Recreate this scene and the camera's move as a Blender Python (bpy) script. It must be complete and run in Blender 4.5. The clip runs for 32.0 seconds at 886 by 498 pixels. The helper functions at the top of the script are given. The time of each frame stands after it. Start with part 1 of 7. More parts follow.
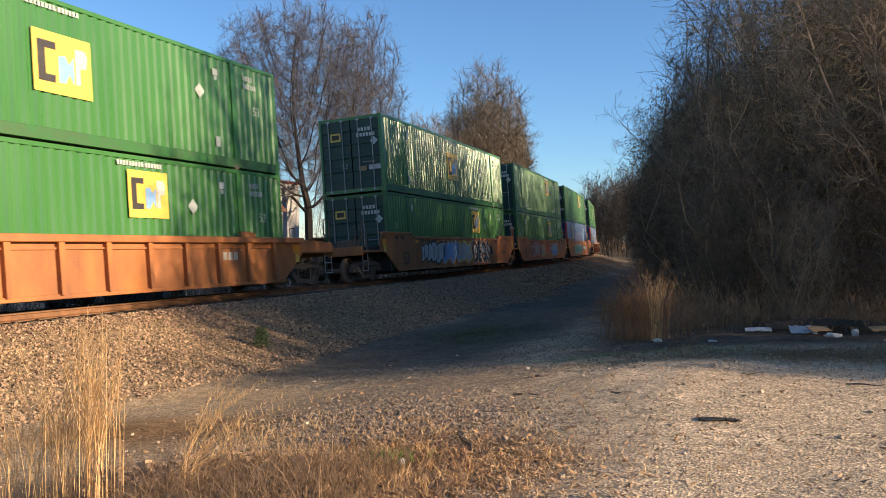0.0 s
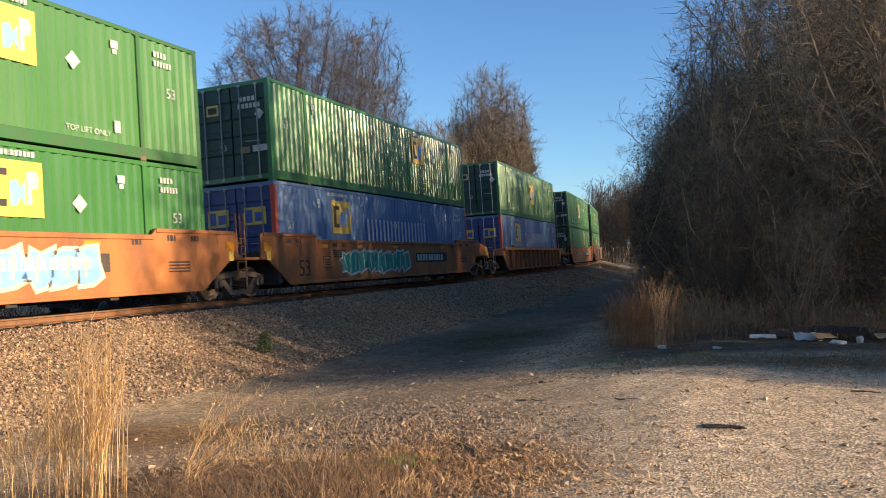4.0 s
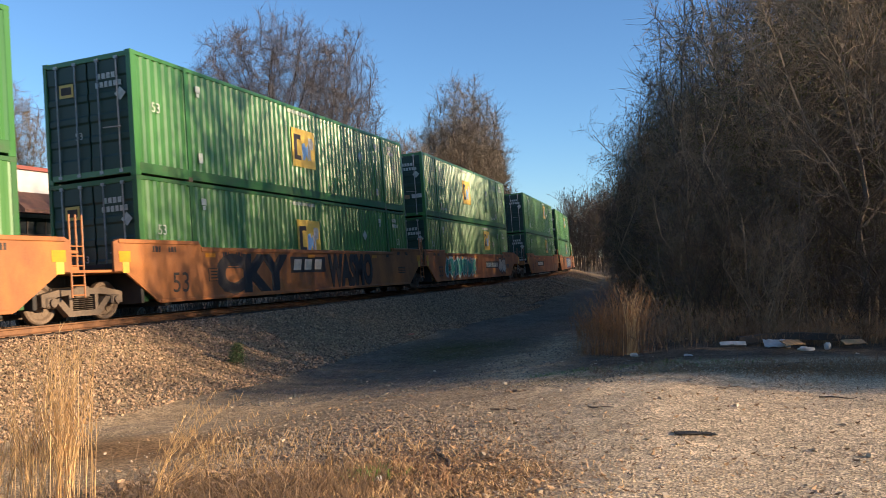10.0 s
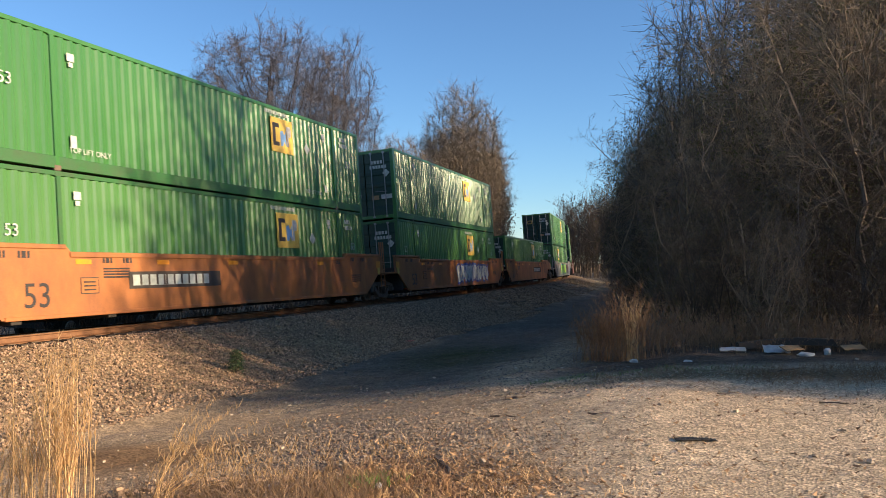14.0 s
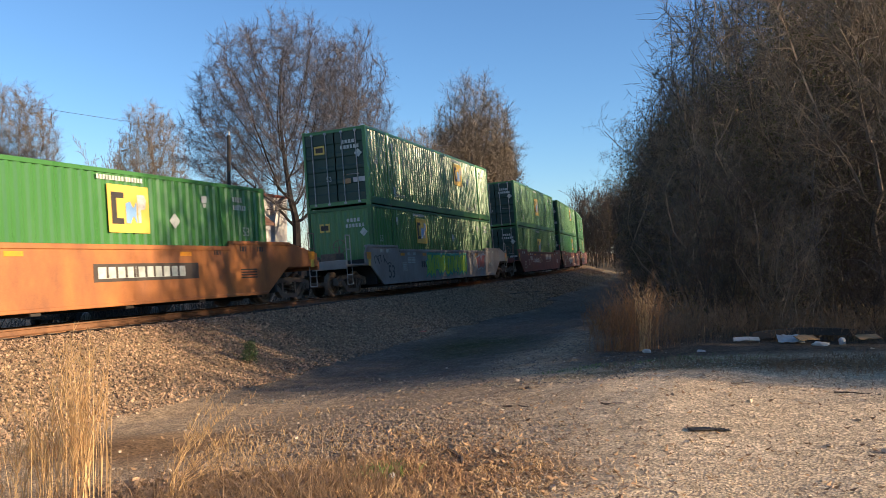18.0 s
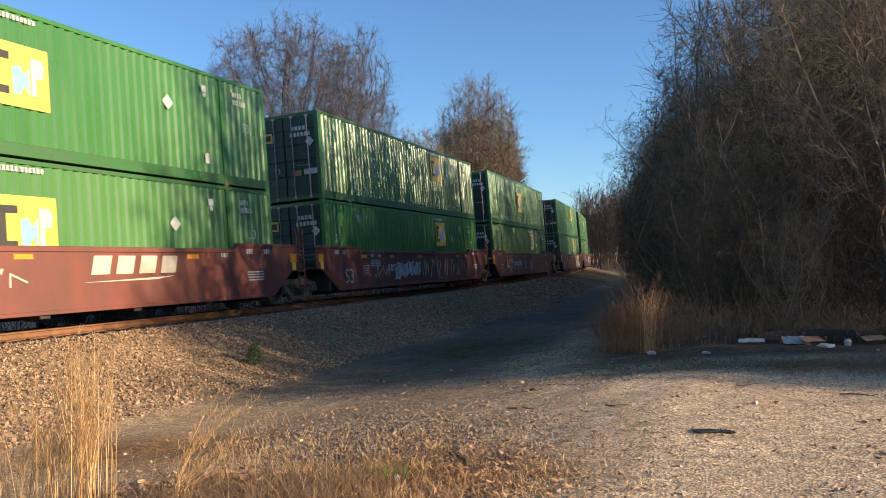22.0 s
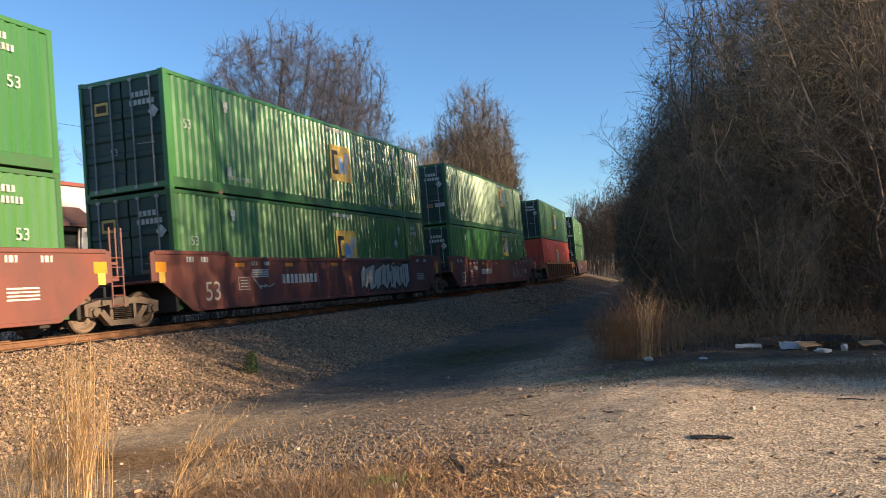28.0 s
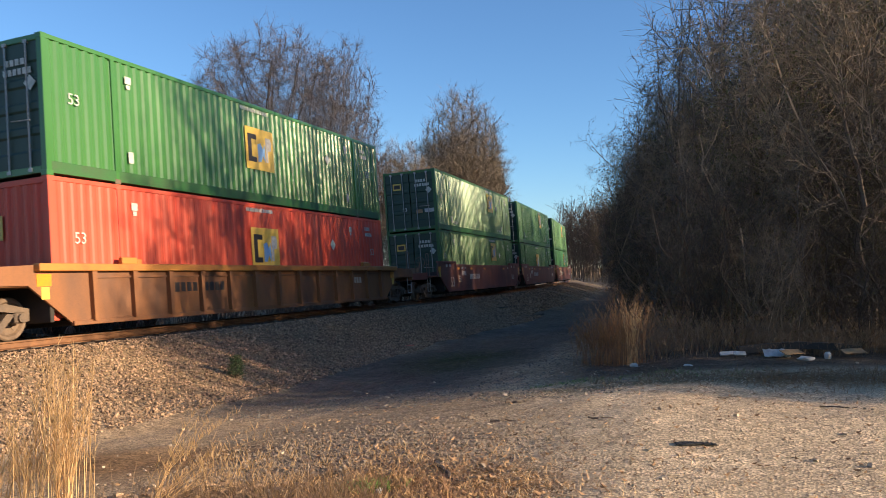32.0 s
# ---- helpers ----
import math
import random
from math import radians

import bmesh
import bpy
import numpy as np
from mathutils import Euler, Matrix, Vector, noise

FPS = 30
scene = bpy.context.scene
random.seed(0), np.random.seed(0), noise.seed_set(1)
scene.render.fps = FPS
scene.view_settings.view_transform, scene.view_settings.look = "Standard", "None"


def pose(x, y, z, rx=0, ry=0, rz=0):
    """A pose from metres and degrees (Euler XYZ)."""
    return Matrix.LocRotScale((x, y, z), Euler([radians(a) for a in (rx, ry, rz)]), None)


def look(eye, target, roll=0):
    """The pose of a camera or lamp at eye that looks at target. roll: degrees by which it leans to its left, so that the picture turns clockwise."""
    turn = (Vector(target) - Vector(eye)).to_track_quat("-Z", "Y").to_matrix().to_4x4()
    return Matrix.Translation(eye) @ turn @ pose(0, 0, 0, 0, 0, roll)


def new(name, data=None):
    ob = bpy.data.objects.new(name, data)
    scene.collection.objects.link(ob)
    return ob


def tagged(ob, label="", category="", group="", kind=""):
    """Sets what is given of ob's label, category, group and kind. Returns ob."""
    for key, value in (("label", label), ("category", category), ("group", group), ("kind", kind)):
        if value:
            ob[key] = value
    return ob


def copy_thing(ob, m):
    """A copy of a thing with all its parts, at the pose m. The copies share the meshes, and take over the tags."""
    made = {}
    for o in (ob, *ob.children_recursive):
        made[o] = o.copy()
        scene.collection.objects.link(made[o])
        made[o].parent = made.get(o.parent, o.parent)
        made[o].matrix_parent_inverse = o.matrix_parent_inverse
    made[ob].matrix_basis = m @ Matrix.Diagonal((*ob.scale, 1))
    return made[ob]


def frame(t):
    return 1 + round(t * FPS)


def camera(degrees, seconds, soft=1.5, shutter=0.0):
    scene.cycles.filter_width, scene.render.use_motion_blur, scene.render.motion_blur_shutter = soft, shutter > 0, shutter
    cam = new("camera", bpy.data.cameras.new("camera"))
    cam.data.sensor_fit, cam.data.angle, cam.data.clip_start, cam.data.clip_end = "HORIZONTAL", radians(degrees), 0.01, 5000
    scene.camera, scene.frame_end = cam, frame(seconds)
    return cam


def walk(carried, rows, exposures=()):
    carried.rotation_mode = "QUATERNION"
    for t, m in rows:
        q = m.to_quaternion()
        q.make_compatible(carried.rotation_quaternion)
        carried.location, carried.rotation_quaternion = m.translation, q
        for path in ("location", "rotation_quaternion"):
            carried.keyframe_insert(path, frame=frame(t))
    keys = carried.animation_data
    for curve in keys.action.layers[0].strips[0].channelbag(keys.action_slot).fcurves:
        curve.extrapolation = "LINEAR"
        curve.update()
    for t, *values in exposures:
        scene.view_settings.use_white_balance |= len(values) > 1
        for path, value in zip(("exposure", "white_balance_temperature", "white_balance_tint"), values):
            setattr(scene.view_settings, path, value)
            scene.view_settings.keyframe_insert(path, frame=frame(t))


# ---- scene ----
# ---------------- camera ----------------
EYE = Vector((0.0, 0.0, 1.65))
cam = camera(57.45, 32.0, soft=0.5, shutter=0.1)
# seconds, turn to the left, tilt up, lean
ROWS = [
    (0, 1.583, -0.543, 0.422), (0.5, 1.140, -0.379, 0.174), (1, 0.762, -0.219, 0.142), (1.5, 0.721, -0.120, 0.160), (2, 1.024, -0.137, 0.284),
    (2.5, 1.301, -0.154, 0.531), (3, 1.527, -0.094, 0.490), (3.5, 1.868, -0.081, 0.560), (5.5, 1.646, -0.397, 0.657), (6, 1.548, -0.283, 0.812),
    (6.5, 1.715, -0.191, 0.935), (7, 1.710, -0.113, 0.843), (7.5, 1.399, -0.134, 0.642), (8, 0.777, -0.277, 0.336), (8.5, 0.410, -0.093, 0.387),
    (9, 0.292, 0.347, 0.499), (9.5, 0.169, 0.569, 0.552), (10, -0.034, 0.556, 0.298), (10.5, -0.342, 0.566, -0.103), (11, -0.242, 0.475, 0.038),
    (11.5, -0.098, 0.373, 0.263), (12, 0.011, 0.406, 0.191), (12.5, 0.119, 0.578, -0.018), (13, 0.000, 0.821, 0.000), (13.5, -0.152, 0.928, 0.093),
    (14, -0.084, 1.019, 0.142), (14.5, 0.117, 1.012, 0.212), (16.5, 0.662, 0.297, -0.262), (17, 0.775, 0.307, 0.050), (17.5, 0.786, 0.330, 0.163),
    (18, 0.771, 0.351, -0.081), (18.5, 1.011, 0.250, -0.076), (19, 1.346, 0.135, 0.011), (19.5, 1.488, 0.204, -0.136), (20, 1.410, 0.185, -0.362),
    (20.5, 1.408, 0.074, -0.364), (21, 1.238, 0.324, -0.205), (21.5, 1.159, 0.572, 0.011), (22, 1.069, 0.496, -0.205), (22.5, 0.724, 0.304, -0.592),
    (23, 0.491, 0.284, -0.680), (23.5, 0.447, 0.492, -0.460), (24, 0.798, 0.570, -0.037), (24.5, 1.575, 0.472, 0.237), (25, 1.998, 0.383, 0.040),
    (25.5, 1.922, 0.338, 0.079), (27.5, 0.767, 1.046, -0.739), (28, 0.827, 1.004, -0.527), (28.5, 1.178, 0.994, -0.407), (29, 1.384, 1.113, -0.419),
    (29.5, 1.167, 1.304, -0.276), (30, 0.715, 1.248, 0.007), (30.5, 0.305, 1.308, 0.246), (31, 0.029, 1.447, 0.298), (31.5, -0.225, 1.451, 0.048),
    (32, -0.099, 1.340, 0.040),
]


def ahead(turn, tilt):
    a, b = radians(turn), radians(tilt)
    return Vector((-math.sin(a) * math.cos(b), math.cos(a) * math.cos(b), math.sin(b)))


walk(cam, [(t, look(EYE, EYE + 10 * ahead(a, b), c)) for t, a, b, c in ROWS])

# ---------------- world, sun, exposure ----------------
SUN_TURN, SUN_UP = 107.0, 16.5      # clockwise from +y, above the horizon
world = bpy.data.worlds.new("sky")
scene.world = world
world.use_nodes = True
_nt = world.node_tree
_sky = _nt.nodes.new("ShaderNodeTexSky")
_sky.sky_type, _sky.sun_disc = "NISHITA", False
_sky.sun_elevation, _sky.sun_rotation = radians(SUN_UP), radians(SUN_TURN)
_sky.air_density, _sky.dust_density, _sky.ozone_density = 1.0, 0.0, 5.5
_bg = _nt.nodes["Background"]
_nt.links.new(_sky.outputs[0], _bg.inputs[0])
_bg.inputs[1].default_value = 0.111
sun = new("sun", bpy.data.lights.new("sun", "SUN"))
sun.data.energy, sun.data.angle, sun.data.color = 6.0, radians(0.53), (1.0, 0.77, 0.51)
_a, _e = radians(SUN_TURN), radians(SUN_UP)
sun.matrix_world = look((60, 0, 30), Vector((60, 0, 30)) - Vector((math.sin(_a) * math.cos(_e), math.cos(_a) * math.cos(_e), math.sin(_e))))
scene.view_settings.exposure = 0.84

# ---------------- materials ----------------
def node(nt, kind, **values):
    n = nt.nodes.new(kind)
    for k, v in values.items():
        n.inputs[k.replace("_", " ")].default_value = v
    return n


def mat(name, col, col2=None, rough=0.6, metal=0.0, scale=3.0, stretch=(1, 1, 1), amount=1.0, fine=60.0, bump=0.1, depth=0.01,
        speckle=0.15, rnd=0.0, spec=0.5, island=False):
    """A procedural surface: a base colour that drifts to a second one in patches, fine speckle, roughness change and relief."""
    m = bpy.data.materials.new(name)
    m.use_nodes = True
    nt = m.node_tree
    link = nt.links.new
    out = nt.nodes["Principled BSDF"]
    out.inputs["Metallic"].default_value = metal
    out.inputs["Specular IOR Level"].default_value = spec
    tc = nt.nodes.new("ShaderNodeTexCoord")
    mp = nt.nodes.new("ShaderNodeMapping")
    mp.inputs["Scale"].default_value = stretch
    link(tc.outputs["Object"], mp.inputs["Vector"])
    n1 = node(nt, "ShaderNodeTexNoise", Scale=scale, Detail=6.0, Roughness=0.62)
    link(mp.outputs[0], n1.inputs["Vector"])
    n2 = node(nt, "ShaderNodeTexNoise", Scale=fine, Detail=3.0, Roughness=0.6)
    link(tc.outputs["Object"], n2.inputs["Vector"])
    ramp = nt.nodes.new("ShaderNodeValToRGB")
    ramp.color_ramp.elements[0].position, ramp.color_ramp.elements[1].position = 0.38, 0.68
    ramp.color_ramp.elements[0].color = (0, 0, 0, 1)
    ramp.color_ramp.elements[1].color = (amount, amount, amount, 1)
    link(n1.outputs["Fac"], ramp.inputs[0])
    mix = nt.nodes.new("ShaderNodeMix")
    mix.data_type = "RGBA"
    mix.inputs["A"].default_value = (*col, 1)
    mix.inputs["B"].default_value = (*(col2 or tuple(c * 0.7 for c in col)), 1)
    link(ramp.outputs[0], mix.inputs["Factor"])
    hsv = nt.nodes.new("ShaderNodeHueSaturation")
    link(mix.outputs["Result"], hsv.inputs["Color"])
    mr = nt.nodes.new("ShaderNodeMapRange")
    mr.inputs["From Min"].default_value, mr.inputs["From Max"].default_value = 0.25, 0.75
    mr.inputs["To Min"].default_value, mr.inputs["To Max"].default_value = 1 - speckle, 1 + speckle
    link(n2.outputs["Fac"], mr.inputs["Value"])
    value = mr.outputs[0]
    if rnd or island:
        if island:
            src = nt.nodes.new("ShaderNodeNewGeometry").outputs["Random Per Island"]
        else:
            src = nt.nodes.new("ShaderNodeObjectInfo").outputs["Random"]
        mr2 = nt.nodes.new("ShaderNodeMapRange")
        mr2.inputs["To Min"].default_value, mr2.inputs["To Max"].default_value = 1 - rnd, 1 + rnd
        link(src, mr2.inputs["Value"])
        mul = nt.nodes.new("ShaderNodeMath")
        mul.operation = "MULTIPLY"
        link(value, mul.inputs[0])
        link(mr2.outputs[0], mul.inputs[1])
        value = mul.outputs[0]
    link(value, hsv.inputs["Value"])
    link(hsv.outputs[0], out.inputs["Base Color"])
    rr = nt.nodes.new("ShaderNodeMapRange")
    rr.inputs["To Min"].default_value, rr.inputs["To Max"].default_value = max(0.05, rough - 0.10), min(1.0, rough + 0.10)
    link(n1.outputs["Fac"], rr.inputs["Value"])
    link(rr.outputs[0], out.inputs["Roughness"])
    if bump:
        bp = node(nt, "ShaderNodeBump", Strength=bump, Distance=depth)
        link(n2.outputs["Fac"], bp.inputs["Height"])
        link(bp.outputs[0], out.inputs["Normal"])
    return m


STREAK = (1.2, 1.2, 0.18)
M = {
    "green": mat("green_paint", (0.046, 0.160, 0.042), (0.060, 0.180, 0.055), 0.30, scale=1.6, stretch=STREAK, amount=0.7, bump=0.04, speckle=0.08),
    "green_b": mat("faded_green_paint", (0.064, 0.182, 0.050), (0.086, 0.196, 0.070), 0.33, scale=1.8, stretch=STREAK, amount=0.8, bump=0.04, speckle=0.1),
    # container green darkened: the shade on the end doors is in the paint
    "shaded_door_green": mat("shaded_green_door_paint", (0.010, 0.040, 0.025), (0.018, 0.046, 0.030), 0.5, scale=2.5, bump=0.05),
    "green_rail": mat("green_rail_paint", (0.025, 0.122, 0.029), (0.042, 0.092, 0.034), 0.5, scale=2.5, bump=0.05),
    "blue": mat("faded_blue_paint", (0.080, 0.151, 0.286), (0.160, 0.218, 0.311), 0.55, scale=1.3, stretch=STREAK, amount=0.8, bump=0.04, speckle=0.1),
    "blue_b": mat("deep_blue_paint", (0.025, 0.042, 0.168), (0.050, 0.067, 0.168), 0.5, scale=2, bump=0.04),
    "red": mat("faded_red_paint", (0.60, 0.062, 0.030), (0.52, 0.10, 0.055), 0.5, scale=1.5, stretch=STREAK, amount=0.8, bump=0.04, speckle=0.1),
    "orange": mat("weathered_orange_paint", (0.420, 0.150, 0.040), (0.215, 0.080, 0.031), 0.55, scale=1.1, stretch=(1, 1, 0.5), bump=0.06, speckle=0.14),
    "orange_b": mat("grimy_orange_paint", (0.27, 0.105, 0.034), (0.13, 0.062, 0.036), 0.6, scale=0.9, stretch=(1, 1, 0.4), bump=0.06, speckle=0.16),
    "orange_sunlit": mat("sunlit_orange_paint", (0.44, 0.19, 0.038), (0.34, 0.13, 0.035), 0.5, scale=1.6, bump=0.06, speckle=0.14),
    "brown": mat("red_brown_paint", (0.181, 0.052, 0.035), (0.109, 0.042, 0.032), 0.55, scale=1.1, stretch=(1, 1, 0.5), bump=0.06, speckle=0.12),
    "grey": mat("weathered_grey_paint", (0.302, 0.277, 0.244), (0.210, 0.176, 0.151), 0.55, scale=1.2, stretch=(1, 1, 0.5), bump=0.06, speckle=0.12),
    "steel": mat("dirty_steel", (0.109, 0.080, 0.059), (0.176, 0.122, 0.084), 0.7, metal=0.2, scale=6, bump=0.2, speckle=0.25),
    # near-black that puts the shade of the car's recesses into its underframe
    "recess_black": mat("black_underframe_shade", (0.024, 0.020, 0.018), (0.042, 0.034, 0.027), 0.8, scale=5, bump=0.2),
    "tread": mat("polished_tread", (0.353, 0.319, 0.286), (0.168, 0.118, 0.084), 0.35, metal=0.85, scale=8, bump=0.05),
    "wheel": mat("rusty_wheel", (0.20, 0.135, 0.09), (0.12, 0.08, 0.055), 0.75, metal=0.1, scale=7, bump=0.25, speckle=0.2),
    "rail": mat("rusty_rail", (0.227, 0.105, 0.046), (0.143, 0.067, 0.034), 0.7, metal=0.15, scale=5, stretch=(1, 1, 1), bump=0.2, speckle=0.2),
    "railtop": mat("worn_rail_head", (0.420, 0.370, 0.319), (0.302, 0.235, 0.185), 0.32, metal=0.9, scale=4, bump=0.03),
    "galv": mat("galvanised_rod", (0.386, 0.386, 0.370), (0.252, 0.244, 0.235), 0.45, metal=0.6, scale=8, bump=0.05),
    "white": mat("white_vinyl", (0.554, 0.571, 0.521), (0.353, 0.386, 0.336), 0.5, scale=5, bump=0.02, speckle=0.06),
    "cream": mat("cream_spray_paint", (0.521, 0.470, 0.370), (0.437, 0.386, 0.302), 0.6, scale=5, bump=0.02),
    "yellow": mat("yellow_vinyl", (0.672, 0.454, 0.076), (0.588, 0.378, 0.084), 0.45, scale=4, bump=0.02, speckle=0.06),
    "amber": mat("amber_reflective_tape", (0.714, 0.277, 0.017), (0.588, 0.227, 0.025), 0.4, scale=5, bump=0.02),
    "black": mat("black_vinyl", (0.025, 0.022, 0.025), (0.04, 0.035, 0.03), 0.5, scale=5, bump=0.02),
    "navy": mat("navy_vinyl", (0.038, 0.076, 0.302), (0.059, 0.092, 0.286), 0.5, scale=5, bump=0.02),
    "skyblue": mat("pale_blue_vinyl", (0.168, 0.336, 0.605), (0.235, 0.378, 0.588), 0.5, scale=5, bump=0.02),
    "teal": mat("teal_spray_paint", (0.025, 0.252, 0.185), (0.050, 0.302, 0.252), 0.55, scale=6, bump=0.02),
    "lime": mat("lime_spray_paint", (0.353, 0.521, 0.042), (0.252, 0.462, 0.067), 0.55, scale=6, bump=0.02),
    "pink": mat("pink_spray_paint", (0.588, 0.134, 0.092), (0.521, 0.202, 0.134), 0.55, scale=6, bump=0.02),
    "tie": mat("creosoted_timber", (0.063, 0.044, 0.032), (0.101, 0.076, 0.055), 0.85, scale=5, stretch=(6, 1, 1), bump=0.4, rnd=0.2),
    "stone": mat("ballast_stone", (0.352, 0.228, 0.138), (0.195, 0.126, 0.078), 0.85, scale=7, bump=0.3, rnd=0.68, island=True),
    "pebble": mat("gravel_pebble", (0.487, 0.386, 0.281), (0.353, 0.277, 0.197), 0.85, scale=9, bump=0.2, rnd=0.36, island=True),
    "shaded_road_stone": mat("shade_dark_gravel", (0.168, 0.147, 0.126), (0.109, 0.097, 0.084), 0.9, scale=9, bump=0.2, rnd=0.4, island=True),
    "lot_stone": mat("brown_lot_gravel", (0.283, 0.214, 0.155), (0.168, 0.128, 0.096), 0.9, scale=9, bump=0.2, rnd=0.45, island=True),
    "straw": mat("dry_golden_grass", (0.638, 0.412, 0.193), (0.487, 0.294, 0.134), 0.65, scale=4, bump=0, rnd=0.3, island=True),
    "tawny": mat("tawny_grass", (0.302, 0.160, 0.071), (0.210, 0.109, 0.050), 0.7, scale=4, bump=0, rnd=0.35, island=True),
    "straw_b": mat("dull_dry_grass", (0.25, 0.155, 0.085), (0.16, 0.10, 0.056), 0.75, scale=4, bump=0, rnd=0.35, island=True),
    "weed": mat("green_weed", (0.092, 0.185, 0.025), (0.134, 0.185, 0.042), 0.6, scale=6, bump=0, rnd=0.3, island=True),
    "leaf": mat("dead_brown_leaf", (0.361, 0.214, 0.105), (0.218, 0.122, 0.063), 0.7, scale=9, bump=0.1, rnd=0.4, island=True),
    "bark": mat("grey_brown_bark", (0.097, 0.071, 0.055), (0.059, 0.044, 0.035), 0.85, scale=6, stretch=(1, 1, 0.3), bump=0.4, speckle=0.2),
    "bark_dark": mat("dark_furrowed_bark", (0.036, 0.030, 0.027), (0.060, 0.048, 0.040), 0.9, scale=6, stretch=(1, 1, 0.3), bump=0.4, speckle=0.2, spec=0.2),
    "bark_pale": mat("pale_grey_bark", (0.227, 0.172, 0.126), (0.143, 0.105, 0.076), 0.85, scale=6, stretch=(1, 1, 0.3), bump=0.3, speckle=0.2),
    "twig": mat("brown_twigs", (0.058, 0.042, 0.030), (0.09, 0.062, 0.042), 0.85, scale=2, bump=0, rnd=0.3, island=True),
    "twig_grey": mat("grey_brown_twigs", (0.135, 0.115, 0.095), (0.09, 0.075, 0.062), 0.85, scale=2, bump=0, rnd=0.3, island=True),
    "twig_red": mat("pale_brown_twigs", (0.181, 0.147, 0.113), (0.118, 0.094, 0.071), 0.85, scale=2, bump=0, rnd=0.3, island=True),
    "twig_tip": mat("fine_grey_brown_twigs", (0.112, 0.104, 0.112), (0.078, 0.068, 0.070), 0.85, scale=2, bump=0, rnd=0.3, island=True),
    # lit copy of the brush twigs: sunlight is put into the paler brown
    "twig_lit": mat("sunlit_brown_brush_twigs", (0.25, 0.18, 0.115), (0.135, 0.098, 0.064), 0.8, scale=2, bump=0, rnd=0.5, island=True),
    "olive": mat("dull_olive_leaves", (0.085, 0.088, 0.028), (0.14, 0.115, 0.040), 0.7, scale=2, bump=0, rnd=0.5, island=True, spec=0.2),
    "tawny_leaf": mat("tawny_dead_leaf", (0.252, 0.172, 0.097), (0.185, 0.126, 0.071), 0.8, scale=5, bump=0, rnd=0.4, island=True, spec=0.2),
    "foliage": mat("dull_evergreen_leaves", (0.039, 0.039, 0.018), (0.071, 0.057, 0.027), 0.75, scale=2, bump=0, rnd=0.45, island=True, spec=0.2),
    "conifer": mat("dark_dead_vine_leaves", (0.038, 0.034, 0.020), (0.059, 0.045, 0.027), 0.7, scale=2, bump=0, rnd=0.4, island=True),
    "wall": mat("white_metal_siding", (0.62, 0.60, 0.60), (0.46, 0.44, 0.43), 0.55, scale=0.5, bump=0.04, speckle=0.05),
    "redtrim": mat("dull_red_trim", (0.269, 0.059, 0.046), (0.210, 0.067, 0.050), 0.6, scale=2, bump=0.05),
    "awning": mat("rusty_red_shingles", (0.126, 0.057, 0.042), (0.084, 0.046, 0.035), 0.8, scale=3, bump=0.3),
    "darkwood": mat("dark_timber", (0.046, 0.036, 0.030), (0.071, 0.055, 0.044), 0.8, scale=3, bump=0.3),
    "litter": mat("grey_white_litter", (0.521, 0.504, 0.479), (0.353, 0.336, 0.311), 0.6, scale=7, bump=0.15),
    "card": mat("brown_cardboard", (0.353, 0.227, 0.109), (0.252, 0.160, 0.084), 0.75, scale=7, bump=0.1),
    "marking": mat("orange_marking_paint", (0.672, 0.101, 0.050), (0.521, 0.076, 0.042), 0.6, scale=7, bump=0.1),
    "rubber": mat("black_rubber", (0.025, 0.024, 0.024), (0.042, 0.039, 0.035), 0.8, scale=8, bump=0.3),
    "glass": mat("dark_window_glass", (0.02, 0.025, 0.03), (0.03, 0.035, 0.04), 0.12, scale=2, bump=0),
}


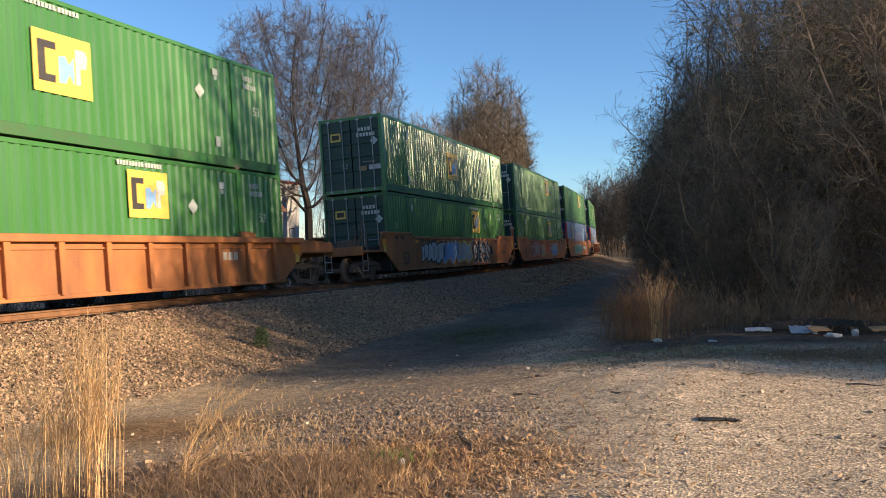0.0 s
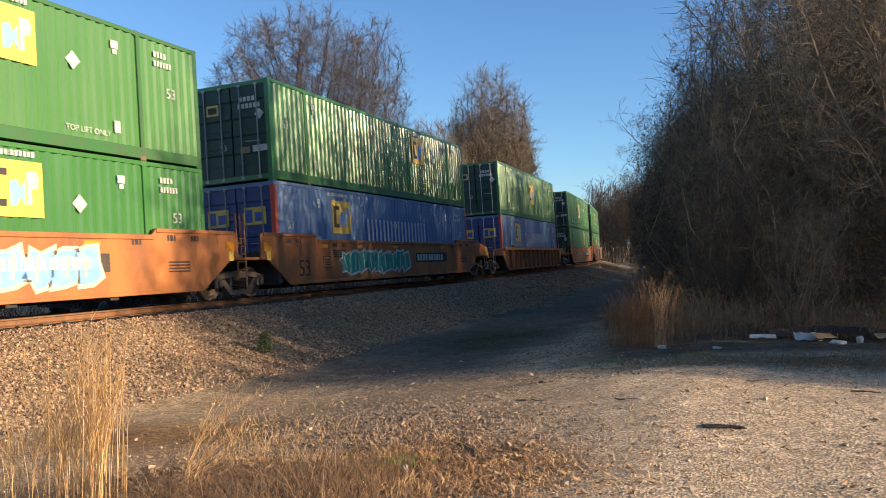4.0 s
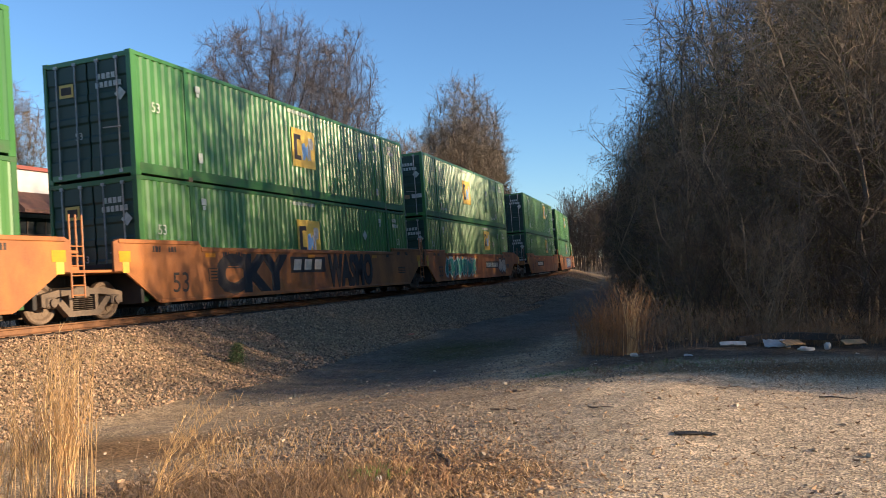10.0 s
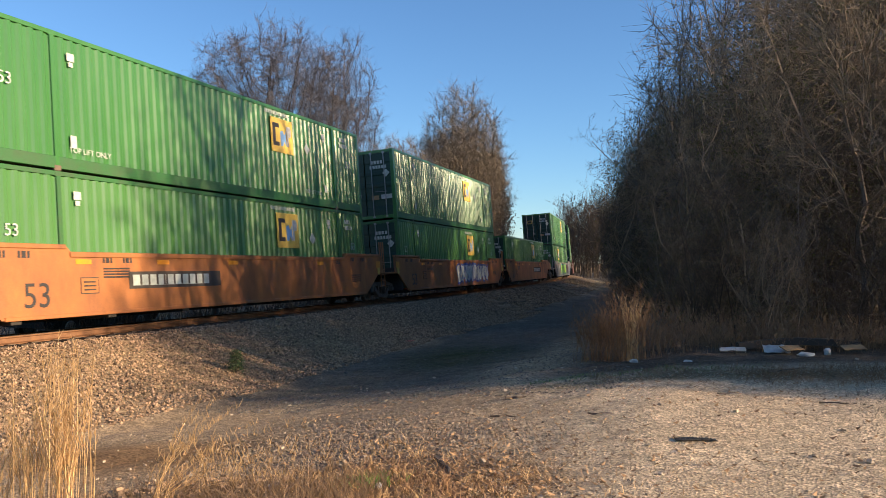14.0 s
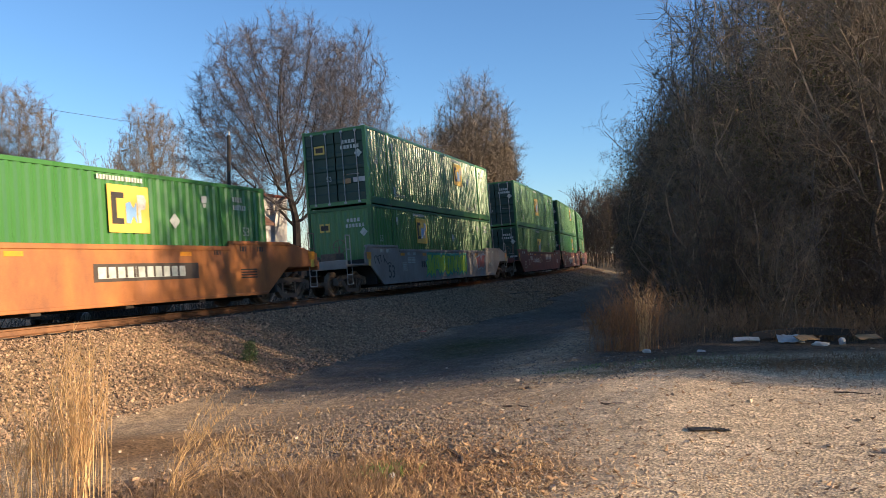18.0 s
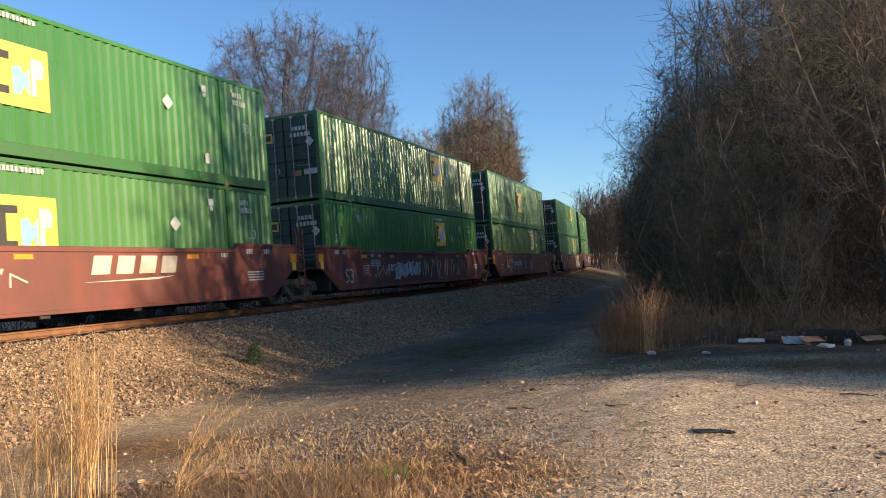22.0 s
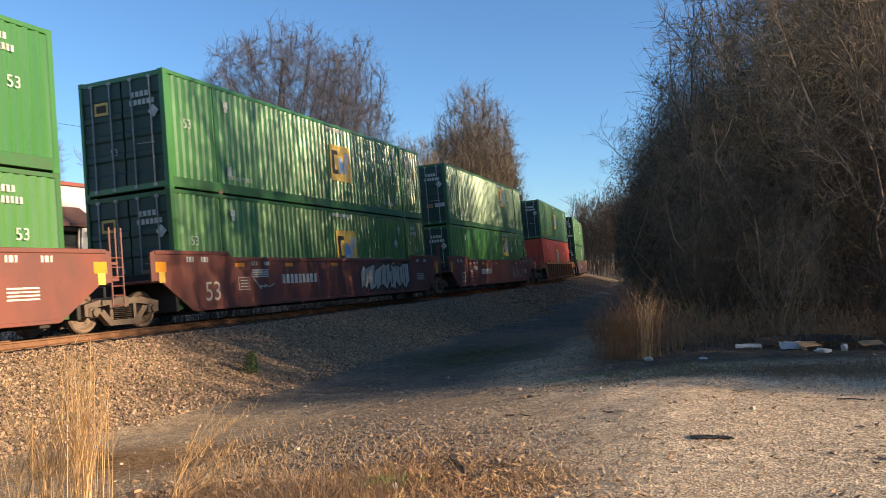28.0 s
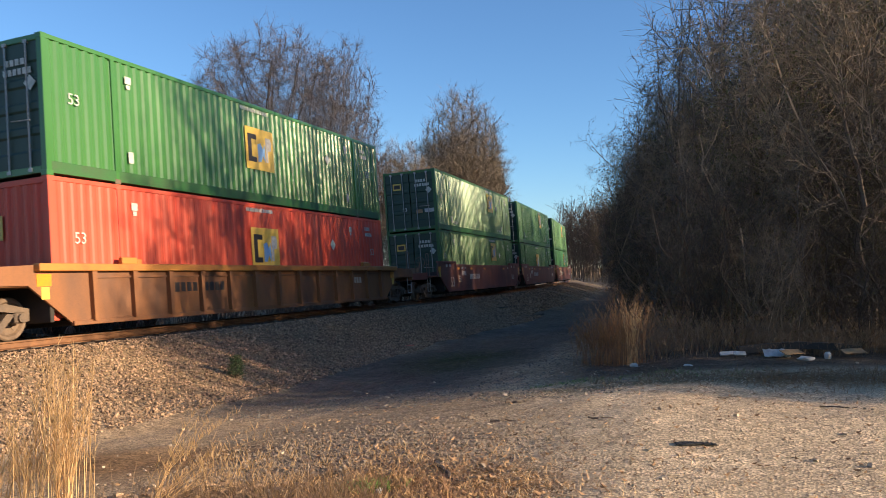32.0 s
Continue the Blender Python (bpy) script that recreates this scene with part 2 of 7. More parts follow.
def ground_material():
    """Dirt road, ballast slope, grass patches: three blends by smooth zone attributes of the sheet, with gravel grain on top."""
    m = bpy.data.materials.new("gravelly_ground")
    m.use_nodes = True
    nt = m.node_tree
    link = nt.links.new
    out = nt.nodes["Principled BSDF"]
    out.inputs["Roughness"].default_value = 0.92
    out.inputs["Specular IOR Level"].default_value = 0.2
    geo = nt.nodes.new("ShaderNodeNewGeometry")
    pos = geo.outputs["Position"]

    def noise_of(scale, detail=5.0, rough=0.6):
        n = node(nt, "ShaderNodeTexNoise", Scale=scale, Detail=detail, Roughness=rough)
        link(pos, n.inputs["Vector"])
        return n.outputs["Fac"]

    def ramp_of(src, a, b, ca, cb):
        r = nt.nodes.new("ShaderNodeValToRGB")
        r.color_ramp.elements[0].position, r.color_ramp.elements[1].position = a, b
        r.color_ramp.elements[0].color, r.color_ramp.elements[1].color = (*ca, 1), (*cb, 1)
        link(src, r.inputs[0])
        return r.outputs[0]

    def mixed(fac, a, b):
        x = nt.nodes.new("ShaderNodeMix")
        x.data_type = "RGBA"
        link(fac, x.inputs["Factor"])
        link(a, x.inputs["A"])
        link(b, x.inputs["B"])
        return x.outputs["Result"]

    def zone(name):
        a = nt.nodes.new("ShaderNodeAttribute")
        a.attribute_name = name
        return a.outputs["Fac"]

    road = ramp_of(noise_of(0.55), 0.35, 0.7, (0.469, 0.347, 0.226), (0.299, 0.217, 0.140))
    ball = ramp_of(noise_of(1.3), 0.35, 0.7, (0.336, 0.237, 0.138), (0.217, 0.156, 0.099))
    grass = ramp_of(noise_of(2.2), 0.35, 0.68, (0.344, 0.189, 0.077), (0.189, 0.112, 0.052))
    earth = ramp_of(noise_of(0.8), 0.4, 0.7, (0.284, 0.163, 0.077), (0.198, 0.120, 0.065))
    moss = ramp_of(noise_of(3.0), 0.4, 0.7, (0.052, 0.065, 0.022), (0.086, 0.077, 0.034))
    c = mixed(zone("ballast"), road, ball)
    # dark gravel colour, which also carries the shade on the track road
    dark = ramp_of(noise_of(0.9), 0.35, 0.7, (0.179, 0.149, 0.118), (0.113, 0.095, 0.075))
    pale = ramp_of(noise_of(0.7), 0.35, 0.7, (0.653, 0.511, 0.348), (0.475, 0.366, 0.244))
    c = mixed(zone("pale"), c, pale)
    c = mixed(zone("cinder_and_shade"), c, dark)
    # dark earth under the brush, with the brush's shadow put into its colour
    soil_and_shade = ramp_of(noise_of(1.6), 0.35, 0.7, (0.085, 0.064, 0.045), (0.15, 0.11, 0.075))
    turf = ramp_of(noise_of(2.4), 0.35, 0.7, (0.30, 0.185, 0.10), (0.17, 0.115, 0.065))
    c = mixed(zone("soil_and_shade"), c, soil_and_shade)
    c = mixed(zone("turf"), c, turf)
    c = mixed(zone("earth"), c, earth)
    c = mixed(zone("grass"), c, grass)
    c = mixed(zone("moss"), c, moss)
    mott = ramp_of(noise_of(5.5, 7.0, 0.72), 0.34, 0.66, (0.60, 0.585, 0.57), (1.24, 1.22, 1.19))
    both = nt.nodes.new("ShaderNodeMix")
    both.data_type, both.blend_type = "RGBA", "MULTIPLY"
    both.inputs["Factor"].default_value = 1.0
    link(c, both.inputs["A"])
    link(mott, both.inputs["B"])
    c = both.outputs["Result"]
    vor = node(nt, "ShaderNodeTexVoronoi", Scale=48.0)
    link(pos, vor.inputs["Vector"])
    grain = nt.nodes.new("ShaderNodeMapRange")
    grain.inputs["To Min"].default_value, grain.inputs["To Max"].default_value = 0.5, 1.5
    sep = nt.nodes.new("ShaderNodeSeparateColor")
    link(vor.outputs["Color"], sep.inputs[0])
    link(sep.outputs[0], grain.inputs["Value"])
    hsv = nt.nodes.new("ShaderNodeHueSaturation")
    link(c, hsv.inputs["Color"])
    link(grain.outputs[0], hsv.inputs["Value"])
    link(hsv.outputs[0], out.inputs["Base Color"])
    add = nt.nodes.new("ShaderNodeMath")
    add.operation = "ADD"
    link(vor.outputs["Distance"], add.inputs[0])
    link(noise_of(9.0, 8.0, 0.7), add.inputs[1])
    bp = node(nt, "ShaderNodeBump", Strength=0.45, Distance=0.025)
    link(add.outputs[0], bp.inputs["Height"])
    link(bp.outputs[0], out.inputs["Normal"])
    return m


M["ground"] = ground_material()

# ---------------- shapes ----------------
class Shape:
    """Collects corners and faces, and turns them into a mesh."""

    def __init__(self):
        self.v, self.f = [], []

    def add(self, verts, faces):
        n = len(self.v)
        self.v += [tuple(p) for p in verts]
        self.f += [tuple(i + n for i in q) for q in faces]
        return self

    def box(self, x0, x1, y0, y1, z0, z1, c=0.0):
        if not c:
            v = [(x, y, z) for x in (x0, x1) for y in (y0, y1) for z in (z0, z1)]
            return self.add(v, [(0, 1, 3, 2), (4, 6, 7, 5), (0, 4, 5, 1), (2, 3, 7, 6), (0, 2, 6, 4), (1, 5, 7, 3)])
        bm = bmesh.new()
        bmesh.ops.create_cube(bm, size=1.0)
        bmesh.ops.scale(bm, vec=(x1 - x0, y1 - y0, z1 - z0), verts=bm.verts)
        bmesh.ops.translate(bm, vec=((x0 + x1) / 2, (y0 + y1) / 2, (z0 + z1) / 2), verts=bm.verts)
        bmesh.ops.bevel(bm, geom=bm.edges[:], offset=c, segments=1, affect="EDGES")
        bm.verts.index_update()
        self.add([p.co[:] for p in bm.verts], [[q.index for q in f.verts] for f in bm.faces])
        bm.free()
        return self

    def prism(self, pts, y0, y1):
        """An outline in x and z, pulled from y0 to y1."""
        n = len(pts)
        area = sum(pts[i][0] * pts[(i + 1) % n][1] - pts[(i + 1) % n][0] * pts[i][1] for i in range(n))
        pts = pts if area > 0 else pts[::-1]
        v = [(x, y0, z) for x, z in pts] + [(x, y1, z) for x, z in pts]
        f = [tuple(range(n)), tuple(range(2 * n - 1, n - 1, -1))]
        f += [(i, i + n, (i + 1) % n + n, (i + 1) % n) for i in range(n)]
        return self.add(v, f)

    def tube(self, a, b, r0, r1=None, n=6, caps=True):
        a, b = Vector(a), Vector(b)
        d = (b - a).normalized()
        u = d.orthogonal().normalized()
        w = d.cross(u)
        r1 = r0 if r1 is None else r1
        v = []
        for p, r in ((a, r0), (b, r1)):
            v += [p + (u * math.cos(k * math.tau / n) + w * math.sin(k * math.tau / n)) * r for k in range(n)]
        f = [(k, (k + 1) % n, (k + 1) % n + n, k + n) for k in range(n)]
        if caps:
            f += [tuple(range(n - 1, -1, -1)), tuple(range(n, 2 * n))]
        return self.add(v, f)

    def lathe(self, prof, n=20):
        """Radius and y pairs turned about the y axis."""
        v = [(r * math.cos(k * math.tau / n), y, r * math.sin(k * math.tau / n)) for r, y in prof for k in range(n)]
        f = [(j * n + k, j * n + (k + 1) % n, (j + 1) * n + (k + 1) % n, (j + 1) * n + k) for j in range(len(prof) - 1) for k in range(n)]
        return self.add(v, f)

    def mesh(self, name, material, smooth=False):
        me = bpy.data.meshes.new(name)
        me.from_pydata(self.v, [], self.f)
        me.materials.append(M[material])
        if smooth:
            me.polygons.foreach_set("use_smooth", [True] * len(me.polygons))
        me.update()
        return me


MESHES = {}


def shared(key, make):
    """One mesh for all alike pieces."""
    if key not in MESHES:
        MESHES[key] = make()
    return MESHES[key]


def part(name, mesh, parent=None, at=(0, 0, 0), turn=0.0, label=""):
    ob = new(name, mesh)
    ob.parent = parent
    ob.matrix_basis = Matrix.Translation(at) @ Matrix.Rotation(radians(turn), 4, "Z")
    if label:
        ob["label"] = label
    return ob


def thing(name, at, label, category, group="", kind=""):
    ob = new(name)
    ob.empty_display_size = 0.2
    ob.matrix_basis = at if isinstance(at, Matrix) else Matrix.Translation(at)
    return tagged(ob, label, category, group, kind)


# ---------------- the line of the track ----------------
# s runs along the track away from the camera, in metres; 0 lies beside the near embankment
LEAN = 0.0801            # the track is canted to the inside of its bend
DS, S_LO, S_HI = 0.5, -420.0, 520.0


def bend(s):
    """The track's curvature: nearly straight beside the lot, then a long easy bend to the left."""
    return float(np.interp(s, [-40, -10, 12, 35, 60, 90, 140, 190], [0.0, -0.00102, 0.00242, 0.00185, 0.00164, 0.0036, 0.0040, 0.0]))


def lay_line():
    n_lo, n_hi = int(-S_LO / DS), int(S_HI / DS)
    fwd, back = [(-7.921, 18.845, 1.2179)], [(-7.921, 18.845, 1.2179)]
    for i in range(n_hi):
        x, y, h = fwd[-1]
        k = bend((i + 0.5) * DS)
        m = h + k * DS / 2
        fwd.append((x + math.cos(m) * DS, y + math.sin(m) * DS, h + k * DS))
    for i in range(n_lo):
        x, y, h = back[-1]
        k = bend(-(i + 0.5) * DS)
        m = h - k * DS / 2
        back.append((x - math.cos(m) * DS, y - math.sin(m) * DS, h - k * DS))
    return np.array(back[::-1] + fwd[1:])


LINE = lay_line()
LINE_S = np.arange(len(LINE)) * DS + S_LO


def rail_z(s):
    return EYE.z - 1.482 - 0.00162 * np.clip(s, -40, 160)


def on_line(s):
    return np.array([np.interp(s, LINE_S, LINE[:, k]) for k in range(3)])


def beside(s, side, up=0.0):
    """A place at s, that many metres to the right of the track's middle as one looks away, above the rail's level; with the heading."""
    x, y, h = on_line(s)
    return Vector((x + math.sin(h) * side, y - math.cos(h) * side, float(rail_z(s)) + up)), h


# ---------------- ground ----------------
PROFILE_L = np.array([-400, -60, -14, -6.5, -4.6, -2.1, -1.7, 1.75, 2.15, 4.6, 5.6, 7.5, 10.0, 13.0, 18.0, 30.0, 400.0])
PROFILE_Z = np.array([0.8, 0.5, 0.3, -0.55, -0.65, -0.25, -0.17, 0.09, 0.02, -0.62, -0.74, -0.66, -0.36, -0.03, 0.05, 0.3, 2.0])


def to_line(x, y):
    """The nearest s and the distance to the right of the track, for arrays of places."""
    x, y = np.asarray(x, float).ravel(), np.asarray(y, float).ravel()
    coarse = LINE[::8]
    s, side = np.empty(len(x)), np.empty(len(x))
    for i in range(0, len(x), 4000):
        a, b = x[i:i + 4000, None], y[i:i + 4000, None]
        j = ((a - coarse[None, :, 0]) ** 2 + (b - coarse[None, :, 1]) ** 2).argmin(1)
        p = coarse[j]
        dx, dy = x[i:i + 4000] - p[:, 0], y[i:i + 4000] - p[:, 1]
        s[i:i + 4000] = LINE_S[::8][j] + dx * np.cos(p[:, 2]) + dy * np.sin(p[:, 2])
        side[i:i + 4000] = dx * np.sin(p[:, 2]) - dy * np.cos(p[:, 2])
    return s, side


WAVES = [(random.uniform(-1, 1) * f, random.uniform(-1, 1) * f, random.uniform(0, 6.28), a) for f, a in
         ((0.35, 0.035), (0.5, 0.03), (0.8, 0.022), (1.2, 0.016), (1.9, 0.012), (3.1, 0.008), (4.6, 0.006), (6.5, 0.005)) for _ in range(2)]


def ground_z(x, y):
    x, y = np.asarray(x, float), np.asarray(y, float)
    s, side = to_line(x, y)
    z = np.interp(side, PROFILE_L, PROFILE_Z)
    near = np.clip(1 - (np.abs(side) - 5) / 8, 0, 1)
    z += (rail_z(s) - 0.168) * near
    wob = sum(a * np.sin(u * x.ravel() + w * y.ravel() + p) for u, w, p, a in WAVES)
    z += wob * np.clip(np.abs(side) - 1.9, 0.15, 1)
    return z.reshape(x.shape)


def gz(x, y):
    return float(ground_z(np.array([x]), np.array([y]))[0])


def steps(lo, hi, fine_lo, fine_hi, fine, grow):
    out = list(np.arange(fine_lo, fine_hi + 1e-6, fine))
    d, a = fine, fine_lo
    while a > lo:
        d *= grow
        a -= d
        out.insert(0, a)
    d, a = fine, fine_hi
    while a < hi:
        d *= grow
        a += d
        out.append(a)
    return np.array(out)


def blob(x, y, cx, cy, rx, ry, turn=0.0):
    c, s = math.cos(radians(turn)), math.sin(radians(turn))
    u, w = (x - cx) * c + (y - cy) * s, -(x - cx) * s + (y - cy) * c
    return np.clip(1.6 - np.sqrt((u / rx) ** 2 + (w / ry) ** 2) * 1.2, 0, 1)


def make_ground():
    xs, ys = steps(-900, 900, -14, 14, 0.22, 1.12), steps(-700, 1600, 2, 30, 0.22, 1.10)
    gx, gy = np.meshgrid(xs, ys)
    z = ground_z(gx, gy)
    s, side = to_line(gx, gy)
    nx, ny = len(xs), len(ys)
    verts = np.stack([gx.ravel(), gy.ravel(), z.ravel()], 1)
    i = (np.arange(ny - 1)[:, None] * nx + np.arange(nx - 1)[None]).ravel()
    faces = np.stack([i, i + 1, i + 1 + nx, i + nx], 1)
    me = bpy.data.meshes.new("ground")
    me.from_pydata(verts.tolist(), [], faces.tolist())
    me.polygons.foreach_set("use_smooth", [True] * len(me.polygons))
    me.materials.append(M["ground"])
    x, y = gx.ravel(), gy.ravel()
    wob = sum(a * np.sin(u * 2 * x + w * 2 * y + p) for u, w, p, a in WAVES) * 6
    zones = {
        "pale": np.clip((x + 0.6 - 0.25 * (y - 7) + 0.5 * wob) / 2.0, 0, 1) * np.clip((13.5 - y) / 2, 0, 1),
        "ballast": np.clip((5.6 + wob - np.abs(side)) / 1.2, 0, 1),
        # the blob is dark gravel; the band along the road is painted shade
        "cinder_and_shade": np.maximum(np.clip(blob(x, y, -1.3, 10.4, 2.6, 1.7) * (0.62 + 0.4 * wob), 0, 0.75), np.clip(np.minimum((side - 4.4 + wob) / 1.0, (10.2 + 0.04 * (y - 20) - side + wob) / 1.6), 0, 1) * np.clip((y - 12.5 + 2 * wob) / 3, 0, 1)),
        "grass": np.clip(np.maximum.reduce([blob(x, y, -1.6, 5.2, 2.2, 1.7), blob(x, y, -3.3, 6.0, 1.6, 1.5), blob(x, y, -0.1, 6.6, 1.0, 1.1),
                                            np.clip((side - 27 + wob) / 3, 0, 1), np.clip((-side - 8) / 4, 0, 1)]) * (1 + 0.8 * wob), 0, 1),
        "earth": np.clip(blob(x, y, -3.5, 9.4, 1.9, 0.95, -10) * (1.1 + 0.6 * wob), 0, 1),
        "soil_and_shade": np.clip((y - 12.55 + 0.35 * wob) / 0.5, 0, 1) * np.clip((x - 1.3 - 0.22 * (y - 13) + 0.4 * wob) / 1.2, 0, 1),
        "turf": np.clip(np.maximum(blob(x, y, 0.0, 6.9, 1.0, 1.1), blob(x, y, 6.2, 11.6, 3.2, 0.6, -8)) * (0.75 + 0.7 * wob), 0, 1),
        "moss": np.clip(np.maximum(blob(x, y, 0.6, 20, 1.6, 3.0), blob(x, y, 3.2, 11.6, 2.2, 0.35)) * (0.6 + wob * 0.5), 0, 1),
    }
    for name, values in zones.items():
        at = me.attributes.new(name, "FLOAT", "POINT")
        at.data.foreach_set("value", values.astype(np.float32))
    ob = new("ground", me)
    return tagged(ob, "grey-brown gravel lot beside the railway embankment", "ground", kind="structure")


make_ground()


def sweep(name, material, prof, side, s0, s1, step, label="", smooth=False):
    """A bar of one cross-section laid along the track, side metres from its middle, canted with it."""
    sh = Shape()
    n = len(prof)
    ss = np.arange(s0, s1 + 1e-6, step)
    c, d = math.cos(LEAN), math.sin(LEAN)
    for s in ss:
        x, y, h = on_line(s)
        for a, b in prof:
            la, up = side + a, b
            lat, zz = la * c - up * d, up * c + la * d
            sh.v.append((x + math.sin(h) * lat, y - math.cos(h) * lat, float(rail_z(s)) + zz))
    for i in range(len(ss) - 1):
        for k in range(n):
            a, b = i * n + k, i * n + (k + 1) % n
            sh.f.append((a, b, b + n, a + n))
    sh.f += [tuple(range(n)), tuple(range(len(sh.v) - 1, len(sh.v) - n - 1, -1))]
    return sh.mesh(name, material, smooth)


def make_track():
    track = thing("railway_track", (0, 0, 0), "rusty steel rails on timber ties in ballast", "railway track", kind="structure")
    web = [(-0.075, -0.17), (0.075, -0.17), (0.07, -0.155), (0.012, -0.13), (0.012, -0.05), (0.036, -0.035), (0.036, -0.008), (-0.036, -0.008), (-0.036, -0.035),
           (-0.012, -0.05), (-0.012, -0.13), (-0.07, -0.155)]
    head = [(-0.036, -0.007), (0.036, -0.007), (0.030, 0.0), (-0.030, 0.0)]
    for side in (-0.76, 0.76):
        r = part("rail", sweep("rail", "rail", web, side, -120, 170, 1.0), track, label="rust-brown steel rail")
        part("rail_head", sweep("rail_head", "railtop", head, side, -120, 170, 1.0), r, label="worn bright running surface")
    tie = shared("tie", lambda: Shape().box(-0.115, 0.115, -1.3, 1.3, -0.34, -0.172, 0.012).mesh("tie", "tie"))
    plate = shared("plate", lambda: Shape().box(-0.09, 0.09, -0.18, 0.18, -0.174, -0.155, 0.004).mesh("tie_plate", "steel"))
    for i in range(130):
        s = -22 + i * 0.55
        p, h = beside(s, 0)
        t = part("tie", tie, track)
        t.matrix_basis = Matrix.Translation(p) @ Matrix.Rotation(h, 4, "Z") @ Matrix.Rotation(-LEAN, 4, "X") @ Matrix.Rotation(radians(random.uniform(-1, 1)), 4, "Z")
        for y in (-0.76, 0.76):
            part("tie_plate", plate, t, (0, y, 0))
    return track


make_track()

# ---------------- the train ----------------
# A unit's own space: x runs back along the train from the front end of its containers, -y faces the road, z is up from the rail.
BOX_L, BOX_H, BOX_W, WELL = 16.15, 2.908, 2.59, 0.33
PITCH = 0.262


def corrugation(x0, x1, z0, z1, y, deep):
    """A folded steel sheet with upright ribs, facing -y."""
    n = max(1, round((x1 - x0) / PITCH))
    w = (x1 - x0) / n
    xs = []
    for i in range(n):
        a = x0 + i * w
        xs += [(a, 0.0), (a + w * 0.28, 0.0), (a + w * 0.49, deep), (a + w * 0.79, deep)]
    xs.append((x1, 0))
    sh = Shape()
    sh.v = [(x, y + d, z) for x, d in xs for z in (z0, z1)]
    sh.f = [(2 * i, 2 * i + 2, 2 * i + 3, 2 * i + 1) for i in range(len(xs) - 1)]
    return sh


def side_panel(paint):
    return shared(("side", paint), lambda: corrugation(0.14, BOX_L - 0.14, 0.30, BOX_H - 0.10, -BOX_W / 2 + 0.012, 0.036).mesh("side_panel", paint))


def flat_panel(paint):
    def make():
        sh = corrugation(0.14, BOX_L - 0.14, 0.30, BOX_H - 0.10, -BOX_W / 2 + 0.012, 0.012)
        return sh.mesh("side_panel", paint)
    return shared(("flat", paint), make)


def bar(key, x0, x1, y0, y1, z0, z1, paint, c=0.008):
    return shared((key, paint), lambda: Shape().box(x0, x1, y0, y1, z0, z1, c).mesh(key, paint))


def logo(parent, x, z, w, h, y=-BOX_W / 2):
    """A yellow square with a dark block, a slanted blue mark and a pale bowl, in plain shapes."""
    sq = part("logo_panel", shared(("logo", w), lambda: Shape().box(-w / 2, w / 2, -0.004, 0.004, -h / 2, h / 2).mesh("logo_panel", "yellow")), parent, (x, y - 0.006, z), label="yellow square emblem")

    def dark():
        p = [(-0.42, -0.32), (-0.42, 0.34), (-0.12, 0.34), (-0.12, 0.22), (-0.30, 0.22), (-0.30, -0.20), (-0.14, -0.20), (-0.14, -0.32)]
        return Shape().prism([(u * w, v * h) for u, v in p], -0.003, 0.003).mesh("emblem_dark", "black")

    def mid():
        p = [(-0.08, -0.30), (-0.08, 0.12), (0.03, 0.16), (0.10, 0.02), (0.18, 0.16), (0.18, -0.30), (0.10, -0.14), (0.02, -0.30)]
        return Shape().prism([(u * w, v * h) for u, v in p], -0.003, 0.003).mesh("emblem_mid", "skyblue")

    def bowl():
        p = [(0.21, -0.28), (0.21, 0.32), (0.38, 0.32), (0.43, 0.22), (0.40, 0.02), (0.29, 0.0), (0.29, -0.28)]
        return Shape().prism([(u * w, v * h) for u, v in p], -0.003, 0.003).mesh("emblem_bowl", "litter")
    part("emblem_dark", shared(("ld", w), dark), sq, (0, -0.008, 0), label="black block mark")
    part("emblem_mid", shared(("lm", w), mid), sq, (0, -0.008, 0), label="pale blue zigzag mark")
    part("emblem_bowl", shared(("lb", w), bowl), sq, (0, -0.008, 0), label="off-white mark")


def diamond(parent, x, y, z, r, face="-y"):
    def make():
        sh = Shape()
        if face == "-y":
            return sh.prism([(-r, 0), (0, -r), (r, 0), (0, r)], -0.003, 0.003).mesh("placard", "white")
        sh.add([(-0.003, 0, -r), (-0.003, r, 0), (-0.003, 0, r), (-0.003, -r, 0), (0.003, 0, -r), (0.003, r, 0), (0.003, 0, r), (0.003, -r, 0)],
               [(3, 2, 1, 0), (4, 5, 6, 7), (0, 1, 5, 4), (1, 2, 6, 5), (2, 3, 7, 6), (3, 0, 4, 7)])
        return sh.mesh("placard", "white")
    part("placard", shared(("dia", r, face), make), parent, (x, y, z), label="white diamond hazard placard")


def bars_mesh(key, widths, h, paint, face="-y"):
    """A line of writing too small to read, as plain bars on one thin foot."""
    def make():
        x, gap, foot = 0.0, 0.3 * h, 0.03 * h
        up = [(0.0, 0.0)]
        for w in widths:
            up += [(x, h), (x + w, h), (x + w, foot), (x + w + gap, foot)]
            x += w + gap
        pts = [(0.0, 0.0)] + up[1:-1] + [(x - gap, 0.0)]
        sh = Shape().prism(pts, -0.002, 0.002)
        if face == "-x":
            sh.v = [(b, -a, c) for a, b, c in sh.v]
        return sh.mesh(key, paint)
    return shared((key, tuple(widths), h, paint, face), make)


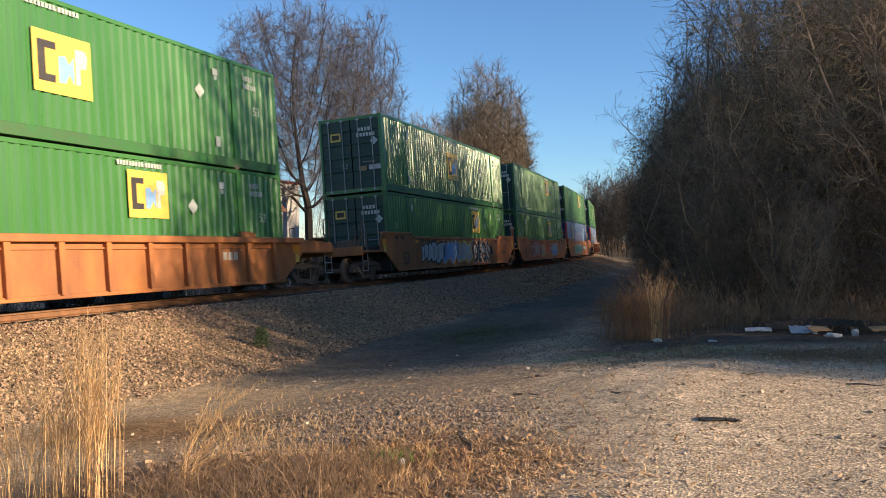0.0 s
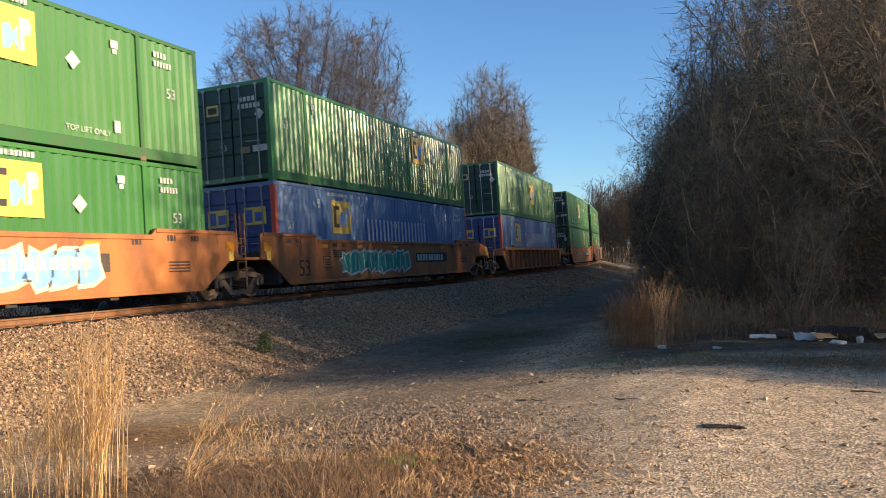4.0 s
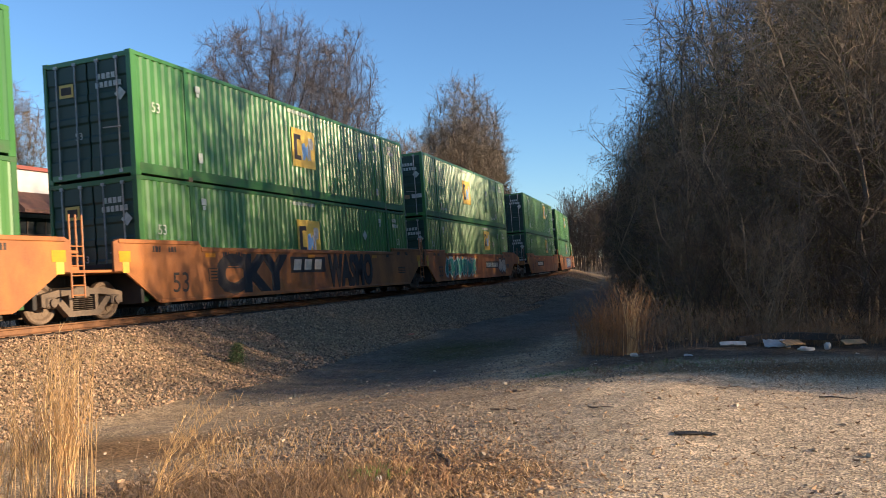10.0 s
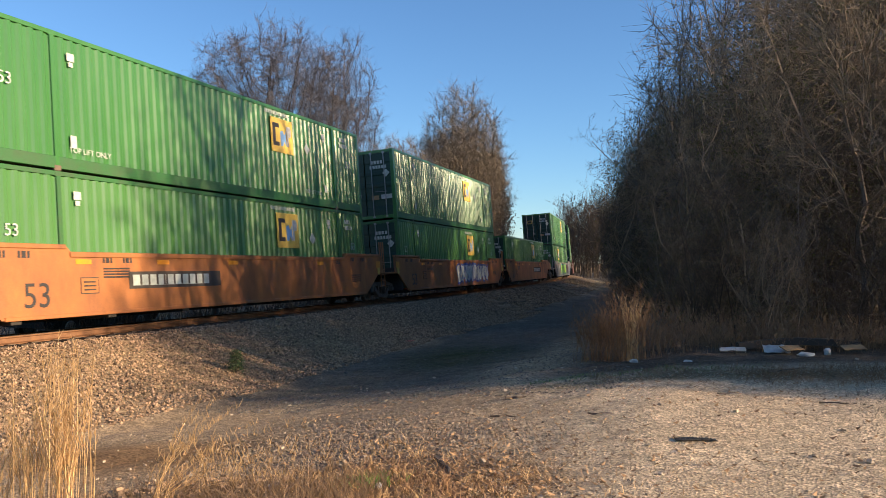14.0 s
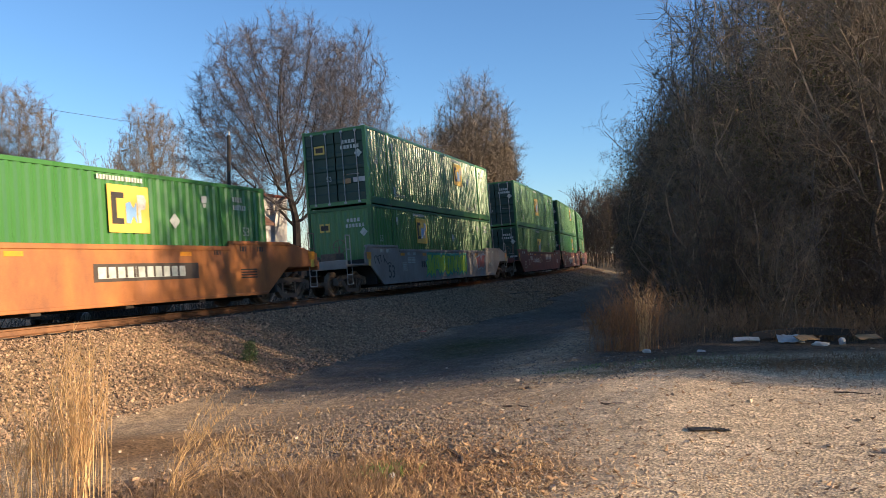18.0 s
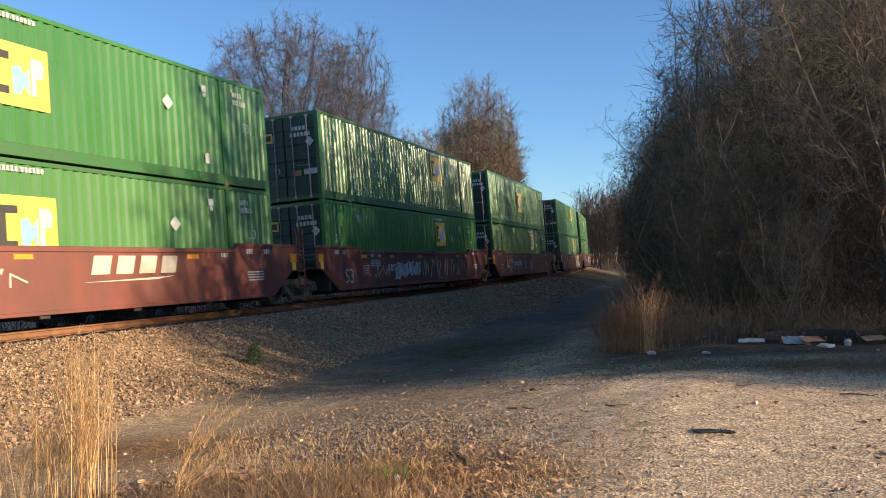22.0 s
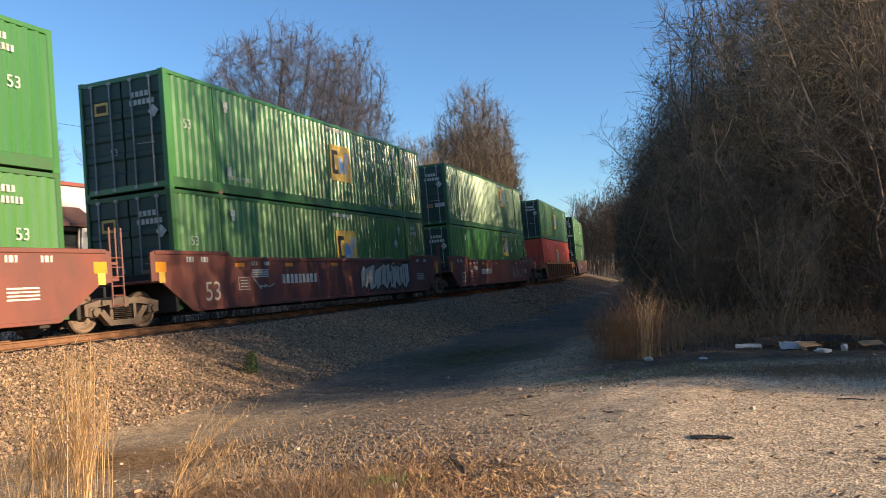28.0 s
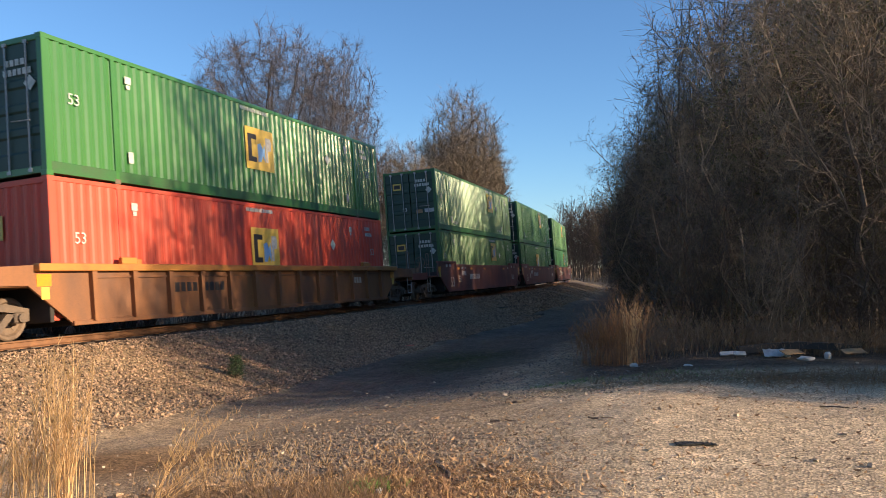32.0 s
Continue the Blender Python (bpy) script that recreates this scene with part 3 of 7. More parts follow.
def text_mesh(body, size, paint, thick=0.0015):
    def make():
        cu = bpy.data.curves.new("letters", "FONT")
        cu.body, cu.size, cu.extrude, cu.resolution_u = body, size, thick, 3
        ob = bpy.data.objects.new("letters", cu)
        me = bpy.data.meshes.new_from_object(ob)
        bpy.data.objects.remove(ob)
        bpy.data.curves.remove(cu)
        me.transform(Matrix.Rotation(radians(90), 4, "X"))
        me.materials.clear()
        me.materials.append(M[paint])
        return me
    return shared(("text", body, size, paint), make)


def casting(paint):
    return shared(("casting", paint), lambda: Shape().box(-0.09, 0.09, -0.085, 0.085, -0.06, 0.06, 0.012).mesh("corner_casting", paint))


def make_container(paint, top, logo_x, at_end="doors", flat=False, stripes=False, number=0, logo_z=2.05):
    """A 53-foot domestic container. top: it rides above another one. logo_x: metres from the front end to the emblem."""
    words = {"green": "green", "green_b": "faded green", "blue": "faded blue", "red": "faded red"}[paint]
    place = "stacked on another" if top else "seated in the well car"
    box = thing("shipping_container", (0, 0, 0), f"{words} corrugated container with yellow emblem, {place}", "shipping container", "containers on the train")
    rail = {"green": "green", "green_b": "green_rail", "blue": "blue", "red": "red"}[paint]
    post = {"blue": "red"}.get(paint, rail)
    near, far = -BOX_W / 2, BOX_W / 2
    part("side_panel", flat_panel(paint) if flat else side_panel(paint), box)
    other = part("side_panel", flat_panel(paint) if flat else side_panel(paint), box)
    other.matrix_basis = Matrix.Translation((BOX_L, 0, 0)) @ Matrix.Rotation(math.pi, 4, "Z")
    part("roof", bar("roof", 0.06, BOX_L - 0.06, near + 0.03, far - 0.03, BOX_H - 0.05, BOX_H - 0.015, paint), box)
    part("floor", bar("floor", 0.06, BOX_L - 0.06, near + 0.05, far - 0.05, 0.10, 0.24, "steel"), box, label="dark underframe")
    for y0, y1 in ((near, near + 0.09), (far - 0.09, far)):
        part("top_rail", bar(f"top_rail_{y0 > 0}", 0.1, BOX_L - 0.1, y0, y1, BOX_H - 0.10, BOX_H - 0.004, rail), box)
        part("bottom_rail", bar(f"bottom_rail_{y0 > 0}", 0.1, BOX_L - 0.1, y0, y1, 0.05, 0.30, "green_rail" if rail == "green" else rail), box)
        for x in (0, BOX_L - 0.14):
            part("corner_post", bar(f"corner_post_{y0 > 0}", 0, 0.14, y0 - 0.001, y1 + 0.05 * (y0 < 0) , 0.06, BOX_H - 0.06, post), box, (x, 0, 0))
        for x in (1.98, BOX_L - 1.98):
            part("lifting_post", bar(f"lifting_post_{y0 > 0}", -0.055, 0.055, y0 - 0.004 * (y0 < 0), y1 + 0.004 * (y0 > 0), 0.05, BOX_H - 0.05, rail), box, (x, 0, 0))
            for z in (0.062, BOX_H - 0.06):
                part("corner_casting", casting("steel" if z < 1 else rail), box, (x, near + 0.08 if y0 < 0 else far - 0.08, z))
        for x in (0.085, BOX_L - 0.085):
            for z in (0.056, BOX_H - 0.056):
                part("corner_casting", casting(rail), box, (x, near + 0.082 if y0 < 0 else far - 0.082, z))
    # ends
    for end in (0, 1):
        x = 0.0 if end == 0 else BOX_L
        sgn = 1 if end == 0 else -1
        if at_end == "doors" and end == 0:
            for y in (-0.61, 0.61):
                def leaf():
                    zs = [(0.18, 0.03)]
                    for z in (0.5, 1.0, 1.5, 2.0):
                        zs += [(z, 0.03), (z + 0.05, 0.052), (z + 0.33, 0.052), (z + 0.38, 0.03)]
                    zs += [(BOX_H - 0.14, 0.03)]
                    # green doors take the darkened paint that holds their shade
                    return Shape().prism([(q, z) for z, q in zs] + [(0.085, BOX_H - 0.14), (0.085, 0.18)], -0.585, 0.585).mesh("door", "shaded_door_green" if "green" in rail else rail if rail != "blue" else "blue_b")
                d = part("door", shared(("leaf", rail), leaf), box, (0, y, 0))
                for q in (-0.27, 0.29):
                    rod = shared("rod", lambda: Shape().tube((0, 0, 0.12), (0, 0, BOX_H - 0.10), 0.02, n=6).box(-0.02, 0.03, -0.05, 0.05, 0.1, 0.17)
                                 .box(-0.02, 0.03, -0.05, 0.05, BOX_H - 0.17, BOX_H - 0.1).mesh("lock_rod", "galv"))
                    r = part("lock_rod", rod, d, (-0.002, q, 0), label="galvanised locking rod")
            part("handle_bar", shared("hb", lambda: Shape().tube((0, 0, 0), (0, 0.5, 0.02), 0.014).mesh("handle_bar", "galv")), box, (-0.03, -0.95, 1.15))
        else:
            def wall():
                sh = corrugation(-BOX_W / 2 + 0.12, BOX_W / 2 - 0.12, 0.2, BOX_H - 0.1, 0.0, 0.04)
                sh.v = [(b + 0.01, -a, z) for a, b, z in sh.v]
                return sh.mesh("end_panel", paint)
            w = part("end_panel", shared(("end", paint), wall), box, (x, 0, 0), 0 if end == 0 else 180)
        for z0, z1 in ((0.06, 0.2), (BOX_H - 0.14, BOX_H - 0.02)):
            part("end_rail", bar(f"end_rail_{z0:.1f}", 0, 0.1, near + 0.14, far - 0.14, z0, z1, rail), box, (x if end == 0 else x - 0.1, 0, 0))
    # markings on the end that leads
    if paint == "blue":
        for y in (-0.62, 0.62):
            e = part("emblem", shared("end_logo_y", lambda: Shape().box(-0.003, 0.003, -0.36, 0.36, -0.25, 0.25).mesh("emblem", "yellow")), box, (0.012, y, 1.95), label="yellow square emblem")
            part("emblem_bar", shared("end_logo_m", lambda: Shape().box(-0.003, 0.003, 0.08, 0.29, -0.18, 0.18).box(-0.003, 0.003, -0.28, 0.0, -0.16, 0.10).mesh("emblem_bar", "navy")), e, (-0.008, 0, 0), label="dark block marks")
    elif paint == "red":
        e = part("emblem", shared("end_logo_y", lambda: Shape().box(-0.003, 0.003, -0.36, 0.36, -0.25, 0.25).mesh("emblem", "yellow")), box, (0.002, 0.3, 1.95), label="yellow square emblem")
        part("emblem_bar", shared("end_logo_m", lambda: Shape().box(-0.003, 0.003, 0.08, 0.29, -0.18, 0.18).box(-0.003, 0.003, -0.28, 0.0, -0.16, 0.10).mesh("emblem_bar", "navy")), e, (-0.008, 0, 0), label="dark block marks")
    else:
        part("emblem", shared("end_logo", lambda: Shape().box(-0.003, 0.003, -0.21, 0.21, -0.16, 0.16).mesh("emblem", "yellow")), box, (-0.006 + 0.02, 0.62, 2.18), label="pale square emblem")
        part("emblem_bar", shared("end_logo_b", lambda: Shape().box(-0.003, 0.003, -0.15, 0.15, -0.09, 0.09).mesh("emblem_bar", "darkwood")), box, (0.008, 0.62, 2.18), label="dark block mark")
        part("lettering", bars_mesh("lettering", [0.1] * 4, 0.13, "white", "-x"), box, (0.012, -0.30, 2.32), label="row of white marks")
        part("lettering", bars_mesh("lettering", [0.09] * 6, 0.13, "white", "-x"), box, (0.012, -0.25, 2.12), label="row of white marks")
        diamond(box, 0.004, -0.95, 1.92, 0.16, "-x")
        if number % 2 == 0:
            part("label_plate", shared("stick_w", lambda: Shape().box(-0.003, 0.003, -0.24, 0.24, -0.09, 0.09).mesh("label_plate", "litter")), box, (0.01, -0.92, 0.95), label="pale sticker")
            part("label_plate", shared("stick_o", lambda: Shape().box(-0.003, 0.003, -0.16, 0.16, -0.09, 0.09).mesh("label_plate", "card")), box, (0.01, -0.42, 0.93), label="brown sticker")
        part("size_mark", shared("end53", lambda: end_text("53", 0.24)), box, (0.008, 0.42, 0.98), label="white number 53")
    # markings on the side
    logo(box, logo_x, logo_z, *((1.45, 1.22) if logo_z < 1.9 else (1.25, 1.05)))
    near = near - 0.006
    part("size_mark", text_mesh("53", 0.34, "white"), box, (0.62, near, 1.55), label="white number 53")
    part("size_mark", text_mesh("53", 0.34, "white"), box, (BOX_L - 1.15, near, 1.55), label="white number 53")
    part("lettering", bars_mesh("lettering", [0.07] * 4, 0.13, "white"), box, (BOX_L - 1.5, near, 2.45), label="row of white marks")
    part("lettering", bars_mesh("lettering", [0.06] * 6, 0.13, "white"), box, (BOX_L - 1.5, near, 2.24), label="row of white marks")
    part("lettering", bars_mesh("lettering", [0.06] * 9 + [0.012] + [0.06] * 6, 0.10, "white"), box, (logo_x - 0.9, near, 2.66), label="row of white marks")
    for x in (2.35, BOX_L - 2.8):
        part("label_plate", shared("mark_sq", lambda: Shape().box(0, 0.2, -0.002, 0.002, 0, 0.17).box(0.04, 0.16, -0.002, 0.002, -0.12, -0.02).mesh("label_plate", "white")), box, (x, near, 2.35), label="white lifting mark")
        part("label_plate", shared("mark_sq2", lambda: Shape().box(0, 0.16, -0.002, 0.002, 0, 0.26).mesh("label_plate", "white")), box, (x, near, 0.52), label="white lifting mark")
    if number % 3 != 1:
        part("lettering", text_mesh("TOP LIFT ONLY", 0.17, "white"), box, (2.3, near, 0.42), label="white words TOP LIFT ONLY")
        part("lettering", text_mesh("TOP LIFT ONLY", 0.17, "white"), box, (BOX_L - 4.1, near, 0.42), label="white words TOP LIFT ONLY")
    diamond(box, logo_x + (1.5 if logo_x > 10 else 4.2), near, 1.85, 0.19)
    if stripes:
        part("stripe_band", shared("band", lambda: Shape().box(0, 5.6, -0.002, 0.002, 0, 0.9).mesh("stripe_band", "navy")), box, (5.6, near, 1.15), label="navy band")
        for i in range(17):
            part("stripe", shared("stripe", lambda: Shape().box(0, 0.14, -0.003, 0.003, 0, 0.86).mesh("stripe", "white")), box, (5.75 + i * 0.32, near - 0.005, 1.17), label="white upright stripe")
    return box


def end_text(body, size):
    me = text_mesh(body, size, "white").copy()
    me.transform(Matrix.Rotation(radians(-90), 4, "Z"))
    return me


# ---- well cars ----
def wheel_mesh():
    def make():
        sh = Shape()
        for s in (-1, 1):
            prof = [(0.06, 0.60), (0.12, 0.60), (0.14, 0.66), (0.33, 0.69), (0.385, 0.655), (0.42, 0.655), (0.42, 0.70), (0.422, 0.77), (0.395, 0.80), (0.34, 0.79), (0.30, 0.74), (0.16, 0.74), (0.13, 0.80), (0.0, 0.80)]
            sh.lathe([(r, s * y) for r, y in (prof if s > 0 else prof)], 24)
            for k in range(5):
                a = k * math.tau / 5
                sh.tube((0.23 * math.cos(a), s * 0.735, 0.23 * math.sin(a)), (0.23 * math.cos(a), s * 0.752, 0.23 * math.sin(a)), 0.035, n=8)
        sh.tube((0, -0.62, 0), (0, 0.62, 0), 0.09, n=10)
        return sh.mesh("wheelset", "wheel")
    return shared("wheelset", make)


def frame_mesh():
    """One cast side frame: arched top, pockets over the axles, an open middle for the springs."""
    def make():
        sh = Shape()
        sh.prism([(-1.12, 0.36), (-1.12, 0.60), (-0.62, 0.70), (0.62, 0.70), (1.12, 0.60), (1.12, 0.36), (0.98, 0.34), (0.86, 0.52), (0.45, 0.57), (-0.45, 0.57), (-0.86, 0.52), (-0.98, 0.34)], -0.08, 0.08)
        sh.prism([(-0.80, 0.50), (-0.62, 0.52), (-0.34, 0.24), (0.34, 0.24), (0.62, 0.52), (0.80, 0.50), (0.42, 0.12), (-0.42, 0.12)], -0.075, 0.075)
        sh.box(-0.40, -0.31, -0.07, 0.07, 0.2, 0.6).box(0.31, 0.40, -0.07, 0.07, 0.2, 0.6)
        return sh.mesh("side_frame", "steel")
    return shared("side_frame", make)


def spring_mesh():
    def make():
        sh = Shape()
        for x in (-0.2, 0.0, 0.2):
            for k in range(7):
                z = 0.26 + k * 0.042
                sh.lathe([(0.075, -0.009), (0.09, 0.0), (0.075, 0.009)], 10)
                for i in range(len(sh.v) - 30, len(sh.v)):
                    a, b, c = sh.v[i]
                    sh.v[i] = (a + x, c, z + b)
        return sh.mesh("spring", "steel")
    return shared("springs", make)


SPINNERS = []


def add_truck(car, x):
    for y in (-0.98, 0.98):
        f = part("side_frame", frame_mesh(), car, (x, y, 0), label="rusty cast truck side frame")
        part("spring", spring_mesh(), f, (0, 0, 0))
    part("bolster", shared("bolster", lambda: Shape().box(-0.2, 0.2, -1.05, 1.05, 0.5, 0.74, 0.03).mesh("bolster", "steel")), car, (x, 0, 0))
    for q in (-0.89, 0.89):
        for m in (-1, 1):
            ax = part("axle_box", shared(("axle_box", m), lambda: Shape().box(-0.13, 0.13, -0.09, 0.09, -0.10, 0.12, 0.03).tube((0, 0.05 * m, 0), (0, 0.14 * m, 0), 0.085, n=10)
                      .mesh("axle_box", "steel")), car, (x + q, m * 1.01, 0.424))
        hub = part("axle", shared("axle", lambda: Shape().tube((0, -0.95, 0), (0, 0.95, 0), 0.07, n=10).mesh("axle", "steel")), car, (x + q, 0, 0.424))
        ax = hub
        w = part("wheelset", wheel_mesh(), ax, label="rust-brown steel wheelset")
        SPINNERS.append(w)


def outline(front, rear, ribbed, top):
    """The side of a well car, cut back above its trucks."""
    a = (-2.55 if ribbed else -1.15) if front == "end" else -1.05
    b = BOX_L + (2.45 if rear == "end" else 1.05)
    lo = 0.22 if ribbed else 0.29
    hi = 1.02
    pts = [(a, hi), (-0.75, hi), (0.35, lo), (BOX_L - 0.35, lo), (BOX_L + 0.75, hi), (b, hi)]
    if ribbed:
        pts += [(b, top - 0.1), (BOX_L + 0.5, top), (-0.5, top), (a, top - 0.1)]
    else:
        e = top + 0.14
        pts += [(b, e - (0.3 if rear == "end" else 0.05)), (BOX_L + 0.9, e), (BOX_L - 1.9, e), (BOX_L - 2.05, top), (2.05, top), (1.9, e), (-0.9, e), (a, e - (0.3 if front == "end" else 0.05))]
    return a, b, pts


def stroke(sh, p, q, w, y0, y1):
    d = Vector((q[0] - p[0], q[1] - p[1]))
    d.normalize()
    d *= w
    sh.prism([(p[0] - d.x * 0.8 - d.y, p[1] - d.y * 0.8 + d.x), (q[0] + d.x * 0.8 - d.y, q[1] + d.y * 0.8 + d.x),
              (q[0] + d.x * 0.8 + d.y, q[1] + d.y * 0.8 - d.x), (p[0] - d.x * 0.8 + d.y, p[1] - d.y * 0.8 - d.x)], y0, y1)


def scrawl(parent, x0, x1, z0, z1, fill, line, seed, y):
    """Spray-painted graffiti that says nothing: leaning jagged lumps of one colour on a rim of another, each with a slash."""
    rng = random.Random(seed)
    n = max(2, round((x1 - x0) / 0.62))
    w = (x1 - x0) / n
    for i in range(n):
        lean, hh = rng.uniform(-0.15, 0.3), (z1 - z0) / 2 * rng.uniform(0.85, 1.0)
        cx, cz = x0 + (i + 0.5) * w, (z0 + z1) / 2 + rng.uniform(-0.04, 0.04)
        k = rng.choice((8, 10, 12))
        rim = []
        for j in range(k):
            a = j * math.tau / k + 0.3
            r = rng.uniform(0.9, 1.2) if j % 2 else rng.uniform(0.5, 0.85)
            rim.append((max(-1, min(1, math.cos(a) * r * 1.2)), max(-1, min(1, math.sin(a) * r * 1.25))))
        at = lambda u, v, g: (cx + (u + lean * v) * w * 0.74 * g, cz + v * hh * g)
        o = part("graffiti_shape", Shape().prism([at(u, v, 1.0) for u, v in rim], y - 0.003, y).mesh("graffiti_shape", line), parent, label="spray-painted graffiti shape")
        part("graffiti_fill", Shape().prism([at(u, v, 0.8) for u, v in rim], y - 0.006, y - 0.004).mesh("graffiti_fill", fill), o)
        sl = Shape()
        u = rng.uniform(-0.3, 0.3)
        stroke(sl, at(u, -0.45, 1), at(u + rng.uniform(-0.3, 0.3), 0.5, 1), 0.03, y - 0.0085, y - 0.007)
        part("graffiti_slash", sl.mesh("graffiti_slash", line), o)


def fat_letters(parent, body, x0, x1, z0, z1, fill, line, y):
    """Fat sprayed capitals on a wider rim, stretched to their field."""
    def cut(wide, depth, paint, name, parent_of):
        cu = bpy.data.curves.new("letters", "FONT")
        cu.body, cu.size, cu.extrude, cu.offset, cu.resolution_u = body, 1.0, 0.0015, wide, 3
        ob = bpy.data.objects.new("letters", cu)
        me = bpy.data.meshes.new_from_object(ob)
        bpy.data.objects.remove(ob)
        bpy.data.curves.remove(cu)
        co = np.empty(len(me.vertices) * 3)
        me.vertices.foreach_get("co", co)
        co = co.reshape(-1, 3)
        lo, hi = co[:, :2].min(0), co[:, :2].max(0)
        g = wide * 0.8
        co = np.stack([x0 - g + (co[:, 0] - lo[0]) / (hi[0] - lo[0]) * (x1 - x0 + 2 * g), y - depth + co[:, 2], z0 - g + (co[:, 1] - lo[1]) / (hi[1] - lo[1]) * (z1 - z0 + 2 * g)], 1)
        me.vertices.foreach_set("co", co.ravel())
        me.materials.clear()
        me.materials.append(M[paint])
        return part(name, me, parent_of, label="fat spray-painted letters" if name == "graffiti_fill" else "")
    rim = cut(0.07, 0.003, line, "graffiti_rim", parent)
    cut(0.03, 0.007, fill, "graffiti_fill", rim)


def tag_lines(parent, x0, x1, z0, z1, paint, seed, y, r=0.018):
    """Thin looping spray strokes."""
    rng = random.Random(seed)
    sh = Shape()
    n = max(6, int((x1 - x0) / 0.12))
    p = None
    for i in range(n):
        q = (x0 + (i + 0.5) * (x1 - x0) / n + rng.uniform(-0.14, 0.14), (z0 + z1) / 2 + rng.choice((-1, 1)) * (z1 - z0) / 2 * rng.uniform(0.3, 1))
        if p and i % 7:
            stroke(sh, p, q, r, y - 0.004 - 0.0001 * (i % 9), y)
        elif sh.v:
            part("graffiti_scrawl", sh.mesh("graffiti_scrawl", paint), parent, label="thin spray-painted scrawl")
            sh = Shape()
        p = q
    if sh.v:
        part("graffiti_scrawl", sh.mesh("graffiti_scrawl", paint), parent, label="thin spray-painted scrawl")


CAR_WORDS = {"orange": "weathered orange", "orange_b": "grimy orange", "brown": "red-brown", "grey": "weathered grey"}


def make_car(paint, front, rear, ribbed=False, seed=0, art=()):
    """One unit of a well car. front and rear: 'end' has a coupler and its own truck, 'joint' meets the next unit over a shared truck."""
    shape_words = "with upright side ribs" if ribbed else "with smooth graffiti-marked sides"
    car = thing("well_car", (0, 0, 0), f"{CAR_WORDS[paint]} steel railway well car {shape_words}", "railway car", "cars of the train")
    top = 1.42 if ribbed else 1.57
    a, b, pts = outline(front, rear, ribbed, top)
    key = (front, rear, ribbed, paint)
    Y = 1.46
    for s in (-1, 1):
        y0, y1 = (-Y, -Y + 0.05) if s < 0 else (Y - 0.05, Y)
        side = part("side_wall", shared(("wall", s, key), lambda: Shape().prism(pts, y0, y1).mesh("side_wall", paint)), car)
        if ribbed:
            # on the grimy car, sunlight on the top chord is painted as brighter orange
            trim = "orange_sunlit" if paint == "orange_b" else paint
            chord = lambda: Shape().box(-0.6, BOX_L + 0.6, y0 - 0.15 if s < 0 else y0, y1 if s < 0 else y1 + 0.15, top - 0.13, top + 0.02, 0.012).mesh("top_chord", trim)
            part("top_chord", shared(("chord", s, paint), chord), side)
            low = lambda: Shape().box(0.3, BOX_L - 0.3, y0 - 0.05 if s < 0 else y0, y1 if s < 0 else y1 + 0.05, 0.20, 0.30, 0.01).mesh("bottom_chord", paint)
            part("bottom_chord", shared(("low", s, paint), low), side)
            post = shared(("post", s, paint), lambda: Shape().prism([(-0.07, top - 0.13), (0.07, top - 0.13), (0.05, 0.28), (-0.05, 0.28)],
                          y0 - 0.11 if s < 0 else y1, y0 if s < 0 else y1 + 0.11).mesh("rib", paint))
            for i in range(13):
                part("rib", post, side, (0.85 + i * 1.204, 0, 0))
            stay = shared(("stay", s, paint), lambda: Shape().box(0.075, 1.13, y0 - 0.045 if s < 0 else y1, y0 if s < 0 else y1 + 0.045, top - 0.27, top - 0.23).mesh("stiffener", paint))
            for i in range(12):
                part("stiffener", stay, side, (0.85 + i * 1.204, 0, 0))
            for x in (2.0, BOX_L - 2.0):
                part("guide_bracket", shared(("guide", s, paint), lambda: Shape().box(-0.28, 0.2, y0 - 0.06 if s < 0 else y0, y1 if s < 0 else y1 + 0.06, top + 0.02, top + 0.17, 0.015).box(0.2, 0.34, y0 - 0.05 if s < 0 else y0, y1 if s < 0 else y1 + 0.05, top + 0.02, top + 0.13).mesh("guide_bracket", trim)), side, (x, 0, 0))
        else:
            sill = lambda: Shape().box(2.0, BOX_L - 2.0, y0 - 0.03 if s < 0 else y0, y1 if s < 0 else y1 + 0.03, top - 0.10, top + 0.012, 0.012).mesh("top_sill", paint)
            part("top_sill", shared(("sill", s, paint), sill), side)
            for x in (-0.9, BOX_L - 1.9):
                cap = lambda: Shape().box(0, 2.8, y0 - 0.03 if s < 0 else y0 - 0.08, y1 + 0.08 if s < 0 else y1 + 0.03, top + 0.06, top + 0.155, 0.012).mesh("sill_cap", paint)
                part("sill_cap", shared(("cap", s, paint), cap), side, (x, 0, 0))
            foot = lambda: Shape().box(0.4, BOX_L - 0.4, y0 - 0.02 if s < 0 else y0, y1 if s < 0 else y1 + 0.02, 0.27, 0.35, 0.01).mesh("bottom_flange", paint)
            part("bottom_flange", shared(("foot", s, paint), foot), side)
    for i in range(7):
        part("floor_beam", shared(("beam", paint), lambda: Shape().box(-0.12, 0.12, -Y + 0.05, Y - 0.05, 0.20, 0.325, 0.01).mesh("floor_beam", "recess_black")), car, (0.7 + i * (BOX_L - 1.4) / 6, 0, 0))
    for end, kind in ((0, front), (1, rear)):
        m = -1 if end == 0 else 1
        x = 0.0 if end == 0 else BOX_L
        reach = (2.6 if end == 0 else 2.45) if kind == "end" else 1.0
        x0, x1 = sorted((x + m * 0.12, x + m * reach))
        deck_z = 1.06
        part("end_deck", shared(("deck", x0, paint), lambda: Shape().box(x0, x1, -Y + 0.05, Y - 0.05, deck_z - 0.06, deck_z, 0.008).mesh("end_deck", paint)), car)
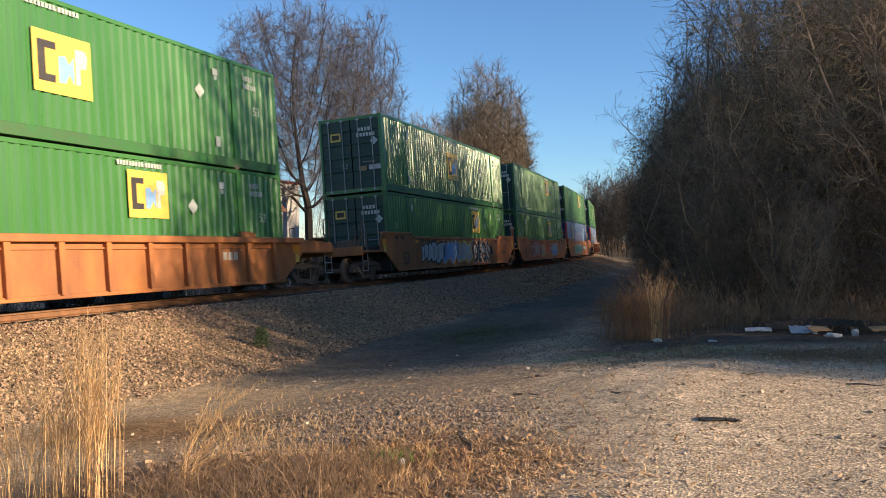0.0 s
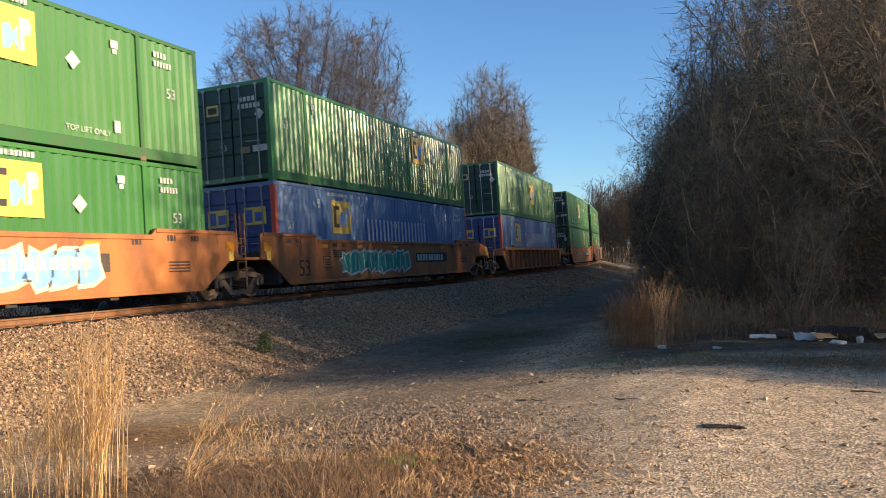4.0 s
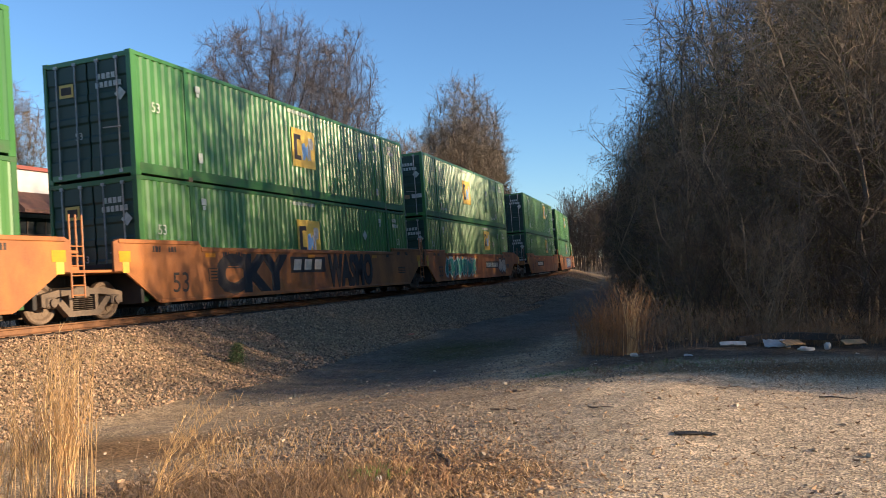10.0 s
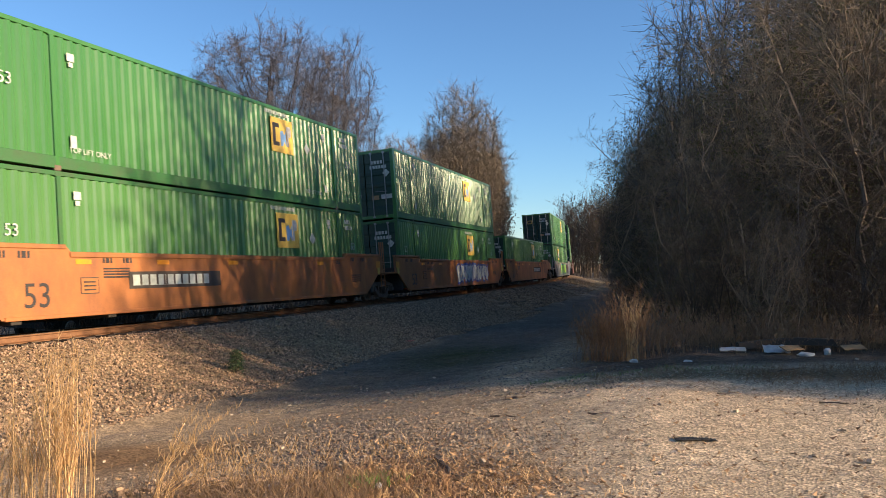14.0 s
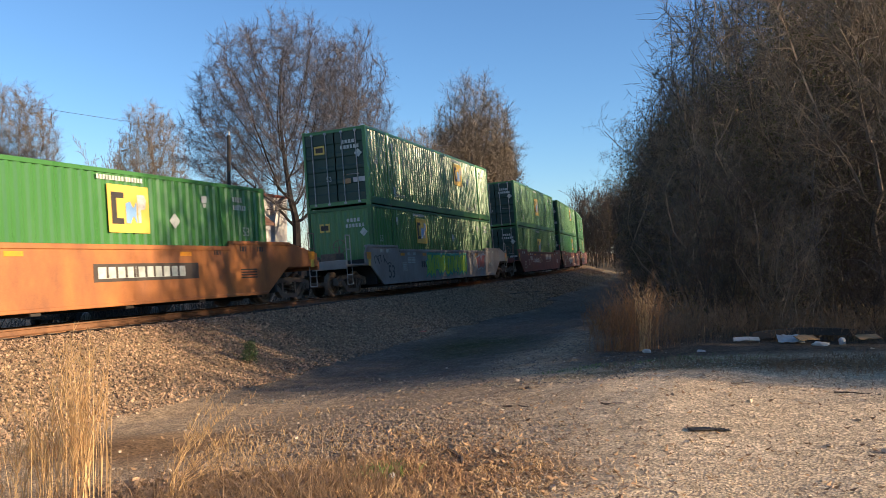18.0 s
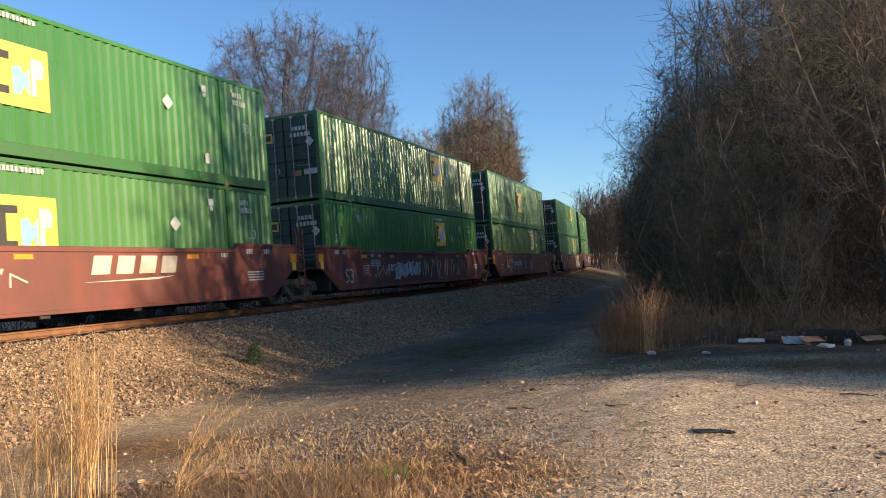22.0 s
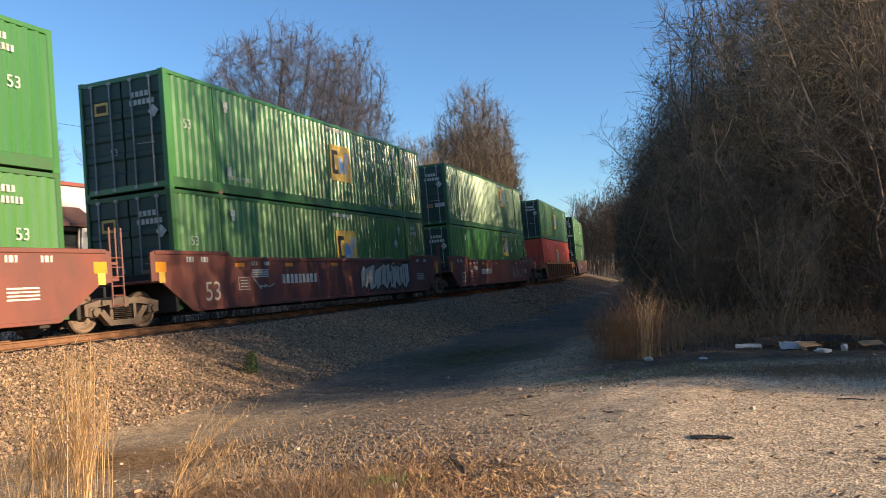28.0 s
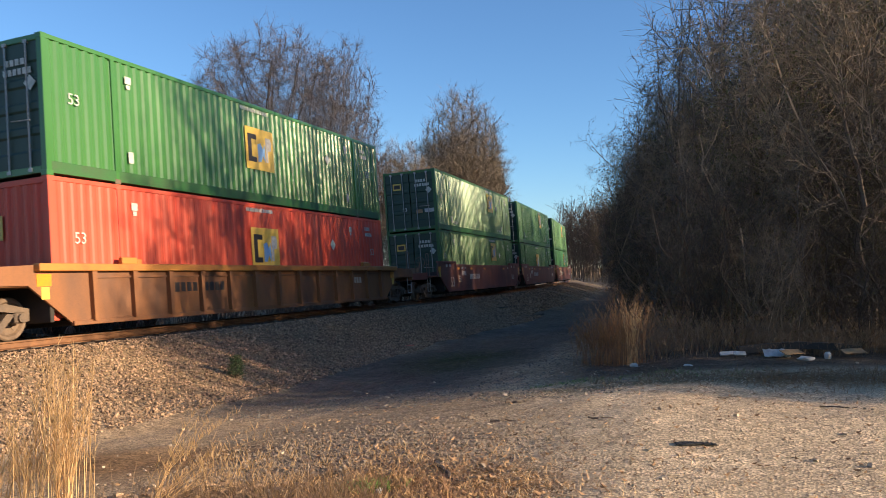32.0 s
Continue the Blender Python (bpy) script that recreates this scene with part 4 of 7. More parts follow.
        part("bulkhead", shared(("bulk", x, m, paint), lambda: Shape().box(min(x + m * 0.1, x + m * 0.2), max(x + m * 0.1, x + m * 0.2), -Y + 0.05, Y - 0.05, 0.3, 1.25, 0.01).mesh("bulkhead", "recess_black")), car, label="bulkhead coloured black as recess shade")
        q0, q1 = sorted((x + m * 0.2, x + m * (reach + 0.15)))
        part("centre_sill", shared(("csill", q0, paint), lambda: Shape().box(q0, q1, -0.2, 0.2, 0.72, 1.0, 0.02).mesh("centre_sill", "recess_black")), car)
        if kind == "end":
            cx = x + m * 2.85
            part("coupler", shared(("coupler", m), lambda: Shape().box(min(0, m * 0.47), max(0, m * 0.47), -0.07, 0.07, 0.76, 0.94, 0.02)
                 .prism([(m * 0.36, 0.70), (m * 0.36, 1.0), (m * 0.54, 1.0), (m * 0.57, 0.9), (m * 0.57, 0.70)], -0.16, 0.10).mesh("coupler", "steel")), car, (cx, 0, 0), label="cast steel coupler")
            part("end_sill", shared(("esill", m, paint), lambda: Shape().box(min(0, m * 0.12), max(0, m * 0.12), -Y, Y, 0.9, 1.2, 0.015).mesh("end_sill", paint)), car, (x + m * (reach + 0.01), 0, 0))
            part("hose", shared("hose", lambda: hose_shape().mesh("air_hose", "rubber", True)), car, (cx + m * 0.25, -0.35, 0), label="black rubber air hose")
            add_truck(car, x + m * (1.5 if end == 0 else 1.4))
            part("equipment_box", shared(("valve", paint), lambda: Shape().box(-0.35, 0.35, -0.9, -0.3, 0, 0.42, 0.03).tube((-0.5, 0.3, 0.2), (0.5, 0.3, 0.2), 0.2, n=12).mesh("equipment_box", "steel")), car, (x + m * 1.35, 0.3, deck_z), label="dark brake reservoir and valve")
            part("brake_wheel", shared("bwheel", lambda: brake_wheel().mesh("brake_wheel", "steel")), car, (x + m * 2.0, 0.9 if end else -0.9, deck_z), label="brake wheel on a stand")
        elif end == 0:
            add_truck(car, -1.525)
        # grab irons and ladders on both sides
        gx = x + m * (2.3 if kind == "end" else 0.75)
        for y in (-Y + 0.08, Y - 0.08):
            # dark steel puts unlit handrails into the colour; the grey car keeps pale ones
            rails = lambda: (Shape().tube((-0.16, 0, 0), (-0.16, 0, 0.98), 0.018).tube((0.16, 0, 0), (0.16, 0, 0.98), 0.018)
                             .tube((-0.16, 0, 0.97), (0.16, 0, 0.97), 0.018).tube((-0.16, 0, 0.5), (0.16, 0, 0.5), 0.014).mesh("handrail", "galv" if paint == "grey" else "steel"))
            if kind == "end":
                part("handrail", shared(("hrail", paint), rails), car, (gx, y, deck_z))
            elif end == 1:
                def ladder():
                    sh = Shape()
                    for u in (-0.17, 0.0, 0.17):
                        sh.tube((u, 0, 0.5 if u else 1.1), (u, 0, 2.2), 0.022)
                    for k in range(6):
                        sh.tube((-0.17, 0, 0.55 + 0.2 * k), (0.17, 0, 0.55 + 0.2 * k), 0.015)
                    return sh.mesh("end_ladder", paint)
                part("end_ladder", shared(("eladder", paint), ladder), car, (BOX_L + 1.28, y, 0))
                part("ladder_bracket", shared(("ebracket", paint), lambda: Shape().box(-0.26, 0.0, -0.04, 0.04, 1.05, 1.13).box(-0.26, 0.0, -0.04, 0.04, 1.4, 1.46).mesh("ladder_bracket", paint)), car, (BOX_L + 1.28, y, 0))
            step = lambda: (Shape().tube((-0.2, 0, 0), (-0.2, 0, -0.62), 0.016).tube((0.2, 0, 0), (0.2, 0, -0.62), 0.016).tube((-0.2, 0, -0.62), (0.2, 0, -0.62), 0.016)
                            .tube((-0.2, 0, -0.3), (0.2, 0, -0.3), 0.016).mesh("step_ladder", "galv"))
            if kind == "end":
                part("step_ladder", shared("steps", step), car, (gx, y, deck_z - 0.06))
    if rear == "joint":
        pass
    # markings
    y = -Y - 0.005
    ym = y - 0.03
    wide = "white" if paint != "orange" else "black"
    if not ribbed:
        part("size_mark", text_mesh("53", 0.68, {"orange": "black", "brown": "cream", "grey": "black"}[paint]), car, (0.82, y, 0.50), label="painted number 53")
        mk = {"orange": [0.22, 0.2, 0.2, 0.18, 0.01, 0.2, 0.2, 0.2, 0.2, 0.2, 0.2], "brown": [0.15] * 9, "grey": [0.15] * 9}[paint]
        if paint == "orange" and not any(q[0] == "mark_board" for q in art):
            bx = next((q[1] for q in art if q[0] == "number_board"), 9.6)
            part("number_board", shared("nboard", lambda: Shape().box(-0.1, 3.25, -0.002, 0.002, -0.07, 0.31).mesh("number_board", "darkwood")), car, (bx, y, 0.86), label="black number board")
            part("numbering", bars_mesh("numbering", mk, 0.24, "white"), car, (bx + 0.02, y - 0.006, 0.86), label="row of white marks")
        elif paint != "orange":
            part("numbering", bars_mesh("numbering", mk, 0.26, "white" if paint == "brown" else "black"), car, (4.4, y, 0.84), label="row of painted marks")
        for x, z in ((2.15, 1.33), (7.4, 1.33), (12.2, 1.33), (4.6, 1.33)):
            part("reflector", shared("refl", lambda: Shape().box(0, 0.42, -0.002, 0.002, 0, 0.1).mesh("reflector", "amber")), car, (x, y, z), label="amber reflective strip")
        for x in (0.2, 0.75, 2.9, 3.5, 13.5, 14.6, 15.4):
            part("stencil", bars_mesh("stencil", [0.05, 0.09, 0.05], 0.13, wide), car, (x, y, 1.36 if x > 2 and x < 14 else 1.45), label="small stencilled marks")
        for k in range(4):
            part("stencil", bars_mesh("stencil", [0.35, 0.12, 0.3], 0.035, wide), car, (2.9, y, 1.22 - k * 0.06), label="small stencilled marks")
            part("stencil", bars_mesh("stencil", [0.3, 0.25, 0.15], 0.035, wide), car, (14.6, y, 0.95 - k * 0.07), label="small stencilled marks")
        part("data_plate", shared(("dplate", paint), lambda: Shape().box(0, 0.5, -0.002, 0.002, 0, 0.34).mesh("data_plate", "cream" if paint != "orange" else "darkwood")), car, (2.25, y, 0.72), label="stencilled data box")
        part("data_panel", shared(("dpanel", paint), lambda: Shape().box(0.02, 0.48, -0.002, 0.002, 0.02, 0.32).mesh("data_panel", paint)), car, (2.25, y - 0.004, 0.72))
        for k in range(3):
            part("stencil", bars_mesh("stencil", [0.2, 0.12], 0.03, wide), car, (2.33, y - 0.008, 0.79 + k * 0.08), label="small stencilled marks")
    else:
        part("numbering", bars_mesh("numbering", [0.16] * 9, 0.22, "black"), car, (3.5, y, 0.8), label="row of dark marks")
        part("numbering", bars_mesh("numbering", [0.16] * 4, 0.2, "cream"), car, (12.9, y, 0.86), label="row of pale marks")
    for x in ((a + 0.15, b - 0.5) if not ribbed else (-0.55, BOX_L + 0.2)):
        part("reflector", shared("refl_sq", lambda: Shape().box(0, 0.36, -0.002, 0.002, 0, 0.24).mesh("reflector", "amber")), car, (x, y, 1.22 if not ribbed else 1.0), label="amber reflective patch")
        part("reflector", shared("refl_w", lambda: Shape().box(0, 0.2, -0.002, 0.002, 0, 0.24).mesh("reflector", "yellow")), car, (x + 0.1, y, 0.98 if not ribbed else 0.75), label="pale yellow patch")
    for kind, x0, x1, z0, z1, fill, line in art:
        if kind == "number_board":
            continue
        if kind.startswith("word:"):
            fat_letters(car, kind[5:], x0, x1, z0, z1, fill, line, y)
        elif kind == "mark_board":
            # an owner's mark as three pale blocks on a black board
            bd = part("mark_board", Shape().box(x0, x1, y - 0.002, y, z0, z1).mesh("mark_board", "black"), car, label="black board with three pale marks")
            w = (x1 - x0) / 3.4
            for k in range(3):
                u = x0 + w * (0.25 + k)
                part("mark_block", Shape().prism([(u, z0 + 0.08), (u + w * 0.66, z0 + 0.08), (u + w * 0.82, z1 - 0.08), (u + w * 0.12, z1 - 0.08)], y - 0.006, y - 0.003).mesh("mark_block", "cream"), bd)
        elif kind == "wordmark":
            # a railway's mark, as plain slanted bars over a long swash
            w = (x1 - x0) / 4.6
            for k in range(4):
                u = x0 + k * w * 1.12
                part("mark_bar", Shape().prism([(u, z0 + 0.16), (u + w * 0.82, z0 + 0.16), (u + w, z1), (u + w * 0.18, z1)], y - 0.004, y).mesh("mark_bar", fill), car, label="slanted cream mark")
            part("mark_swash", Shape().prism([(x0 - 0.35, z0), (x1 - 0.9, z0 + 0.07), (x1 - 0.2, z0 + 0.10), (x1 - 0.9, z0 + 0.02)], y - 0.004, y).mesh("mark_swash", fill), car, label="long cream swash")
        elif kind == "block":
            scrawl(car, x0, x1, z0, z1, fill, line, seed * 7 + int(x0 * 3), y)
        else:
            tag_lines(car, x0, x1, z0, z1, fill, seed * 5 + int(x0 * 3), y)
    return car


def hose_shape():
    sh = Shape()
    p = None
    for i in range(9):
        a = i / 8
        q = (0.0, 0.25 * a, 0.78 - 0.5 * math.sin(a * math.pi * 0.9))
        if p:
            sh.tube(p, q, 0.022, n=6, caps=False)
        p = q
    return sh


def brake_wheel():
    sh = Shape().tube((0, 0, 0), (0, 0, 0.62), 0.03)
    for k in range(14):
        a, b = k * math.tau / 14, (k + 1) * math.tau / 14
        sh.tube((0.05, 0.24 * math.cos(a), 0.62 + 0.24 * math.sin(a)), (0.05, 0.24 * math.cos(b), 0.62 + 0.24 * math.sin(b)), 0.014, n=5)
    for k in range(5):
        a = k * math.tau / 5
        sh.tube((0.05, 0, 0.62), (0.05, 0.24 * math.cos(a), 0.62 + 0.24 * math.sin(a)), 0.01, n=5)
    return sh


# The consist: metres at which the front end of the containers stands at the start, car paint, front, rear, ribbed,
# top container (paint, emblem's place and height) or none, bottom container, graffiti
SPEED = 11.5
E_, J_ = "end", "joint"
CONSIST = [
    (-11.4, "orange", E_, E_, True, ("green", 8.6, 1.6), ("green", 10.8, 2.05), [("tag", 0.6, 3.4, 0.5, 1.1, "lime", "")]),
    (11.8, "orange", E_, J_, False, ("green", 7.85, 1.6), ("green_b", 10.8, 2.05), [("block", 2.8, 5.6, 0.4, 1.45, "litter", "black"), ("block", 5.3, 7.5, 0.36, 1.5, "skyblue", "cream"), ("block", 7.2, 9.3, 0.36, 1.5, "litter", "yellow"), ("word:DEOS", 9.6, 12.2, 0.42, 1.42, "darkwood", "litter")]),
    (31.0, "orange", J_, J_, False, ("green_b", 10.8, 2.05), ("green", 10.8, 2.05), [("block", 2.5, 3.9, 0.45, 1.2, "redtrim", "cream"), ("block", 3.8, 5.6, 0.4, 1.48, "galv", "pink"), ("block", 5.5, 6.4, 0.55, 1.35, "redtrim", "galv"), ("block", 6.3, 7.6, 0.4, 1.42, "galv", "yellow"), ("block", 7.8, 9.6, 0.7, 1.35, "marking", "orange"), ("block", 10.2, 12.6, 0.4, 1.4, "skyblue", "cream")]),
    (50.2, "orange", J_, E_, False, ("green", 10.8, 2.05), ("blue", 3.9, 2.0), [("block", 3.4, 8.8, 0.4, 1.3, "teal", "white")]),
    (72.46, "orange_b", E_, E_, True, ("green", 8.4, 1.6), ("blue", 3.9, 2.0), []),
    (95.5, "orange", E_, J_, False, ("green", 7.85, 1.6), ("green_b", 10.8, 2.05), [("tag", 4.2, 6.4, 0.9, 1.2, "cream", "")]),
    (114.9, "orange", J_, J_, False, ("green", 7.85, 1.6), ("green_b", 7.85, 1.6), [("word:CKY", 2.6, 6.1, 0.42, 1.38, "black", "darkwood"), ("mark_board", 6.3, 8.5, 0.88, 1.36, "", ""), ("word:WASMO", 8.72, 12.1, 0.40, 1.47, "black", "darkwood")]),
    (133.6, "orange", J_, E_, False, ("green", 7.1, 1.6), ("green_b", 10.8, 2.05), [("block", 1.95, 5.2, 0.34, 1.5, "teal", "white"), ("block", 5.0, 7.3, 0.34, 1.45, "teal", "cream"), ("block", 12.6, 14.4, 0.36, 1.45, "cream", "black")]),
    (156.7, "orange", E_, J_, False, ("green", 10.8, 2.05), ("green_b", 10.8, 2.05), [("number_board", 3.75, 7.1, 0.8, 1.2, "", "")]),
    (176.2, "orange", J_, J_, False, ("green", 10.8, 2.05), ("green_b", 10.8, 2.05), [("block", 7.4, 13.4, 0.36, 1.5, "white", "navy")]),
    (195.4, "orange", J_, E_, False, None, ("green", 10.8, 2.05), []),
    (218.5, "grey", E_, E_, False, ("green", 10.8, 2.05), ("green_b", 5.15, 2.05), [("tag", -0.5, 1.3, 1.0, 1.35, "black", ""), ("block", 5.0, 10.6, 0.34, 1.52, "lime", "teal"), ("tag", 11.0, 12.2, 1.2, 1.45, "black", ""), ("block", 12.4, 13.9, 0.5, 1.45, "pink", "litter")]),
    (241.5, "brown", E_, J_, False, ("green", 7.85, 1.6), ("green_b", 7.85, 1.6), [("tag", 3.0, 7.6, 0.8, 1.2, "cream", ""), ("wordmark", 9.2, 12.0, 0.85, 1.4, "cream", "")]),
    (260.7, "brown", J_, J_, False, ("green_b", 10.8, 2.05), ("green", 10.8, 2.05), [("tag", 3.0, 4.6, 0.6, 1.2, "cream", ""), ("block", 5.0, 7.6, 0.45, 1.3, "litter", "brown"), ("tag", 7.8, 10.0, 0.5, 1.3, "cream", ""), ("tag", 9.4, 13.6, 0.4, 1.35, "cream", "")]),
    (280.0, "brown", J_, E_, False, ("green", 7.85, 1.6), ("green_b", 10.8, 2.05), [("tag", 2.3, 6.4, 0.5, 1.25, "cream", ""), ("tag", 6.8, 10.0, 0.5, 1.2, "cream", "")]),
    (303.2, "brown", E_, J_, False, ("green", 10.8, 2.05), ("green_b", 10.8, 2.05), [("block", 3.8, 7.0, 0.5, 1.3, "orange", "brown"), ("word:SHAG", 10.0, 13.2, 0.42, 1.48, "cream", "steel"), ("word:..", 13.35, 13.9, 0.5, 0.72, "cream", "steel")]),
    (322.6, "brown", J_, J_, False, ("green", 8.9, 1.6), ("green_b", 8.9, 1.6), [("tag", 3.0, 4.0, 0.7, 1.15, "cream", ""), ("block", 9.5, 13.7, 0.34, 1.52, "cream", "darkwood")]),
    (342.2, "brown", J_, E_, False, ("green_b", 10.8, 2.05), ("green", 10.8, 2.05), [("tag", 11.3, 14.2, 0.45, 1.25, "litter", "")]),
    (365.4, "orange_b", E_, E_, True, ("green", 7.85, 1.6), ("red", 7.85, 1.6), []),
    (388.5, "brown", E_, J_, False, ("green_b", 10.8, 2.05), ("green_b", 10.8, 2.05), []),
    (407.7, "brown", J_, J_, False, ("green", 10.8, 2.05), ("green_b", 7.85, 1.6), []),
    (426.9, "brown", J_, E_, False, ("green_b", 10.8, 2.05), ("green", 10.8, 2.05), []),
]


def unit_pose(s):
    """A unit whose containers begin at s: it stands on the track by both ends."""
    x0, y0, _ = on_line(s)
    x1, y1, _ = on_line(s + BOX_L)
    h = math.atan2(y1 - y0, x1 - x0)
    z0, z1 = float(rail_z(s)), float(rail_z(s + BOX_L))
    return (Matrix.Translation((x0, y0, z0)) @ Matrix.Rotation(h, 4, "Z") @ Matrix.Rotation(-LEAN, 4, "X") @ Matrix.Rotation(-math.atan2(z1 - z0, BOX_L), 4, "Y"))


TRAIN = []      # thing, place along the track at the start, lift over the rail
for _i, (_q, _paint, _fr, _re, _rib, _top, _bot, _art) in enumerate(CONSIST):
    TRAIN.append((make_car(_paint, _fr, _re, _rib, _i, _art), _q, 0.0))
    _b = make_container(_bot[0], False, _bot[1], "panel" if _bot[0] == "red" or _i == 11 else "doors", flat=_bot[0] in ("blue", "red") or _i % 4 == 1, stripes=_bot[0] == "blue", number=_i, logo_z=_bot[2])
    TRAIN.append((_b, _q, WELL))
    if _top:
        TRAIN.append((make_container(_top[0], True, _top[1], "doors", number=_i + 1, logo_z=_top[2]), _q, WELL + BOX_H))

# ---------------- trees and brush ----------------
def limb(sh, rng, p, d, length, r, level, spec, tips):
    """Grows one tapered limb and, from it, the next level."""
    segs = spec["segs"][level]
    sides = spec["sides"][level]
    step = length / segs
    q, e = p.copy(), d.copy()
    pts = [(q.copy(), e.copy(), r)]
    for i in range(segs):
        wide = math.hypot(q.x, q.y)
        if wide > spec.get("keep", 99):
            e = e - Vector((q.x, q.y, 0)) * (0.35 / wide)
        e = (e + Vector((rng.gauss(0, 1), rng.gauss(0, 1), rng.gauss(0, 1))) * spec["wander"][level] + Vector((0, 0, spec["rise"][level]))).normalized()
        q = q + e * step
        pts.append((q.copy(), e.copy(), r * (1 - (i + 1) / segs * (1 - spec["taper"]))))
    base = len(sh.v)
    for q, e, rr in pts:
        u = e.orthogonal().normalized()
        w = e.cross(u)
        for k in range(sides):
            a = k * math.tau / sides
            sh.v.append((q + (u * math.cos(a) + w * math.sin(a)) * rr)[:])
    for i in range(segs):
        for k in range(sides):
            a, b = base + i * sides + k, base + i * sides + (k + 1) % sides
            sh.f.append((a, b, b + sides, a + sides))
    if level + 1 < len(spec["count"]):
        n = spec["count"][level + 1]
        n = max(1, round(n * rng.uniform(0.75, 1.25)))
        lo = spec["from"][level]
        for i in range(n):
            f = lo + (1 - lo) * ((i + rng.random()) / n) ** 0.9
            j = min(segs - 1, int(f * segs))
            g = f * segs - j
            a = pts[j][0].lerp(pts[j + 1][0], g)
            e = pts[j][1]
            az = rng.uniform(0, math.tau)
            u = e.orthogonal().normalized()
            side = u * math.cos(az) + e.cross(u) * math.sin(az)
            ang = radians(spec["angle"][level] * rng.uniform(0.7, 1.3))
            dd = (e * math.cos(ang) + side * math.sin(ang)).normalized()
            ll = length * spec["ratio"][level] * rng.uniform(0.65, 1.15) * (1.0 - 0.45 * max(0, f - lo) / (1 - lo + 1e-6))
            rr = pts[j][2] * spec["thin"] * rng.uniform(0.7, 1.0)
            limb(sh if level + 1 < spec["split"] else tips, rng, a, dd, ll, max(rr, spec["least"]), level + 1, spec, tips)


def plant_meshes(key, seed, spec, bark, twig):
    def make():
        rng = random.Random(seed)
        a, b = Shape(), Shape()
        for i in range(spec["stems"]):
            out = spec["lean"]
            az = rng.uniform(0, math.tau)
            d = Vector((math.cos(az) * out * rng.random(), math.sin(az) * out * rng.random(), 1)).normalized()
            p = Vector((rng.gauss(0, spec["foot"]), rng.gauss(0, spec["foot"]), -0.15))
            limb(a, rng, p, d, spec["height"] * rng.uniform(0.75, 1.1), spec["radius"] * rng.uniform(0.7, 1.1), 0, spec, b)
        return a.mesh("stems", bark), b.mesh("twigs", twig)
    return shared(key, make)


BIG = dict(stems=5, lean=0.55, foot=0.25, height=14.0, radius=0.20, segs=[9, 7, 5, 3], sides=[7, 5, 3, 3], wander=[0.055, 0.09, 0.12, 0.15], rise=[0.03, 0.05, 0.05, 0.02],
           taper=0.15, count=[1, 16, 11, 15], angle=[34, 34, 36, 38], ratio=[0.42, 0.46, 0.5, 0.6], thin=0.55, least=0.011, split=1)
BIG["from"] = [0.15, 0.1, 0.08]
SLIM = dict(BIG, stems=3, lean=0.16, foot=0.4, height=13.0, radius=0.12, count=[1, 18, 9, 10], angle=[27, 30, 34, 38], ratio=[0.38, 0.46, 0.5, 0.6], segs=[8, 5, 4, 2], sides=[6, 4, 3, 3], least=0.010)
SLIM["from"] = [0.06, 0.1, 0.08]
FAR = dict(SLIM, count=[1, 13, 6, 5], segs=[6, 4, 3, 2], sides=[5, 3, 3, 3], least=0.018)
FAR["from"] = [0.08, 0.15, 0.12]
SAPLING = dict(BIG, keep=1.0, stems=3, lean=0.12, foot=0.3, height=9.5, radius=0.06, segs=[7, 5, 3, 2], sides=[5, 3, 3, 3], count=[1, 14, 8, 5], angle=[42, 46, 48, 45], ratio=[0.32, 0.5, 0.5, 0.5], least=0.005,
               wander=[0.14, 0.2, 0.24, 0.25], rise=[0.02, 0.03, 0.02, 0.0])
SAPLING["from"] = [0.14, 0.12, 0.1]
BRUSH = dict(stems=11, lean=0.42, foot=0.55, height=6.5, radius=0.032, segs=[9, 5, 3, 1], sides=[4, 3, 3, 3], wander=[0.19, 0.24, 0.28, 0.25], rise=[-0.02, 0.02, 0.0, 0.0],
             taper=0.3, count=[1, 15, 8, 5], angle=[40, 46, 50, 45], ratio=[0.36, 0.52, 0.55, 0.55], thin=0.55, least=0.0045, split=1, keep=1.7)
BRUSH["from"] = [0.05, 0.1, 0.1]
INNER = dict(BRUSH, count=[1, 8, 4], segs=[5, 3, 2], sides=[3, 3, 3], least=0.006)


def tube_mesh(a, b, ra, rb, sides):
    """Many tapered tubes as one mesh, from arrays of their ends and radii."""
    d = b - a
    d /= np.maximum(np.linalg.norm(d, axis=1, keepdims=True), 1e-6)
    ref = np.where(np.abs(d[:, 2:3]) < 0.9, np.array([[0.0, 0.0, 1.0]]), np.array([[1.0, 0.0, 0.0]]))
    u = np.cross(d, ref)
    u /= np.linalg.norm(u, axis=1, keepdims=True)
    w = np.cross(d, u)
    k = np.arange(sides) * math.tau / sides
    ring = u[:, None] * np.cos(k)[None, :, None] + w[:, None] * np.sin(k)[None, :, None]
    v = np.concatenate([a[:, None] + ring * ra[:, None, None], b[:, None] + ring * rb[:, None, None]], 1).reshape(-1, 3)
    i = np.arange(sides)
    quad = np.stack([i, (i + 1) % sides, (i + 1) % sides + sides, i + sides], 1)
    f = (quad[None] + (np.arange(len(a)) * 2 * sides)[:, None, None]).reshape(-1, 4)
    return v, f


def merged(name, material, pieces):
    vs, fs, n = [], [], 0
    for v, f in pieces:
        vs.append(v)
        fs.append(f + n)
        n += len(v)
    me = bpy.data.meshes.new(name)
    me.from_pydata(np.concatenate(vs).tolist(), [], np.concatenate(fs).tolist())
    me.materials.append(M[material])
    return me


